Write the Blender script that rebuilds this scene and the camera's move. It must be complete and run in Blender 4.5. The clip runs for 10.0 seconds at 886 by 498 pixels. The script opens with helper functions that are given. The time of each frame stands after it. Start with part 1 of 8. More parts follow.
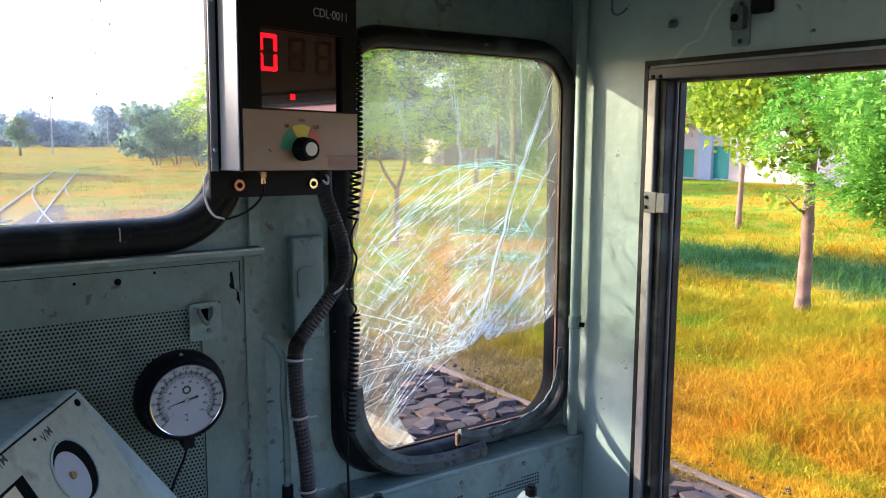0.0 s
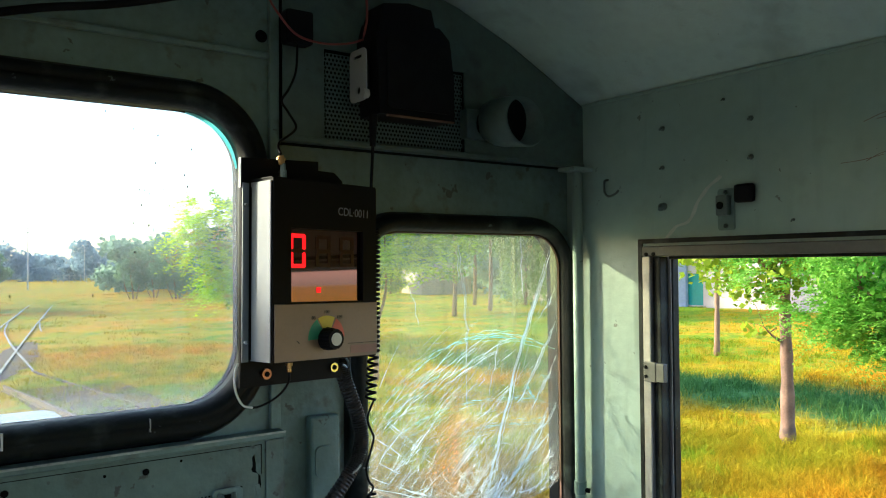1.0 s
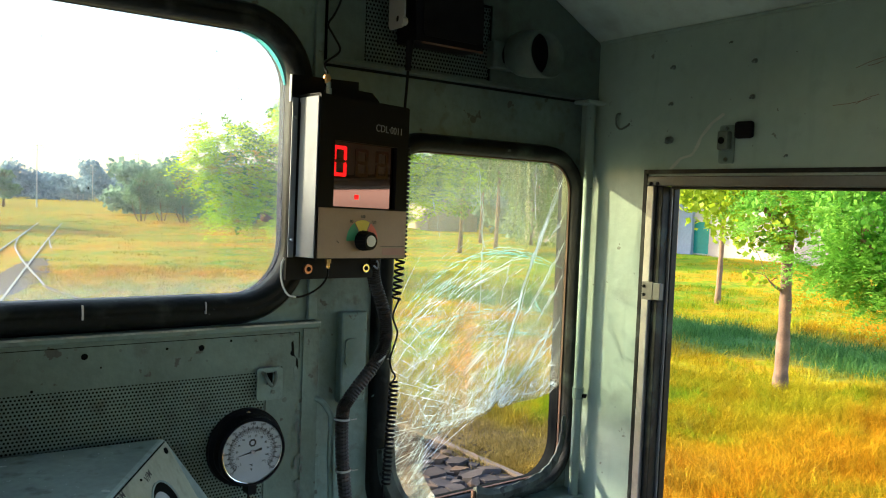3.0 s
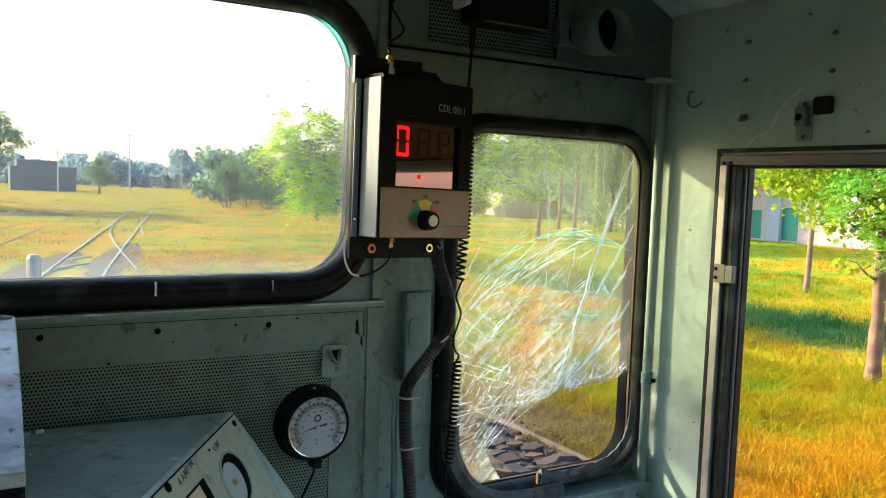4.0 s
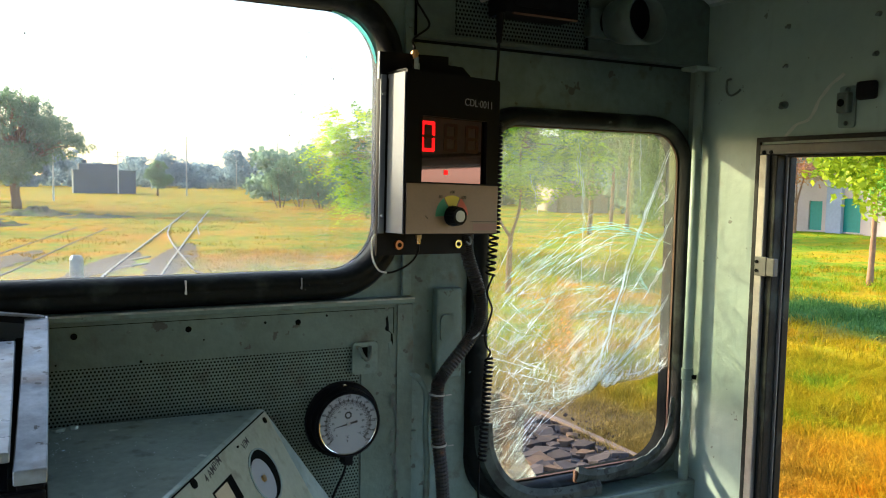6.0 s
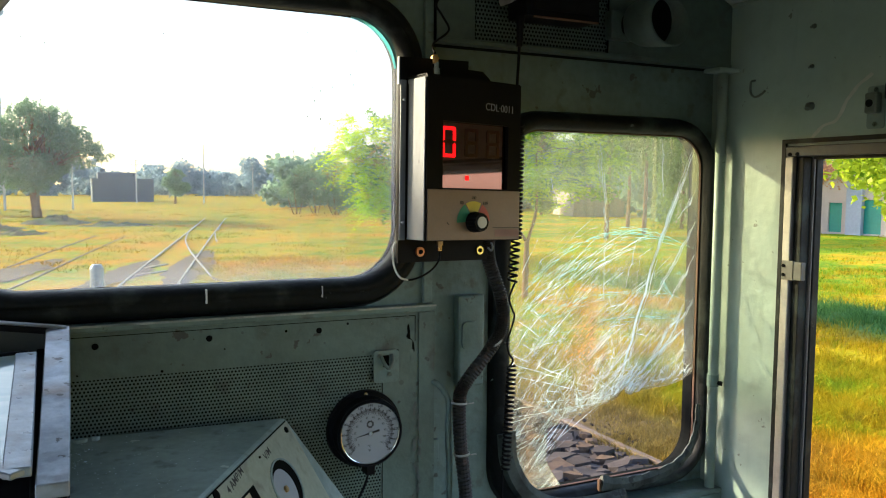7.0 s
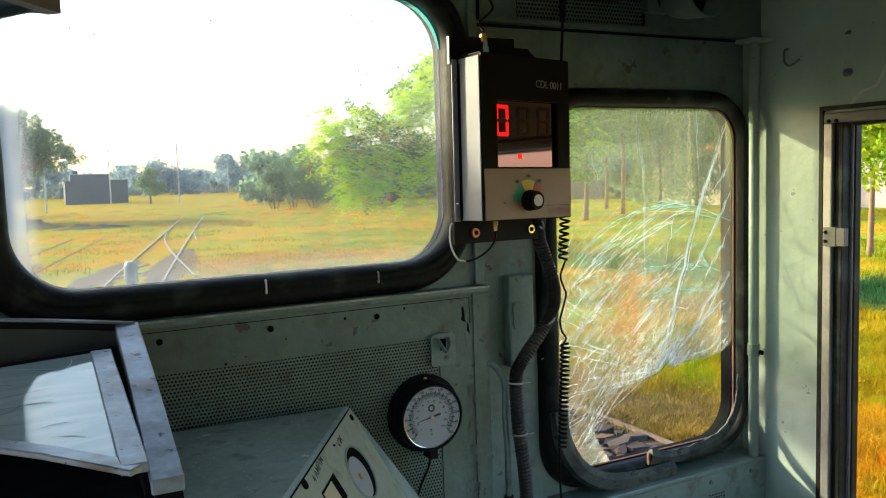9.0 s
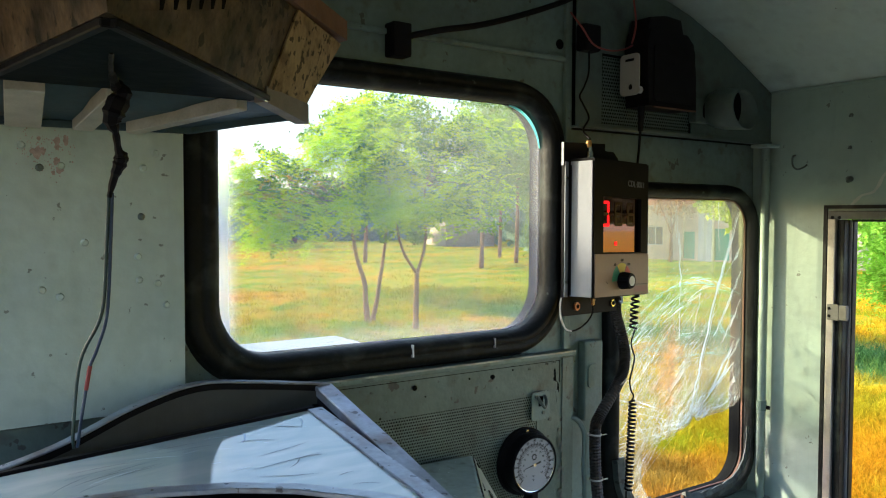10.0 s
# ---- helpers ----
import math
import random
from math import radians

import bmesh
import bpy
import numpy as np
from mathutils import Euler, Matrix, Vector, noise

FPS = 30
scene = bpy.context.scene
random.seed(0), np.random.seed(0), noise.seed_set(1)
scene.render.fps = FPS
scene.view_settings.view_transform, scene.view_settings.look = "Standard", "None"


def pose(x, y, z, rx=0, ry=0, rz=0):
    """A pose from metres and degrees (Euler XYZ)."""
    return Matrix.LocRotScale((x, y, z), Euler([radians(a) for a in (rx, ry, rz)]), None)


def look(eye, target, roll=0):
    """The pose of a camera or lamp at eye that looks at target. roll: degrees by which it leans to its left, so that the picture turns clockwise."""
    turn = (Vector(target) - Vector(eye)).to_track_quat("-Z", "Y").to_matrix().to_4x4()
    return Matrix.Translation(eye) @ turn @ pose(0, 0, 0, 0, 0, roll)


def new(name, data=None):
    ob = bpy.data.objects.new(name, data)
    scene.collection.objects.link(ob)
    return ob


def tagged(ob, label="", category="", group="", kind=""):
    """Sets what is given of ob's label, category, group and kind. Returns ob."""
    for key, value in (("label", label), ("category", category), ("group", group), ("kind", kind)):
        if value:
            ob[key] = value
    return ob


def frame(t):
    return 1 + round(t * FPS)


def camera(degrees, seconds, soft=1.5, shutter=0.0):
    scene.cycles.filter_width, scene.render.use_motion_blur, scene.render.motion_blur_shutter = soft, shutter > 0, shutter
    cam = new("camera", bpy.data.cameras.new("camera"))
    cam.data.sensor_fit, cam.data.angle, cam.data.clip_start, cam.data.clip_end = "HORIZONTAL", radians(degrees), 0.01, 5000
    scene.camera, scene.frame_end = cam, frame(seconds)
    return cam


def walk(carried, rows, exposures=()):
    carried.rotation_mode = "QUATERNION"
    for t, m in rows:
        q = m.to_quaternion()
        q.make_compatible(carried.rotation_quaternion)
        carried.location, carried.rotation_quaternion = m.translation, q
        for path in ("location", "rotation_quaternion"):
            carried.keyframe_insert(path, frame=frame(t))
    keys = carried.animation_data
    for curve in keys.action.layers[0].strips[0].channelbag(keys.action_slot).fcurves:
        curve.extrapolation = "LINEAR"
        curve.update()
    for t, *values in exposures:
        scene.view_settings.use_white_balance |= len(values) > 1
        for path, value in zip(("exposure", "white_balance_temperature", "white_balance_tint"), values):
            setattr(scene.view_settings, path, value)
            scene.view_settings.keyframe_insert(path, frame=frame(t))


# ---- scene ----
cam = camera(57.8, 10.0, soft=1.1)
# seconds, stops, white balance
EXPOSURES = [(0.0, 1.98, 5250, 34), (0.3, 1.68, 5400, 22), (0.5, 1.55, 5350, 22), (0.9, 1.86, 5250, 15), (2.0, 1.96, 5550, 14), (3.0, 1.95, 5750, 14), (4.5, 1.85, 5800, 17), (7.5, 1.84, 5850, 19), (8.5, 1.76, 5700, 17), (9.0, 1.78, 6000, 16), (9.5, 1.62, 6450, 14), (10.0, 2.14, 5700, 21)]
PATH = [
    (0, (-0.098, 0.078, 3.111), (1.036, 1.702, 2.834), 0.2),
    (0.5, (-0.147, 0.079, 3.213), (1.04, 1.689, 3.209), -0.8),
    (1, (-0.198, 0.056, 3.216), (0.993, 1.663, 3.258), -0.5),
    (1.5, (-0.233, 0.011, 3.201), (0.964, 1.612, 3.211), 0.4),
    (2, (-0.257, -0.001, 3.197), (0.981, 1.57, 3.169), 0.2),
    (2.5, (-0.296, -0.027, 3.181), (0.95, 1.535, 3.101), 0.6),
    (3, (-0.33, -0.065, 3.171), (0.848, 1.547, 3.056), 2.2),
    (4.5, (-0.288, -0.101, 3.156), (0.689, 1.637, 2.992), 1.1),
    (5, (-0.281, -0.141, 3.159), (0.69, 1.599, 2.993), 0.8),
    (5.5, (-0.266, -0.11, 3.156), (0.702, 1.632, 2.988), 1.0),
    (6, (-0.255, -0.093, 3.157), (0.648, 1.684, 2.99), 1.0),
    (7.5, (-0.257, -0.062, 3.158), (0.596, 1.741, 3.002), -0.0),
    (8, (-0.192, -0.048, 3.121), (0.614, 1.771, 2.914), -1.4),
    (8.5, (-0.195, -0.014, 3.106), (0.535, 1.833, 2.875), -2.4),
    (9, (-0.387, 0.004, 3.145), (0.525, 1.774, 2.961), -1.9),
    (9.5, (-0.723, 0.055, 3.191), (0.427, 1.686, 3.059), -0.5),
    (10, (-0.931, 0.036, 3.234), (0.221, 1.669, 3.156), 0.2),
]
walk(cam, [(t, look(eye, target, roll)) for t, eye, target, roll in PATH], exposures=EXPOSURES)

# ---- world and sun ----
SUN_AZ, SUN_EL = -36.0, 21.0          # degrees: azimuth from +y towards +x, elevation
world = bpy.data.worlds.new("world")
scene.world = world
world.use_nodes = True
wn = world.node_tree.nodes
sky = wn.new("ShaderNodeTexSky")
sky.sky_type, sky.sun_disc = "NISHITA", False
sky.sun_elevation, sky.sun_rotation = radians(SUN_EL), radians(SUN_AZ)
sky.dust_density, sky.air_density = 1.6, 1.0
wn["Background"].inputs["Strength"].default_value = 0.15
world.node_tree.links.new(sky.outputs[0], wn["Background"].inputs["Color"])
sun = new("sun", bpy.data.lights.new("sun", "SUN"))
sun.data.energy, sun.data.angle, sun.data.color = 3.0, radians(0.6), (1.0, 0.85, 0.49)
_a, _e = radians(SUN_AZ), radians(SUN_EL)
sun.matrix_world = look((0, 0, 30), (-math.sin(_a) * math.cos(_e), -math.cos(_a) * math.cos(_e), 30 - math.sin(_e)))


# ---- materials ----
def mat(name, color, rough=0.6, metal=0.0, var=0.25, scale=6.0, bump=0.15, bump_scale=60.0, spec=0.5, stain=None, stain_amount=0.5, stain_scale=9.0, rand=0.0, chips=None, chip_scale=38.0, chip_at=0.70, stain_at=0.58, dents=0.0):
    """A surface with a coarse and a fine variation of its colour, stains and a fine relief."""
    m = bpy.data.materials.new(name)
    m.use_nodes = True
    n, l = m.node_tree.nodes, m.node_tree.links
    p = n["Principled BSDF"]
    p.inputs["Roughness"].default_value, p.inputs["Metallic"].default_value = rough, metal
    p.inputs["Specular IOR Level"].default_value = spec
    geo = n.new("ShaderNodeNewGeometry")
    co = geo.outputs["Position"]

    def noisy(s, detail=5.0):
        t = n.new("ShaderNodeTexNoise")
        t.inputs["Scale"].default_value, t.inputs["Detail"].default_value = s, detail
        l.new(co, t.inputs["Vector"])
        return t.outputs["Fac"]

    def ramp(src, a, b, ca, cb):
        r = n.new("ShaderNodeValToRGB")
        r.color_ramp.elements[0].position, r.color_ramp.elements[1].position = a, b
        r.color_ramp.elements[0].color, r.color_ramp.elements[1].color = (*ca, 1), (*cb, 1)
        l.new(src, r.inputs[0])
        return r.outputs[0]

    def mix(fac, a, b, kind="MIX"):
        x = n.new("ShaderNodeMix")
        x.data_type, x.blend_type = "RGBA", kind
        if isinstance(fac, float):
            x.inputs[0].default_value = fac
        else:
            l.new(fac, x.inputs[0])
        l.new(a, x.inputs[6])
        if isinstance(b, tuple):
            x.inputs[7].default_value = (*b, 1)
        else:
            l.new(b, x.inputs[7])
        return x.outputs[2]

    lo = tuple(c * (1 - var) for c in color)
    hi = tuple(min(1, c * (1 + var)) for c in color)
    c = ramp(noisy(scale), 0.3, 0.7, lo, hi)
    c = mix(0.35, c, ramp(noisy(scale * 9), 0.3, 0.7, lo, hi))
    if stain:
        f = ramp(noisy(stain_scale, 8.0), stain_at, stain_at + 0.16, (0, 0, 0), (stain_amount,) * 3)
        c = mix(f, c, stain)
    if chips:
        f = ramp(noisy(chip_scale, 9.0), chip_at, chip_at + 0.02, (0, 0, 0), (0.8,) * 3)
        c = mix(f, c, chips)
        s2 = n.new("ShaderNodeMapping")
        s2.inputs["Scale"].default_value = (1.0, 1.0, 0.12)
        l.new(co, s2.inputs[0])
        t2 = n.new("ShaderNodeTexNoise")
        t2.inputs["Scale"].default_value, t2.inputs["Detail"].default_value = 26.0, 6.0
        l.new(s2.outputs[0], t2.inputs["Vector"])
        c = mix(ramp(t2.outputs["Fac"], 0.58, 0.8, (0, 0, 0), (0.28,) * 3), c, tuple(v * 0.45 for v in color))
    if rand:
        oi = n.new("ShaderNodeObjectInfo")
        c = mix(rand, c, ramp(oi.outputs["Random"], 0.0, 1.0, tuple(v * 0.45 for v in color), tuple(min(1, v * 1.5) for v in color)))
    l.new(c, p.inputs["Base Color"])
    if bump:
        b = n.new("ShaderNodeBump")
        b.inputs["Strength"].default_value, b.inputs["Distance"].default_value = bump, 0.004
        l.new(noisy(bump_scale, 6.0), b.inputs["Height"])
        if dents:
            d = n.new("ShaderNodeBump")
            d.inputs["Strength"].default_value, d.inputs["Distance"].default_value = dents, 0.03
            l.new(noisy(5.5, 3.0), d.inputs["Height"]), l.new(d.outputs[0], b.inputs["Normal"])
        l.new(b.outputs[0], p.inputs["Normal"])
    rr = n.new("ShaderNodeMapRange")
    rr.inputs["To Min"].default_value, rr.inputs["To Max"].default_value = max(0.02, rough - 0.12), min(1.0, rough + 0.12)
    l.new(noisy(scale * 4), rr.inputs["Value"])
    l.new(rr.outputs[0], p.inputs["Roughness"])
    return m


def glow(name, color, strength):
    m = bpy.data.materials.new(name)
    m.use_nodes = True
    p = m.node_tree.nodes["Principled BSDF"]
    p.inputs["Base Color"].default_value = (*color, 1)
    p.inputs["Emission Color"].default_value = (*color, 1)
    p.inputs["Emission Strength"].default_value = strength
    return m


def dirty_glass(name, tint, film, film_scale, edge=0.0, box=None, mud=None, dust_color=(0.85, 0.86, 0.84)):
    """Thin clear glass with a film of dust that scatters sunlight; box: x0, x1, z0, z1, round whose rim dirt has settled."""
    m = bpy.data.materials.new(name)
    m.use_nodes = True
    n, l = m.node_tree.nodes, m.node_tree.links
    n.remove(n["Principled BSDF"])
    out = n["Material Output"]
    clear = n.new("ShaderNodeBsdfTransparent")
    clear.inputs[0].default_value = (*tint, 1)
    gloss = n.new("ShaderNodeBsdfGlossy")
    gloss.inputs["Roughness"].default_value = 0.02
    lw = n.new("ShaderNodeLayerWeight")
    lw.inputs[0].default_value = 0.5
    pw = n.new("ShaderNodeMath")
    pw.operation, pw.inputs[1].default_value = "POWER", 5.0
    l.new(lw.outputs["Facing"], pw.inputs[0])
    fres = n.new("ShaderNodeMath")
    fres.operation, fres.inputs[1].default_value, fres.inputs[2].default_value = "MULTIPLY_ADD", 0.9, 0.03
    l.new(pw.outputs[0], fres.inputs[0])
    m1 = n.new("ShaderNodeMixShader")
    l.new(fres.outputs[0], m1.inputs[0]), l.new(clear.outputs[0], m1.inputs[1]), l.new(gloss.outputs[0], m1.inputs[2])
    dust = n.new("ShaderNodeBsdfTranslucent")
    dust.inputs[0].default_value = (*dust_color, 1)
    geo = n.new("ShaderNodeNewGeometry")
    a = n.new("ShaderNodeTexNoise")
    a.inputs["Scale"].default_value, a.inputs["Detail"].default_value = film_scale, 6
    st = n.new("ShaderNodeMapping")
    st.inputs["Scale"].default_value = (1, 1, 0.35)
    l.new(geo.outputs["Position"], st.inputs[0]), l.new(st.outputs[0], a.inputs["Vector"])
    r = n.new("ShaderNodeMapRange")
    r.inputs["From Min"].default_value, r.inputs["From Max"].default_value = 0.3, 0.75
    r.inputs["To Min"].default_value, r.inputs["To Max"].default_value = film * 0.55, film * 1.5
    l.new(a.outputs["Fac"], r.inputs["Value"])
    fac = r.outputs[0]
    if box:
        x0, x1, z0, z1 = box
        sep = n.new("ShaderNodeSeparateXYZ")
        l.new(geo.outputs["Position"], sep.inputs[0])

        def near(src, at, reach, much):
            d = n.new("ShaderNodeMapRange")
            d.inputs["From Min"].default_value, d.inputs["From Max"].default_value = at, at + reach
            d.inputs["To Min"].default_value, d.inputs["To Max"].default_value = edge * much, 0.0
            d.interpolation_type = "SMOOTHSTEP"
            l.new(src, d.inputs["Value"])
            return d.outputs[0]
        for src, at, reach, much in ((sep.outputs[2], z0, 0.05, 0.8), (sep.outputs[0], x0, 0.055, 4.5), (sep.outputs[0], x1, -0.03, 0.4)):
            ad = n.new("ShaderNodeMath")
            ad.operation, ad.use_clamp = "ADD", True
            mu = n.new("ShaderNodeMath")
            mu.operation = "MULTIPLY"
            l.new(near(src, at, reach, much), mu.inputs[0]), l.new(a.outputs["Fac"], mu.inputs[1])
            l.new(fac, ad.inputs[0]), l.new(mu.outputs[0], ad.inputs[1])
            fac = ad.outputs[0]
    if mud:
        # dried muddy water: a smear round one place and runs down the lower half; mud: x, z, amount
        mp = n.new("ShaderNodeMapping")
        mp.inputs["Scale"].default_value = (1, 1, 0.07)
        runs = n.new("ShaderNodeTexNoise")
        runs.inputs["Scale"].default_value, runs.inputs["Detail"].default_value = 42.0, 5.0
        l.new(geo.outputs["Position"], mp.inputs[0]), l.new(mp.outputs[0], runs.inputs["Vector"])
        rr = n.new("ShaderNodeMapRange")
        rr.inputs["From Min"].default_value, rr.inputs["From Max"].default_value = 0.46, 0.66
        rr.inputs["To Max"].default_value = mud[2] * 0.4
        l.new(runs.outputs["Fac"], rr.inputs["Value"])
        sp = n.new("ShaderNodeSeparateXYZ")
        l.new(geo.outputs["Position"], sp.inputs[0])
        hi = n.new("ShaderNodeMapRange")
        hi.inputs["From Min"].default_value, hi.inputs["From Max"].default_value = 3.06, 2.84
        l.new(sp.outputs[2], hi.inputs["Value"])
        low = n.new("ShaderNodeMath")
        low.operation = "MULTIPLY"
        l.new(rr.outputs[0], low.inputs[0]), l.new(hi.outputs[0], low.inputs[1])
        ce = n.new("ShaderNodeMapping")
        ce.inputs["Location"].default_value, ce.inputs["Scale"].default_value = (-mud[0] / 0.075, 0, -mud[1] / 0.12), (1 / 0.075, 0, 1 / 0.12)
        l.new(geo.outputs["Position"], ce.inputs[0])
        ln = n.new("ShaderNodeVectorMath")
        ln.operation = "LENGTH"
        l.new(ce.outputs[0], ln.inputs[0])
        sm = n.new("ShaderNodeTexNoise")
        sm.inputs["Scale"].default_value, sm.inputs["Detail"].default_value = 24.0, 7.0
        l.new(geo.outputs["Position"], sm.inputs["Vector"])
        dd = n.new("ShaderNodeMath")
        dd.operation, dd.inputs[1].default_value = "MULTIPLY_ADD", 1.6
        l.new(sm.outputs["Fac"], dd.inputs[0]), l.new(ln.outputs["Value"], dd.inputs[2])
        bl = n.new("ShaderNodeMapRange")
        bl.inputs["From Min"].default_value, bl.inputs["From Max"].default_value = 1.9, 1.0
        bl.inputs["To Max"].default_value = mud[2]
        l.new(dd.outputs[0], bl.inputs["Value"])
        tot = n.new("ShaderNodeMath")
        tot.operation, tot.use_clamp = "ADD", True
        l.new(low.outputs[0], tot.inputs[0]), l.new(bl.outputs[0], tot.inputs[1])
        brown = n.new("ShaderNodeBsdfTranslucent")
        brown.inputs[0].default_value = (0.36, 0.19, 0.065, 1)
        m3 = n.new("ShaderNodeMixShader")
        l.new(tot.outputs[0], m3.inputs[0]), l.new(m1.outputs[0], m3.inputs[1]), l.new(brown.outputs[0], m3.inputs[2])
        m1 = m3
        # grey-green mildew in dark runs over the upper part of the pane
        md = n.new("ShaderNodeMapRange")
        md.inputs["From Min"].default_value, md.inputs["From Max"].default_value = 0.5, 0.68
        md.inputs["To Max"].default_value = 0.55
        l.new(runs.outputs["Fac"], md.inputs["Value"])
        up = n.new("ShaderNodeMapRange")
        up.inputs["From Min"].default_value, up.inputs["From Max"].default_value = 2.98, 3.2
        l.new(sp.outputs[2], up.inputs["Value"])
        side = n.new("ShaderNodeMapRange")
        side.inputs["From Min"].default_value, side.inputs["From Max"].default_value = 0.85, 1.1
        side.inputs["To Min"].default_value = 0.25
        l.new(sp.outputs[0], side.inputs["Value"])
        u1, u2 = n.new("ShaderNodeMath"), n.new("ShaderNodeMath")
        u1.operation = u2.operation = "MULTIPLY"
        l.new(md.outputs[0], u1.inputs[0]), l.new(up.outputs[0], u1.inputs[1])
        l.new(u1.outputs[0], u2.inputs[0]), l.new(side.outputs[0], u2.inputs[1])
        mold = n.new("ShaderNodeBsdfTranslucent")
        mold.inputs[0].default_value = (0.16, 0.18, 0.08, 1)
        m4 = n.new("ShaderNodeMixShader")
        l.new(u2.outputs[0], m4.inputs[0]), l.new(m1.outputs[0], m4.inputs[1]), l.new(mold.outputs[0], m4.inputs[2])
        m1 = m4
        # the lower part is crazed with hair cracks that scatter white light
        turn, draw = n.new("ShaderNodeMapping"), n.new("ShaderNodeMapping")
        turn.inputs["Rotation"].default_value, draw.inputs["Scale"].default_value = (0, radians(42), 0), (2.2, 1.0, 430.0)
        hair = n.new("ShaderNodeTexNoise")
        hair.inputs["Scale"].default_value, hair.inputs["Detail"].default_value = 1.0, 1.5
        l.new(geo.outputs["Position"], turn.inputs[0]), l.new(turn.outputs[0], draw.inputs[0]), l.new(draw.outputs[0], hair.inputs["Vector"])
        hr = n.new("ShaderNodeMapRange")
        hr.inputs["From Min"].default_value, hr.inputs["From Max"].default_value, hr.inputs["To Max"].default_value = 0.54, 0.72, 0.54
        l.new(hair.outputs["Fac"], hr.inputs["Value"])
        dn2 = n.new("ShaderNodeMapRange")
        dn2.inputs["From Min"].default_value, dn2.inputs["From Max"].default_value = 2.96, 2.64
        l.new(sp.outputs[2], dn2.inputs["Value"])
        h1 = n.new("ShaderNodeMath")
        h1.operation = "MULTIPLY"
        l.new(hr.outputs[0], h1.inputs[0]), l.new(dn2.outputs[0], h1.inputs[1])
        pt = n.new("ShaderNodeMapRange")
        pt.inputs["From Min"].default_value, pt.inputs["From Max"].default_value, pt.inputs["To Min"].default_value = 0.42, 0.6, 0.25
        l.new(a.outputs["Fac"], pt.inputs["Value"])
        h2 = n.new("ShaderNodeMath")
        h2.operation = "MULTIPLY"
        l.new(h1.outputs[0], h2.inputs[0]), l.new(pt.outputs[0], h2.inputs[1])
        h1 = h2
        pale = n.new("ShaderNodeBsdfTranslucent")
        pale.inputs[0].default_value = (0.74, 0.86, 0.95, 1)
        m5 = n.new("ShaderNodeMixShader")
        l.new(h1.outputs[0], m5.inputs[0]), l.new(m1.outputs[0], m5.inputs[1]), l.new(pale.outputs[0], m5.inputs[2])
        m1 = m5
    m2 = n.new("ShaderNodeMixShader")
    l.new(fac, m2.inputs[0]), l.new(m1.outputs[0], m2.inputs[1]), l.new(dust.outputs[0], m2.inputs[2])
    l.new(m2.outputs[0], out.inputs[0])
    return m


def leafy(name, a, b, trans=0.45, gloss=0.35, patch=0.9, spread=0.45, lo=0.35, hi=0.95):
    """Leaves: colour by leaf and by place, light passing through."""
    m = bpy.data.materials.new(name)
    m.use_nodes = True
    n, l = m.node_tree.nodes, m.node_tree.links
    p, out = n["Principled BSDF"], n["Material Output"]
    geo = n.new("ShaderNodeNewGeometry")
    t = n.new("ShaderNodeTexNoise")
    t.inputs["Scale"].default_value = patch
    l.new(geo.outputs["Position"], t.inputs["Vector"])
    ad = n.new("ShaderNodeMath")
    ad.operation = "MULTIPLY_ADD"
    ad.inputs[1].default_value = spread
    l.new(geo.outputs["Random Per Island"], ad.inputs[0])
    l.new(t.outputs["Fac"], ad.inputs[2])
    r = n.new("ShaderNodeValToRGB")
    r.color_ramp.elements[0].position, r.color_ramp.elements[1].position = lo, hi
    r.color_ramp.elements[0].color, r.color_ramp.elements[1].color = (*a, 1), (*b, 1)
    l.new(ad.outputs[0], r.inputs[0])
    l.new(r.outputs[0], p.inputs["Base Color"])
    p.inputs["Roughness"].default_value = 0.45
    p.inputs["Specular IOR Level"].default_value = gloss
    tr = n.new("ShaderNodeBsdfTranslucent")
    l.new(r.outputs[0], tr.inputs[0])
    mx = n.new("ShaderNodeMixShader")
    mx.inputs[0].default_value = trans
    l.new(p.outputs[0], mx.inputs[1]), l.new(tr.outputs[0], mx.inputs[2]), l.new(mx.outputs[0], out.inputs[0])
    return m


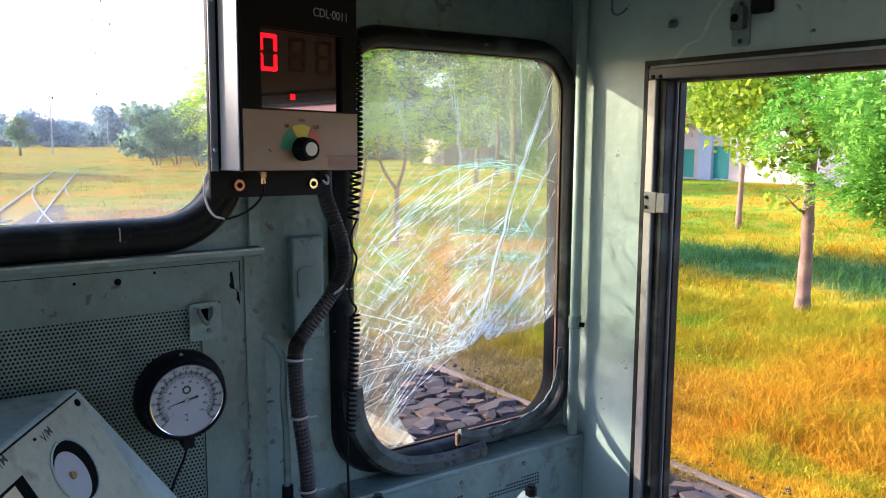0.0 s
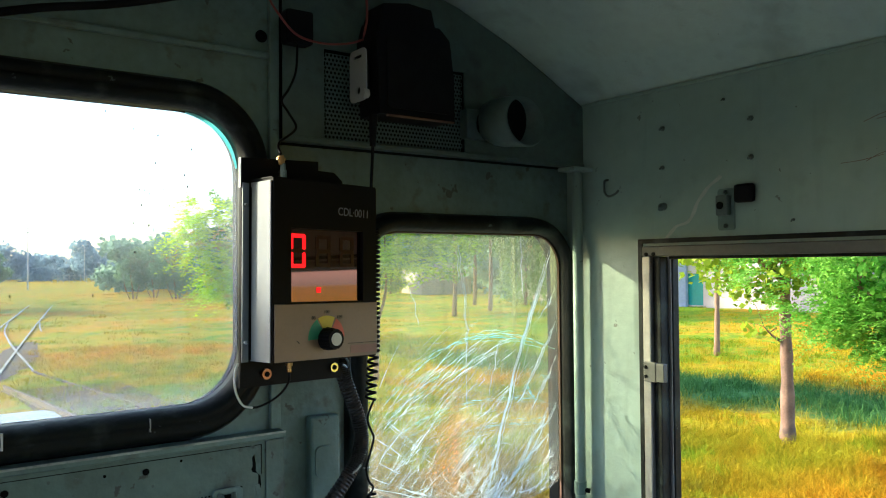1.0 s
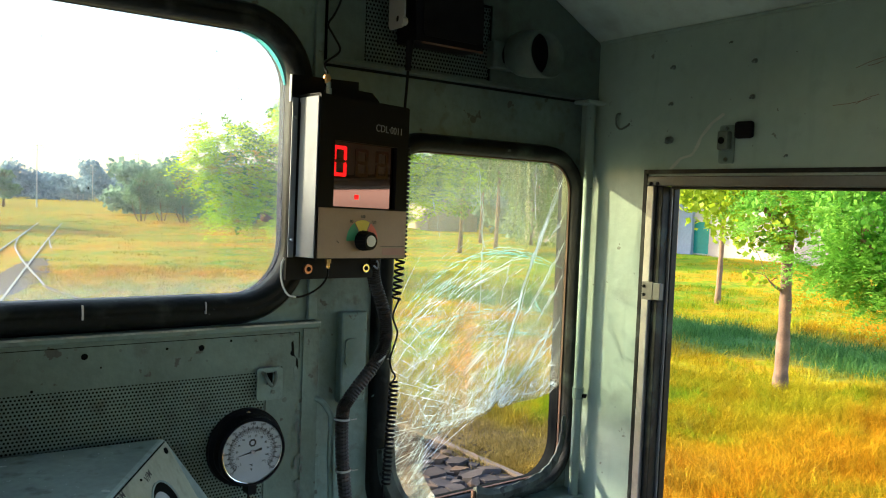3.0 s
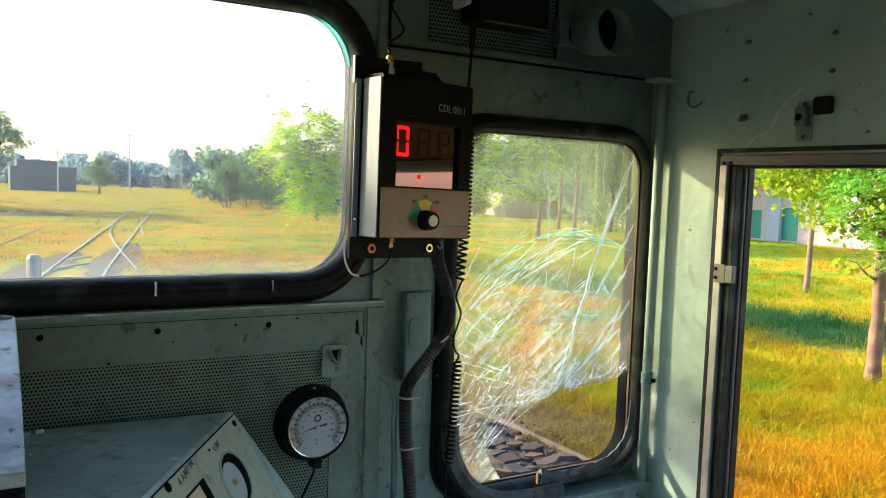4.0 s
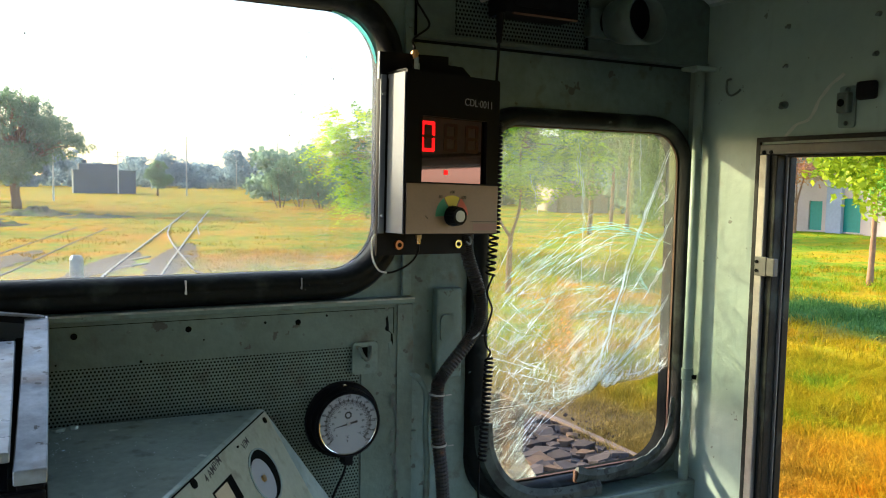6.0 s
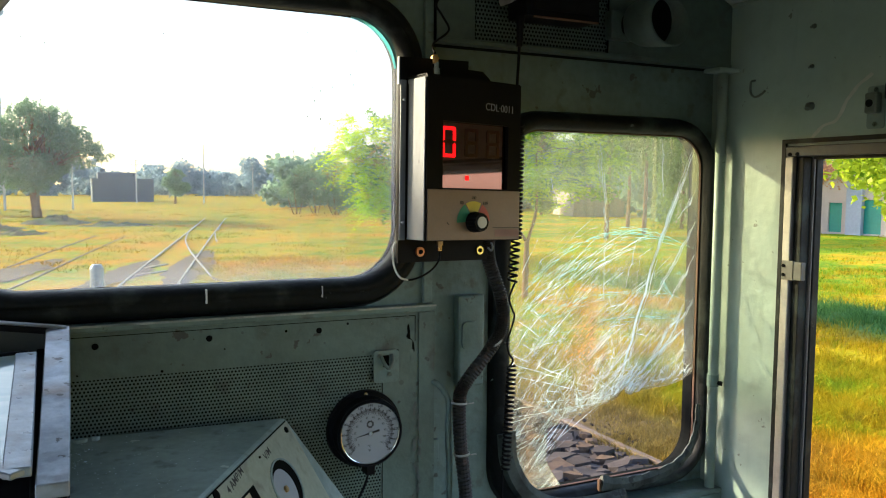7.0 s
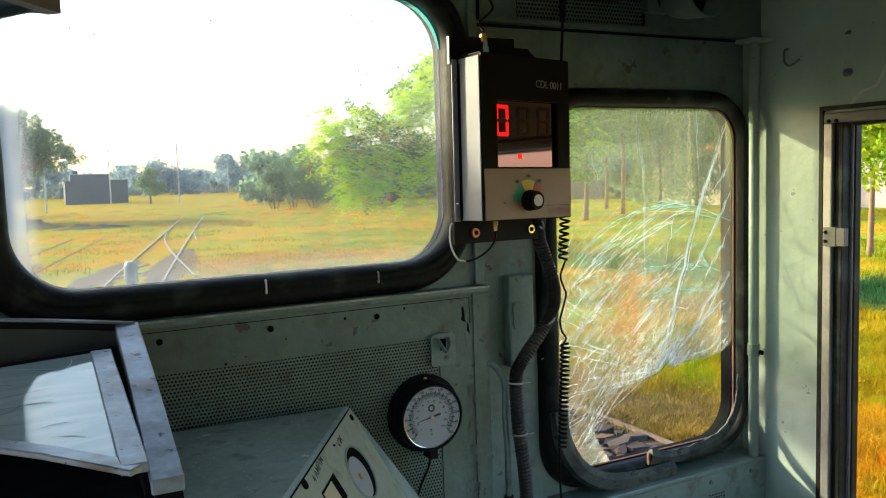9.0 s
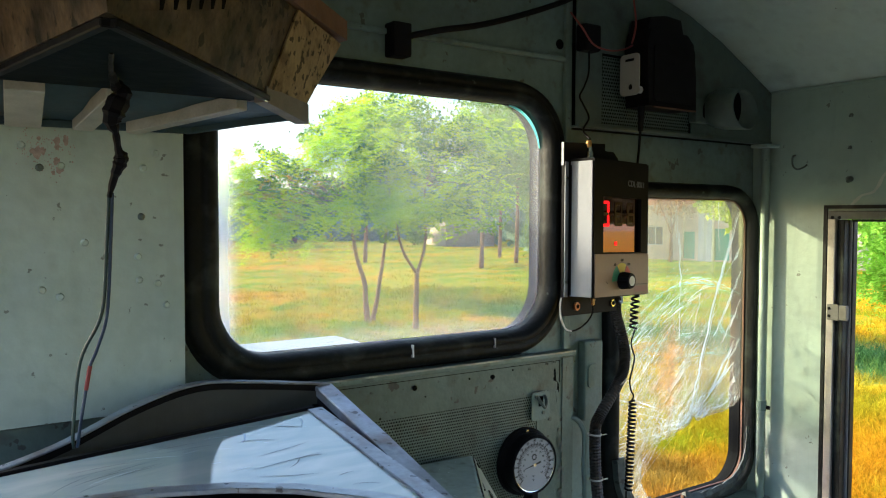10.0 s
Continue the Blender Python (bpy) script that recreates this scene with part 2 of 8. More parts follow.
def field_material(name, blades):
    """Dry and green grass in patches, with a strip of darker green; the same for the soil sheet and the blades."""
    m = bpy.data.materials.new(name)
    m.use_nodes = True
    n, l = m.node_tree.nodes, m.node_tree.links
    p, out = n["Principled BSDF"], n["Material Output"]
    geo = n.new("ShaderNodeNewGeometry")
    pos = geo.outputs["Position"]
    flat = n.new("ShaderNodeMapping")
    flat.inputs["Scale"].default_value = (1, 1, 0)
    l.new(pos, flat.inputs[0])

    def noisy(s, d=4.0):
        t = n.new("ShaderNodeTexNoise")
        t.inputs["Scale"].default_value, t.inputs["Detail"].default_value = s, d
        l.new(flat.outputs[0], t.inputs["Vector"])
        return t.outputs["Fac"]

    def ramp(src, stops):
        r = n.new("ShaderNodeValToRGB")
        while len(r.color_ramp.elements) < len(stops):
            r.color_ramp.elements.new(0.5)
        for e, (at, c) in zip(r.color_ramp.elements, stops):
            e.position, e.color = at, (*c, 1)
        l.new(src, r.inputs[0])
        return r.outputs[0]

    def mix(f, a, b):
        x = n.new("ShaderNodeMix")
        x.data_type = "RGBA"
        l.new(f, x.inputs[0]) if not isinstance(f, float) else None
        if isinstance(f, float):
            x.inputs[0].default_value = f
        l.new(a, x.inputs[6])
        if isinstance(b, tuple):
            x.inputs[7].default_value = (*b, 1)
        else:
            l.new(b, x.inputs[7])
        return x.outputs[2]

    sep = n.new("ShaderNodeSeparateXYZ")
    l.new(pos, sep.inputs[0])
    # golden beside the cab, a moist green hollow ahead of it, mixed farther out
    out_r = n.new("ShaderNodeMath")
    out_r.operation, out_r.inputs[1].default_value = "MULTIPLY_ADD", -0.55
    l.new(sep.outputs[0], out_r.inputs[0]), l.new(sep.outputs[1], out_r.inputs[2])
    near, farther, dry = n.new("ShaderNodeMapRange"), n.new("ShaderNodeMapRange"), n.new("ShaderNodeMath")
    for node, vals in ((near, (1.5, 8.0, 0.07, -0.065)), (farther, (12.0, 27.0, 0.0, 0.062))):
        for key, val in zip(("From Min", "From Max", "To Min", "To Max"), vals):
            node.inputs[key].default_value = val
        l.new(out_r.outputs[0], node.inputs["Value"])
    l.new(near.outputs[0], dry.inputs[0]), l.new(farther.outputs[0], dry.inputs[1])
    beyond, wide_of, sumd = n.new("ShaderNodeMath"), n.new("ShaderNodeMapRange"), n.new("ShaderNodeMath")
    beyond.operation, beyond.inputs[1].default_value = "MULTIPLY_ADD", -0.25
    l.new(sep.outputs[1], beyond.inputs[0]), l.new(sep.outputs[0], beyond.inputs[2])
    for key, val in zip(("From Min", "From Max", "To Min", "To Max"), (11.0, 16.0, 0.0, -0.055)):
        wide_of.inputs[key].default_value = val
    l.new(beyond.outputs[0], wide_of.inputs["Value"])
    l.new(dry.outputs[0], sumd.inputs[0]), l.new(wide_of.outputs[0], sumd.inputs[1])
    dry = sumd

    def shifted(src):
        a = n.new("ShaderNodeMath")
        a.operation = "ADD"
        l.new(src, a.inputs[0]), l.new(dry.outputs[0], a.inputs[1])
        return a.outputs[0]
    drift = n.new("ShaderNodeMapping")
    drift.inputs["Scale"].default_value = (0.8, 1.5, 0)
    l.new(pos, drift.inputs[0])
    dn = n.new("ShaderNodeTexNoise")
    dn.inputs["Scale"].default_value, dn.inputs["Detail"].default_value = 0.12, 5.0
    l.new(drift.outputs[0], dn.inputs["Vector"])
    big = ramp(shifted(dn.outputs["Fac"]), [(0.36, GREEN), (0.45, LIME), (0.52, STRAW), (0.58, GOLD)])
    mid = ramp(shifted(noisy(0.8)), [(0.34, GREEN), (0.44, LIME), (0.52, GOLD), (0.66, STRAW)])
    c = mix(0.5, big, mid)
    # tufts: dead brown stalks and darker green hearts, a hand to an arm across
    tuft = n.new("ShaderNodeMapRange")
    for key, val in (("From Min", 0.56), ("From Max", 0.70), ("To Max", 0.6)):
        tuft.inputs[key].default_value = val
    l.new(noisy(2.6, 6.0), tuft.inputs["Value"])
    c = mix(tuft.outputs[0], c, (0.19, 0.18, 0.025))
    streak = n.new("ShaderNodeMapRange")
    for key, val in (("From Min", 0.55), ("From Max", 0.7), ("To Max", 0.6)):
        streak.inputs[key].default_value = val
    l.new(noisy(5.5, 5.0), streak.inputs["Value"])
    c = mix(streak.outputs[0], c, (0.72, 0.46, 0.012))
    # strip of darker green
    wob = n.new("ShaderNodeMath")
    wob.operation, wob.inputs[1].default_value = "MULTIPLY_ADD", 5.0
    l.new(noisy(0.4, 4.0), wob.inputs[0]), l.new(sep.outputs[0], wob.inputs[2])
    mr = n.new("ShaderNodeMapRange")
    mr.inputs["From Min"].default_value, mr.inputs["From Max"].default_value = GREEN_BAND[0], GREEN_BAND[0] + 1.0
    l.new(wob.outputs[0], mr.inputs["Value"])
    mr2 = n.new("ShaderNodeMapRange")
    mr2.inputs["From Min"].default_value, mr2.inputs["From Max"].default_value = GREEN_BAND[1] + 1.2, GREEN_BAND[1]
    l.new(wob.outputs[0], mr2.inputs["Value"])
    mu = n.new("ShaderNodeMath")
    mu.operation = "MULTIPLY"
    l.new(mr.outputs[0], mu.inputs[0]), l.new(mr2.outputs[0], mu.inputs[1])
    my = n.new("ShaderNodeMapRange")
    my.inputs["From Min"].default_value, my.inputs["From Max"].default_value = 28.0, 20.0
    l.new(sep.outputs[1], my.inputs["Value"])
    mu2 = n.new("ShaderNodeMath")
    mu2.operation = "MULTIPLY"
    l.new(mu.outputs[0], mu2.inputs[0]), l.new(my.outputs[0], mu2.inputs[1])
    c = mix(mu2.outputs[0], c, DARK_GREEN)
    # trodden earth and weeds beside the track
    we = n.new("ShaderNodeMath")
    we.operation, we.inputs[1].default_value = "MULTIPLY_ADD", 3.0
    l.new(noisy(0.9, 5.0), we.inputs[0]), l.new(sep.outputs[0], we.inputs[2])
    me = n.new("ShaderNodeMapRange")
    me.inputs["From Min"].default_value, me.inputs["From Max"].default_value = 9.6, 8.4
    l.new(we.outputs[0], me.inputs["Value"])
    my2 = n.new("ShaderNodeMapRange")
    my2.inputs["From Min"].default_value, my2.inputs["From Max"].default_value = 14.0, 9.5
    l.new(sep.outputs[1], my2.inputs["Value"])
    me2 = n.new("ShaderNodeMath")
    me2.operation = "MULTIPLY"
    l.new(me.outputs[0], me2.inputs[0]), l.new(my2.outputs[0], me2.inputs[1])
    my3 = n.new("ShaderNodeMapRange")
    my3.inputs["From Min"].default_value, my3.inputs["From Max"].default_value = 5.0, 7.5
    l.new(sep.outputs[1], my3.inputs["Value"])
    mx4 = n.new("ShaderNodeMapRange")
    mx4.inputs["From Min"].default_value, mx4.inputs["From Max"].default_value = 6.1, 5.6
    l.new(sep.outputs[0], mx4.inputs["Value"])
    mm = n.new("ShaderNodeMath")
    mm.operation = "MAXIMUM"
    l.new(my3.outputs[0], mm.inputs[0]), l.new(mx4.outputs[0], mm.inputs[1])
    me3 = n.new("ShaderNodeMath")
    me3.operation = "MULTIPLY"
    l.new(me2.outputs[0], me3.inputs[0]), l.new(mm.outputs[0], me3.inputs[1])
    me2 = me3
    c = mix(me2.outputs[0], c, tuple(v * (1.5 if blades and i < 2 else 1) for i, v in enumerate(EARTH)))
    if blades:
        v = ramp(geo.outputs["Random Per Island"], [(0.0, (0.55, 0.57, 0.55)), (0.6, (1.0, 1.0, 0.95)), (1.0, (1.25, 1.2, 1.05))])
        x = n.new("ShaderNodeMix")
        x.data_type, x.blend_type = "RGBA", "MULTIPLY"
        x.inputs[0].default_value = 1.0
        l.new(c, x.inputs[6]), l.new(v, x.inputs[7])
        c = x.outputs[2]
        tr = n.new("ShaderNodeBsdfTranslucent")
        mx = n.new("ShaderNodeMixShader")
        mx.inputs[0].default_value = 0.22
        l.new(c, tr.inputs[0]), l.new(p.outputs[0], mx.inputs[1]), l.new(tr.outputs[0], mx.inputs[2]), l.new(mx.outputs[0], out.inputs[0])
    else:
        soil = ramp(noisy(7.0, 8.0), [(0.36, (0.72, 0.70, 0.62)), (0.6, (1.08, 1.05, 1.0))])
        x = n.new("ShaderNodeMix")
        x.data_type, x.blend_type = "RGBA", "MULTIPLY"
        x.inputs[0].default_value = 1.0
        l.new(c, x.inputs[6]), l.new(soil, x.inputs[7])
        c = x.outputs[2]
        b = n.new("ShaderNodeBump")
        b.inputs["Strength"].default_value, b.inputs["Distance"].default_value = 0.5, 0.06
        l.new(noisy(5.0, 8.0), b.inputs["Height"]), l.new(b.outputs[0], p.inputs["Normal"])
    l.new(c, p.inputs["Base Color"])
    p.inputs["Roughness"].default_value = 0.8
    p.inputs["Specular IOR Level"].default_value = 0.05
    return m


GREEN, LIME, STRAW, GOLD, DARK_GREEN, EARTH = (0.15, 0.29, 0.012), (0.30, 0.39, 0.008), (0.545, 0.39, 0.008), (0.65, 0.305, 0.004), (0.095, 0.215, 0.055), (0.16, 0.12, 0.06)
GREEN_BAND = (17.3, 20.9)

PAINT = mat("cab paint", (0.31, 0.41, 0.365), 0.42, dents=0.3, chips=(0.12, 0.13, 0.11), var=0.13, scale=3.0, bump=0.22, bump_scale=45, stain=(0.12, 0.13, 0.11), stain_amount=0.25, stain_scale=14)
# cab paint copied darker for the dimly lit front walls; worn and chipped too
PAINT_WORN_DIM = mat("worn dim cab paint", (0.152, 0.22, 0.2), 0.45, dents=0.35, chips=(0.06, 0.06, 0.05), chip_scale=30.0, chip_at=0.67, var=0.25, scale=7.0, bump=0.4, bump_scale=70, stain=(0.09, 0.085, 0.07), stain_amount=0.8, stain_scale=22)
CONSOLE = mat("console paint", (0.40, 0.51, 0.50), 0.22, dents=0.2, var=0.2, scale=8, bump=0.12, spec=1.0, stain=(0.12, 0.12, 0.1), stain_scale=30)
_p = CONSOLE.node_tree.nodes["Principled BSDF"]
_p.inputs["Coat Weight"].default_value, _p.inputs["Coat Roughness"].default_value = 1.0, 0.14
FACE_PAINT = mat("meter face paint", (0.34, 0.375, 0.30), 0.5, dents=0.2, var=0.22, scale=9, bump=0.2, stain=(0.14, 0.13, 0.09), stain_amount=0.6, stain_scale=24)
RUBBER = mat("rubber", (0.008, 0.010, 0.010), 0.5, var=0.4, scale=9, bump=0.5, bump_scale=50, spec=0.2, stain=(0.05, 0.064, 0.056), stain_amount=0.75, stain_scale=13, stain_at=0.54, chips=(0.09, 0.11, 0.10), chip_scale=30.0, chip_at=0.72)
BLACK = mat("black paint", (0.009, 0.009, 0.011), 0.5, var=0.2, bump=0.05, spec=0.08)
# near black: stands in for shade in gaps and hollows, also bolts and specks
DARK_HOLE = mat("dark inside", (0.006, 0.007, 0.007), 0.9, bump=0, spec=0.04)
ALU = mat("aluminium", (0.34, 0.33, 0.31), 0.45, 0.6, var=0.15, scale=14, bump=0.06, stain=(0.2, 0.19, 0.17), stain_scale=25)
STEEL = mat("worn steel", (0.42, 0.47, 0.52), 0.36, 0.8, var=0.2, scale=11, bump=0.1, stain=(0.2, 0.15, 0.11), stain_scale=18, stain_amount=0.6)
CHROME = mat("chrome", (0.7, 0.7, 0.7), 0.16, 1.0, var=0.05, bump=0)
BRASS = mat("brass", (0.6, 0.38, 0.16), 0.3, 1.0, var=0.15, bump=0)
COPPER = mat("copper ring", (0.45, 0.2, 0.1), 0.4, 0.9, var=0.15, bump=0)
GREY_PLATE = mat("grey plate", (0.40, 0.40, 0.38), 0.5, var=0.08, bump=0.03)
BOX_SIDE = mat("box grey", (0.25, 0.28, 0.33), 0.5, 0.0, var=0.06, scale=12, bump=0.03)
WHITE_PAINT = mat("white paint", (0.50, 0.56, 0.62), 0.35, var=0.05, bump=0.05)
WHITE_PLASTIC = mat("white plastic", (0.7, 0.7, 0.68), 0.5, var=0.05, bump=0)
CEIL = mat("ceiling paint", (0.54, 0.65, 0.60), 0.5, var=0.12, scale=4, bump=0.35, bump_scale=150, stain=(0.2, 0.24, 0.22), stain_amount=0.6, stain_scale=5, chips=(0.05, 0.055, 0.05), chip_scale=70.0, chip_at=0.74)
FLOOR = mat("floor steel", (0.11, 0.12, 0.11), 0.7, var=0.3, bump=0.3)
RUST = mat("rusty steel", (0.16, 0.085, 0.05), 0.8, 0.2, var=0.35, scale=12, bump=0.4)


# ---- building helpers ----
def mesh_of(name, bm, material, smooth=False):
    me = bpy.data.meshes.new(name)
    bm.normal_update()
    bm.to_mesh(me)
    bm.free()
    me.materials.append(material)
    if smooth:
        me.shade_smooth()
    return me


def thing(name, bm=None, material=None, label="", category="", group="", kind="", at=None, smooth=False):
    """A top-level thing: a mesh, or an Empty where bm is None."""
    ob = new(name, mesh_of(name, bm, material, smooth) if bm else None)
    if at is not None:
        ob.matrix_world = at
    return tagged(ob, label, category, group, kind)


def part(name, bm, material, parent, label="", smooth=False):
    """One mesh under a thing or under a part, in the parent's own axes."""
    ob = new(name, mesh_of(name, bm, material, smooth))
    ob.parent = parent
    if label:
        tagged(ob, label)
    return ob


def brick(x0, x1, y0, y1, z0, z1, bevel=0.0, seg=2, bm=None):
    b = bmesh.new()
    bmesh.ops.create_cube(b, size=1.0, matrix=Matrix.Translation(((x0 + x1) / 2, (y0 + y1) / 2, (z0 + z1) / 2)) @ Matrix.Diagonal((abs(x1 - x0), abs(y1 - y0), abs(z1 - z0), 1)))
    if bevel:
        bmesh.ops.bevel(b, geom=b.edges[:], offset=bevel, segments=seg, affect="EDGES", profile=0.5)
    return join(bm, b)


def join(a, b, m=None):
    """Adds b to a and frees b; a may be None."""
    if m is not None:
        bmesh.ops.transform(b, matrix=m, verts=b.verts)
    if a is None:
        return b
    me = bpy.data.meshes.new("t")
    b.to_mesh(me)
    b.free()
    a.from_mesh(me)
    bpy.data.meshes.remove(me)
    return a


def rod(p, q, r, r2=None, n=12, bm=None):
    """A round bar or cone from p to q."""
    p, q = Vector(p), Vector(q)
    b = bmesh.new()
    turn = (q - p).to_track_quat("Z", "Y").to_matrix().to_4x4()
    bmesh.ops.create_cone(b, cap_ends=True, segments=n, radius1=r, radius2=r if r2 is None else r2, depth=(q - p).length, matrix=Matrix.Translation((p + q) / 2) @ turn)
    return join(bm, b)


def smooth_line(points, steps=8):
    """A Catmull-Rom line through the points."""
    pts = [Vector(p) for p in points]
    pts = [pts[0] * 2 - pts[1]] + pts + [pts[-1] * 2 - pts[-2]]
    out = []
    for i in range(1, len(pts) - 2):
        a, b, c, d = pts[i - 1:i + 3]
        for k in range(steps):
            t = k / steps
            out.append(0.5 * (2 * b + (c - a) * t + (2 * a - 5 * b + 4 * c - d) * t * t + (3 * b - a - 3 * c + d) * t ** 3))
    out.append(pts[-2].copy())
    return out


def sweep(line, r, n=8, bm=None, rad=None):
    """A tube along a line; rad(i): its radius at each point."""
    b = bm or bmesh.new()
    line = [Vector(p) for p in line]
    rings, side = [], None
    for i, p in enumerate(line):
        d = (line[min(i + 1, len(line) - 1)] - line[max(i - 1, 0)]).normalized()
        if side is None:
            side = d.orthogonal().normalized()
        side = (side - d * side.dot(d)).normalized()
        up = d.cross(side)
        rr = rad(i) if rad else r
        rings.append([b.verts.new(p + rr * (math.cos(a) * side + math.sin(a) * up)) for a in (k * math.tau / n for k in range(n))])
    for u, v in zip(rings, rings[1:]):
        for k in range(n):
            b.faces.new((u[k], u[(k + 1) % n], v[(k + 1) % n], v[k]))
    b.faces.new(rings[0][::-1]), b.faces.new(rings[-1])
    return b


def rounded(x0, x1, z0, z1, r, n=8):
    """A rounded rectangle as points in its plane, anticlockwise."""
    pts = []
    for cx, cz, a0 in ((x1 - r, z0 + r, -90), (x1 - r, z1 - r, 0), (x0 + r, z1 - r, 90), (x0 + r, z0 + r, 180)):
        for k in range(n + 1):
            a = radians(a0 + 90 * k / n)
            pts.append((cx + r * math.cos(a), cz + r * math.sin(a)))
    return pts


def prism(loops, depth, m=None):
    """A plate from an outline and holes in the (u, v) plane, thick along +w; m places (u, v, w)."""
    b = bmesh.new()
    edges = []
    for loop in loops:
        vs = [b.verts.new((u, v, 0)) for u, v in loop]
        edges += [b.edges.new((vs[i], vs[(i + 1) % len(vs)])) for i in range(len(vs))]
    bmesh.ops.triangle_fill(b, use_beauty=True, use_dissolve=False, edges=edges)
    out = bmesh.ops.extrude_face_region(b, geom=b.faces[:])
    bmesh.ops.translate(b, verts=[g for g in out["geom"] if isinstance(g, bmesh.types.BMVert)], vec=(0, 0, depth))
    bmesh.ops.recalc_face_normals(b, faces=b.faces[:])
    if m is not None:
        bmesh.ops.transform(b, matrix=m, verts=b.verts)
    return b


FRONT = Matrix(((1, 0, 0, 0), (0, 0, 1, 0), (0, 1, 0, 0), (0, 0, 0, 1)))     # (u, v, w) -> x = u, z = v, y = w
SIDE = Matrix(((0, 0, 1, 0), (1, 0, 0, 0), (0, 1, 0, 0), (0, 0, 0, 1)))      # (u, v, w) -> y = u, z = v, x = w


def front(y):
    return Matrix.Translation((0, y, 0)) @ FRONT


def side(x):
    return Matrix.Translation((x, 0, 0)) @ SIDE


def ring_band(outer, inner, profile, m):
    """A closed moulding between two matching outlines: profile rows (s, w): s from the inner (0) to the outer (1) outline."""
    b = bmesh.new()
    rows = []
    for s, w in profile:
        rows.append([b.verts.new(m @ Vector((i[0] + (o[0] - i[0]) * s, i[1] + (o[1] - i[1]) * s, w))) for o, i in zip(outer, inner)])
    n = len(outer)
    for a, c in zip(rows, rows[1:] + rows[:1]):
        for k in range(n):
            b.faces.new((a[k], a[(k + 1) % n], c[(k + 1) % n], c[k]))
    bmesh.ops.recalc_face_normals(b, faces=b.faces[:])
    return b


def from_arrays(name, verts, faces, material):
    me = bpy.data.meshes.new(name)
    me.from_pydata(verts, [], faces)
    me.materials.append(material)
    return me


def perforated(name, x0, x1, z0, z1, y, pitch, hole, material, keep=None):
    """A sheet with staggered round holes, facing -y."""
    verts, faces = [], []
    rows, cols = int((z1 - z0) / pitch), int((x1 - x0) / pitch)
    h = pitch / 2
    cs = [(math.cos(k * math.tau / 8 + math.tau / 16) * hole, math.sin(k * math.tau / 8 + math.tau / 16) * hole) for k in range(8)]
    for j in range(rows):
        for i in range(cols):
            cx, cz = x0 + (i + 0.5 + 0.5 * (j % 2)) * pitch, z0 + (j + 0.5) * pitch
            if keep and not keep(cx, cz):
                continue
            n = len(verts)
            verts += [(cx + a, y, cz + b) for a, b in ((h, -h), (h, h), (-h, h), (-h, -h))]
            verts += [(cx + a, y, cz + b) for a, b in cs]
            c = [n + 4 + k for k in range(8)]
            faces += [(n, n + 1, c[0], c[7]), (n + 1, c[1], c[0]), (n + 1, n + 2, c[2], c[1]), (n + 2, c[3], c[2]),
                      (n + 2, n + 3, c[4], c[3]), (n + 3, c[5], c[4]), (n + 3, n, c[6], c[5]), (n, c[7], c[6])]
    return from_arrays(name, verts, faces, material)


def words(name, text, size, material, parent, m, label="", bold=0.0):
    """Lettering as a thin mesh."""
    cu = bpy.data.curves.new(name, "FONT")
    cu.body, cu.size, cu.extrude, cu.align_x, cu.align_y, cu.offset = text, size, 0.0003, "CENTER", "CENTER", bold
    ob = new(name, cu)
    me = bpy.data.meshes.new_from_object(ob.evaluated_get(bpy.context.evaluated_depsgraph_get()))
    bpy.data.objects.remove(ob)
    bpy.data.curves.remove(cu)
    me.materials.append(material)
    ob = new(name, me)
    ob.parent = parent
    ob.matrix_basis = m
    return tagged(ob, label)


# ---- the cab: walls, ceiling, floor ----
X0, Y0, ZF = -1.42, -1.7, 1.55
ARCH = [(1.275, 3.615), (1.03, 3.735), (0.885, 3.79), (0.5, 3.89), (-0.07, 3.94), (-0.64, 3.89), (-1.025, 3.79), (-1.17, 3.735), (-1.42, 3.615)]


def arch_z(x):
    for (a, za), (b, zb) in zip(ARCH, ARCH[1:]):
        if b <= x <= a:
            return zb + (za - zb) * (x - b) / (a - b)
    return 3.615


# windshield wall, with the rounded opening
WS = (-0.417, 0.392, 2.970, 3.501, 0.105)
outline = [(X0, ZF), (0.462, ZF), (0.462, arch_z(0.462))] + [p for p in ARCH if p[0] < 0.462]
# left-hand opening is unseen, mirrored from the tall window to let sun in
wall_front = thing("wall_north_1", prism([outline, rounded(WS[0] - 0.012, WS[1] + 0.012, WS[2] - 0.012, WS[3] + 0.012, 0.115), rounded(-1.39, -0.83, 2.43, 3.29, 0.09)], 0.07, front(1.478)), PAINT_WORN_DIM, "grey-green painted steel front wall round the windshield", "wall", kind="structure")
# wall of the tall window, set back
TW = (0.673, 1.25, 2.432, 3.292, 0.085)
outline = [(0.462, ZF), (1.335, ZF), (1.335, 3.62), (1.275, 3.615), (1.03, 3.735), (0.885, 3.79), (0.5, 3.89), (0.462, 3.9)]
thing("wall_north_2", prism([outline, rounded(TW[0] - 0.01, TW[1] + 0.01, TW[2] - 0.01, TW[3] + 0.01, 0.092)], 0.05, front(1.512)), PAINT_WORN_DIM, "chipped grey-green steel wall round the tall front window", "wall", kind="structure")
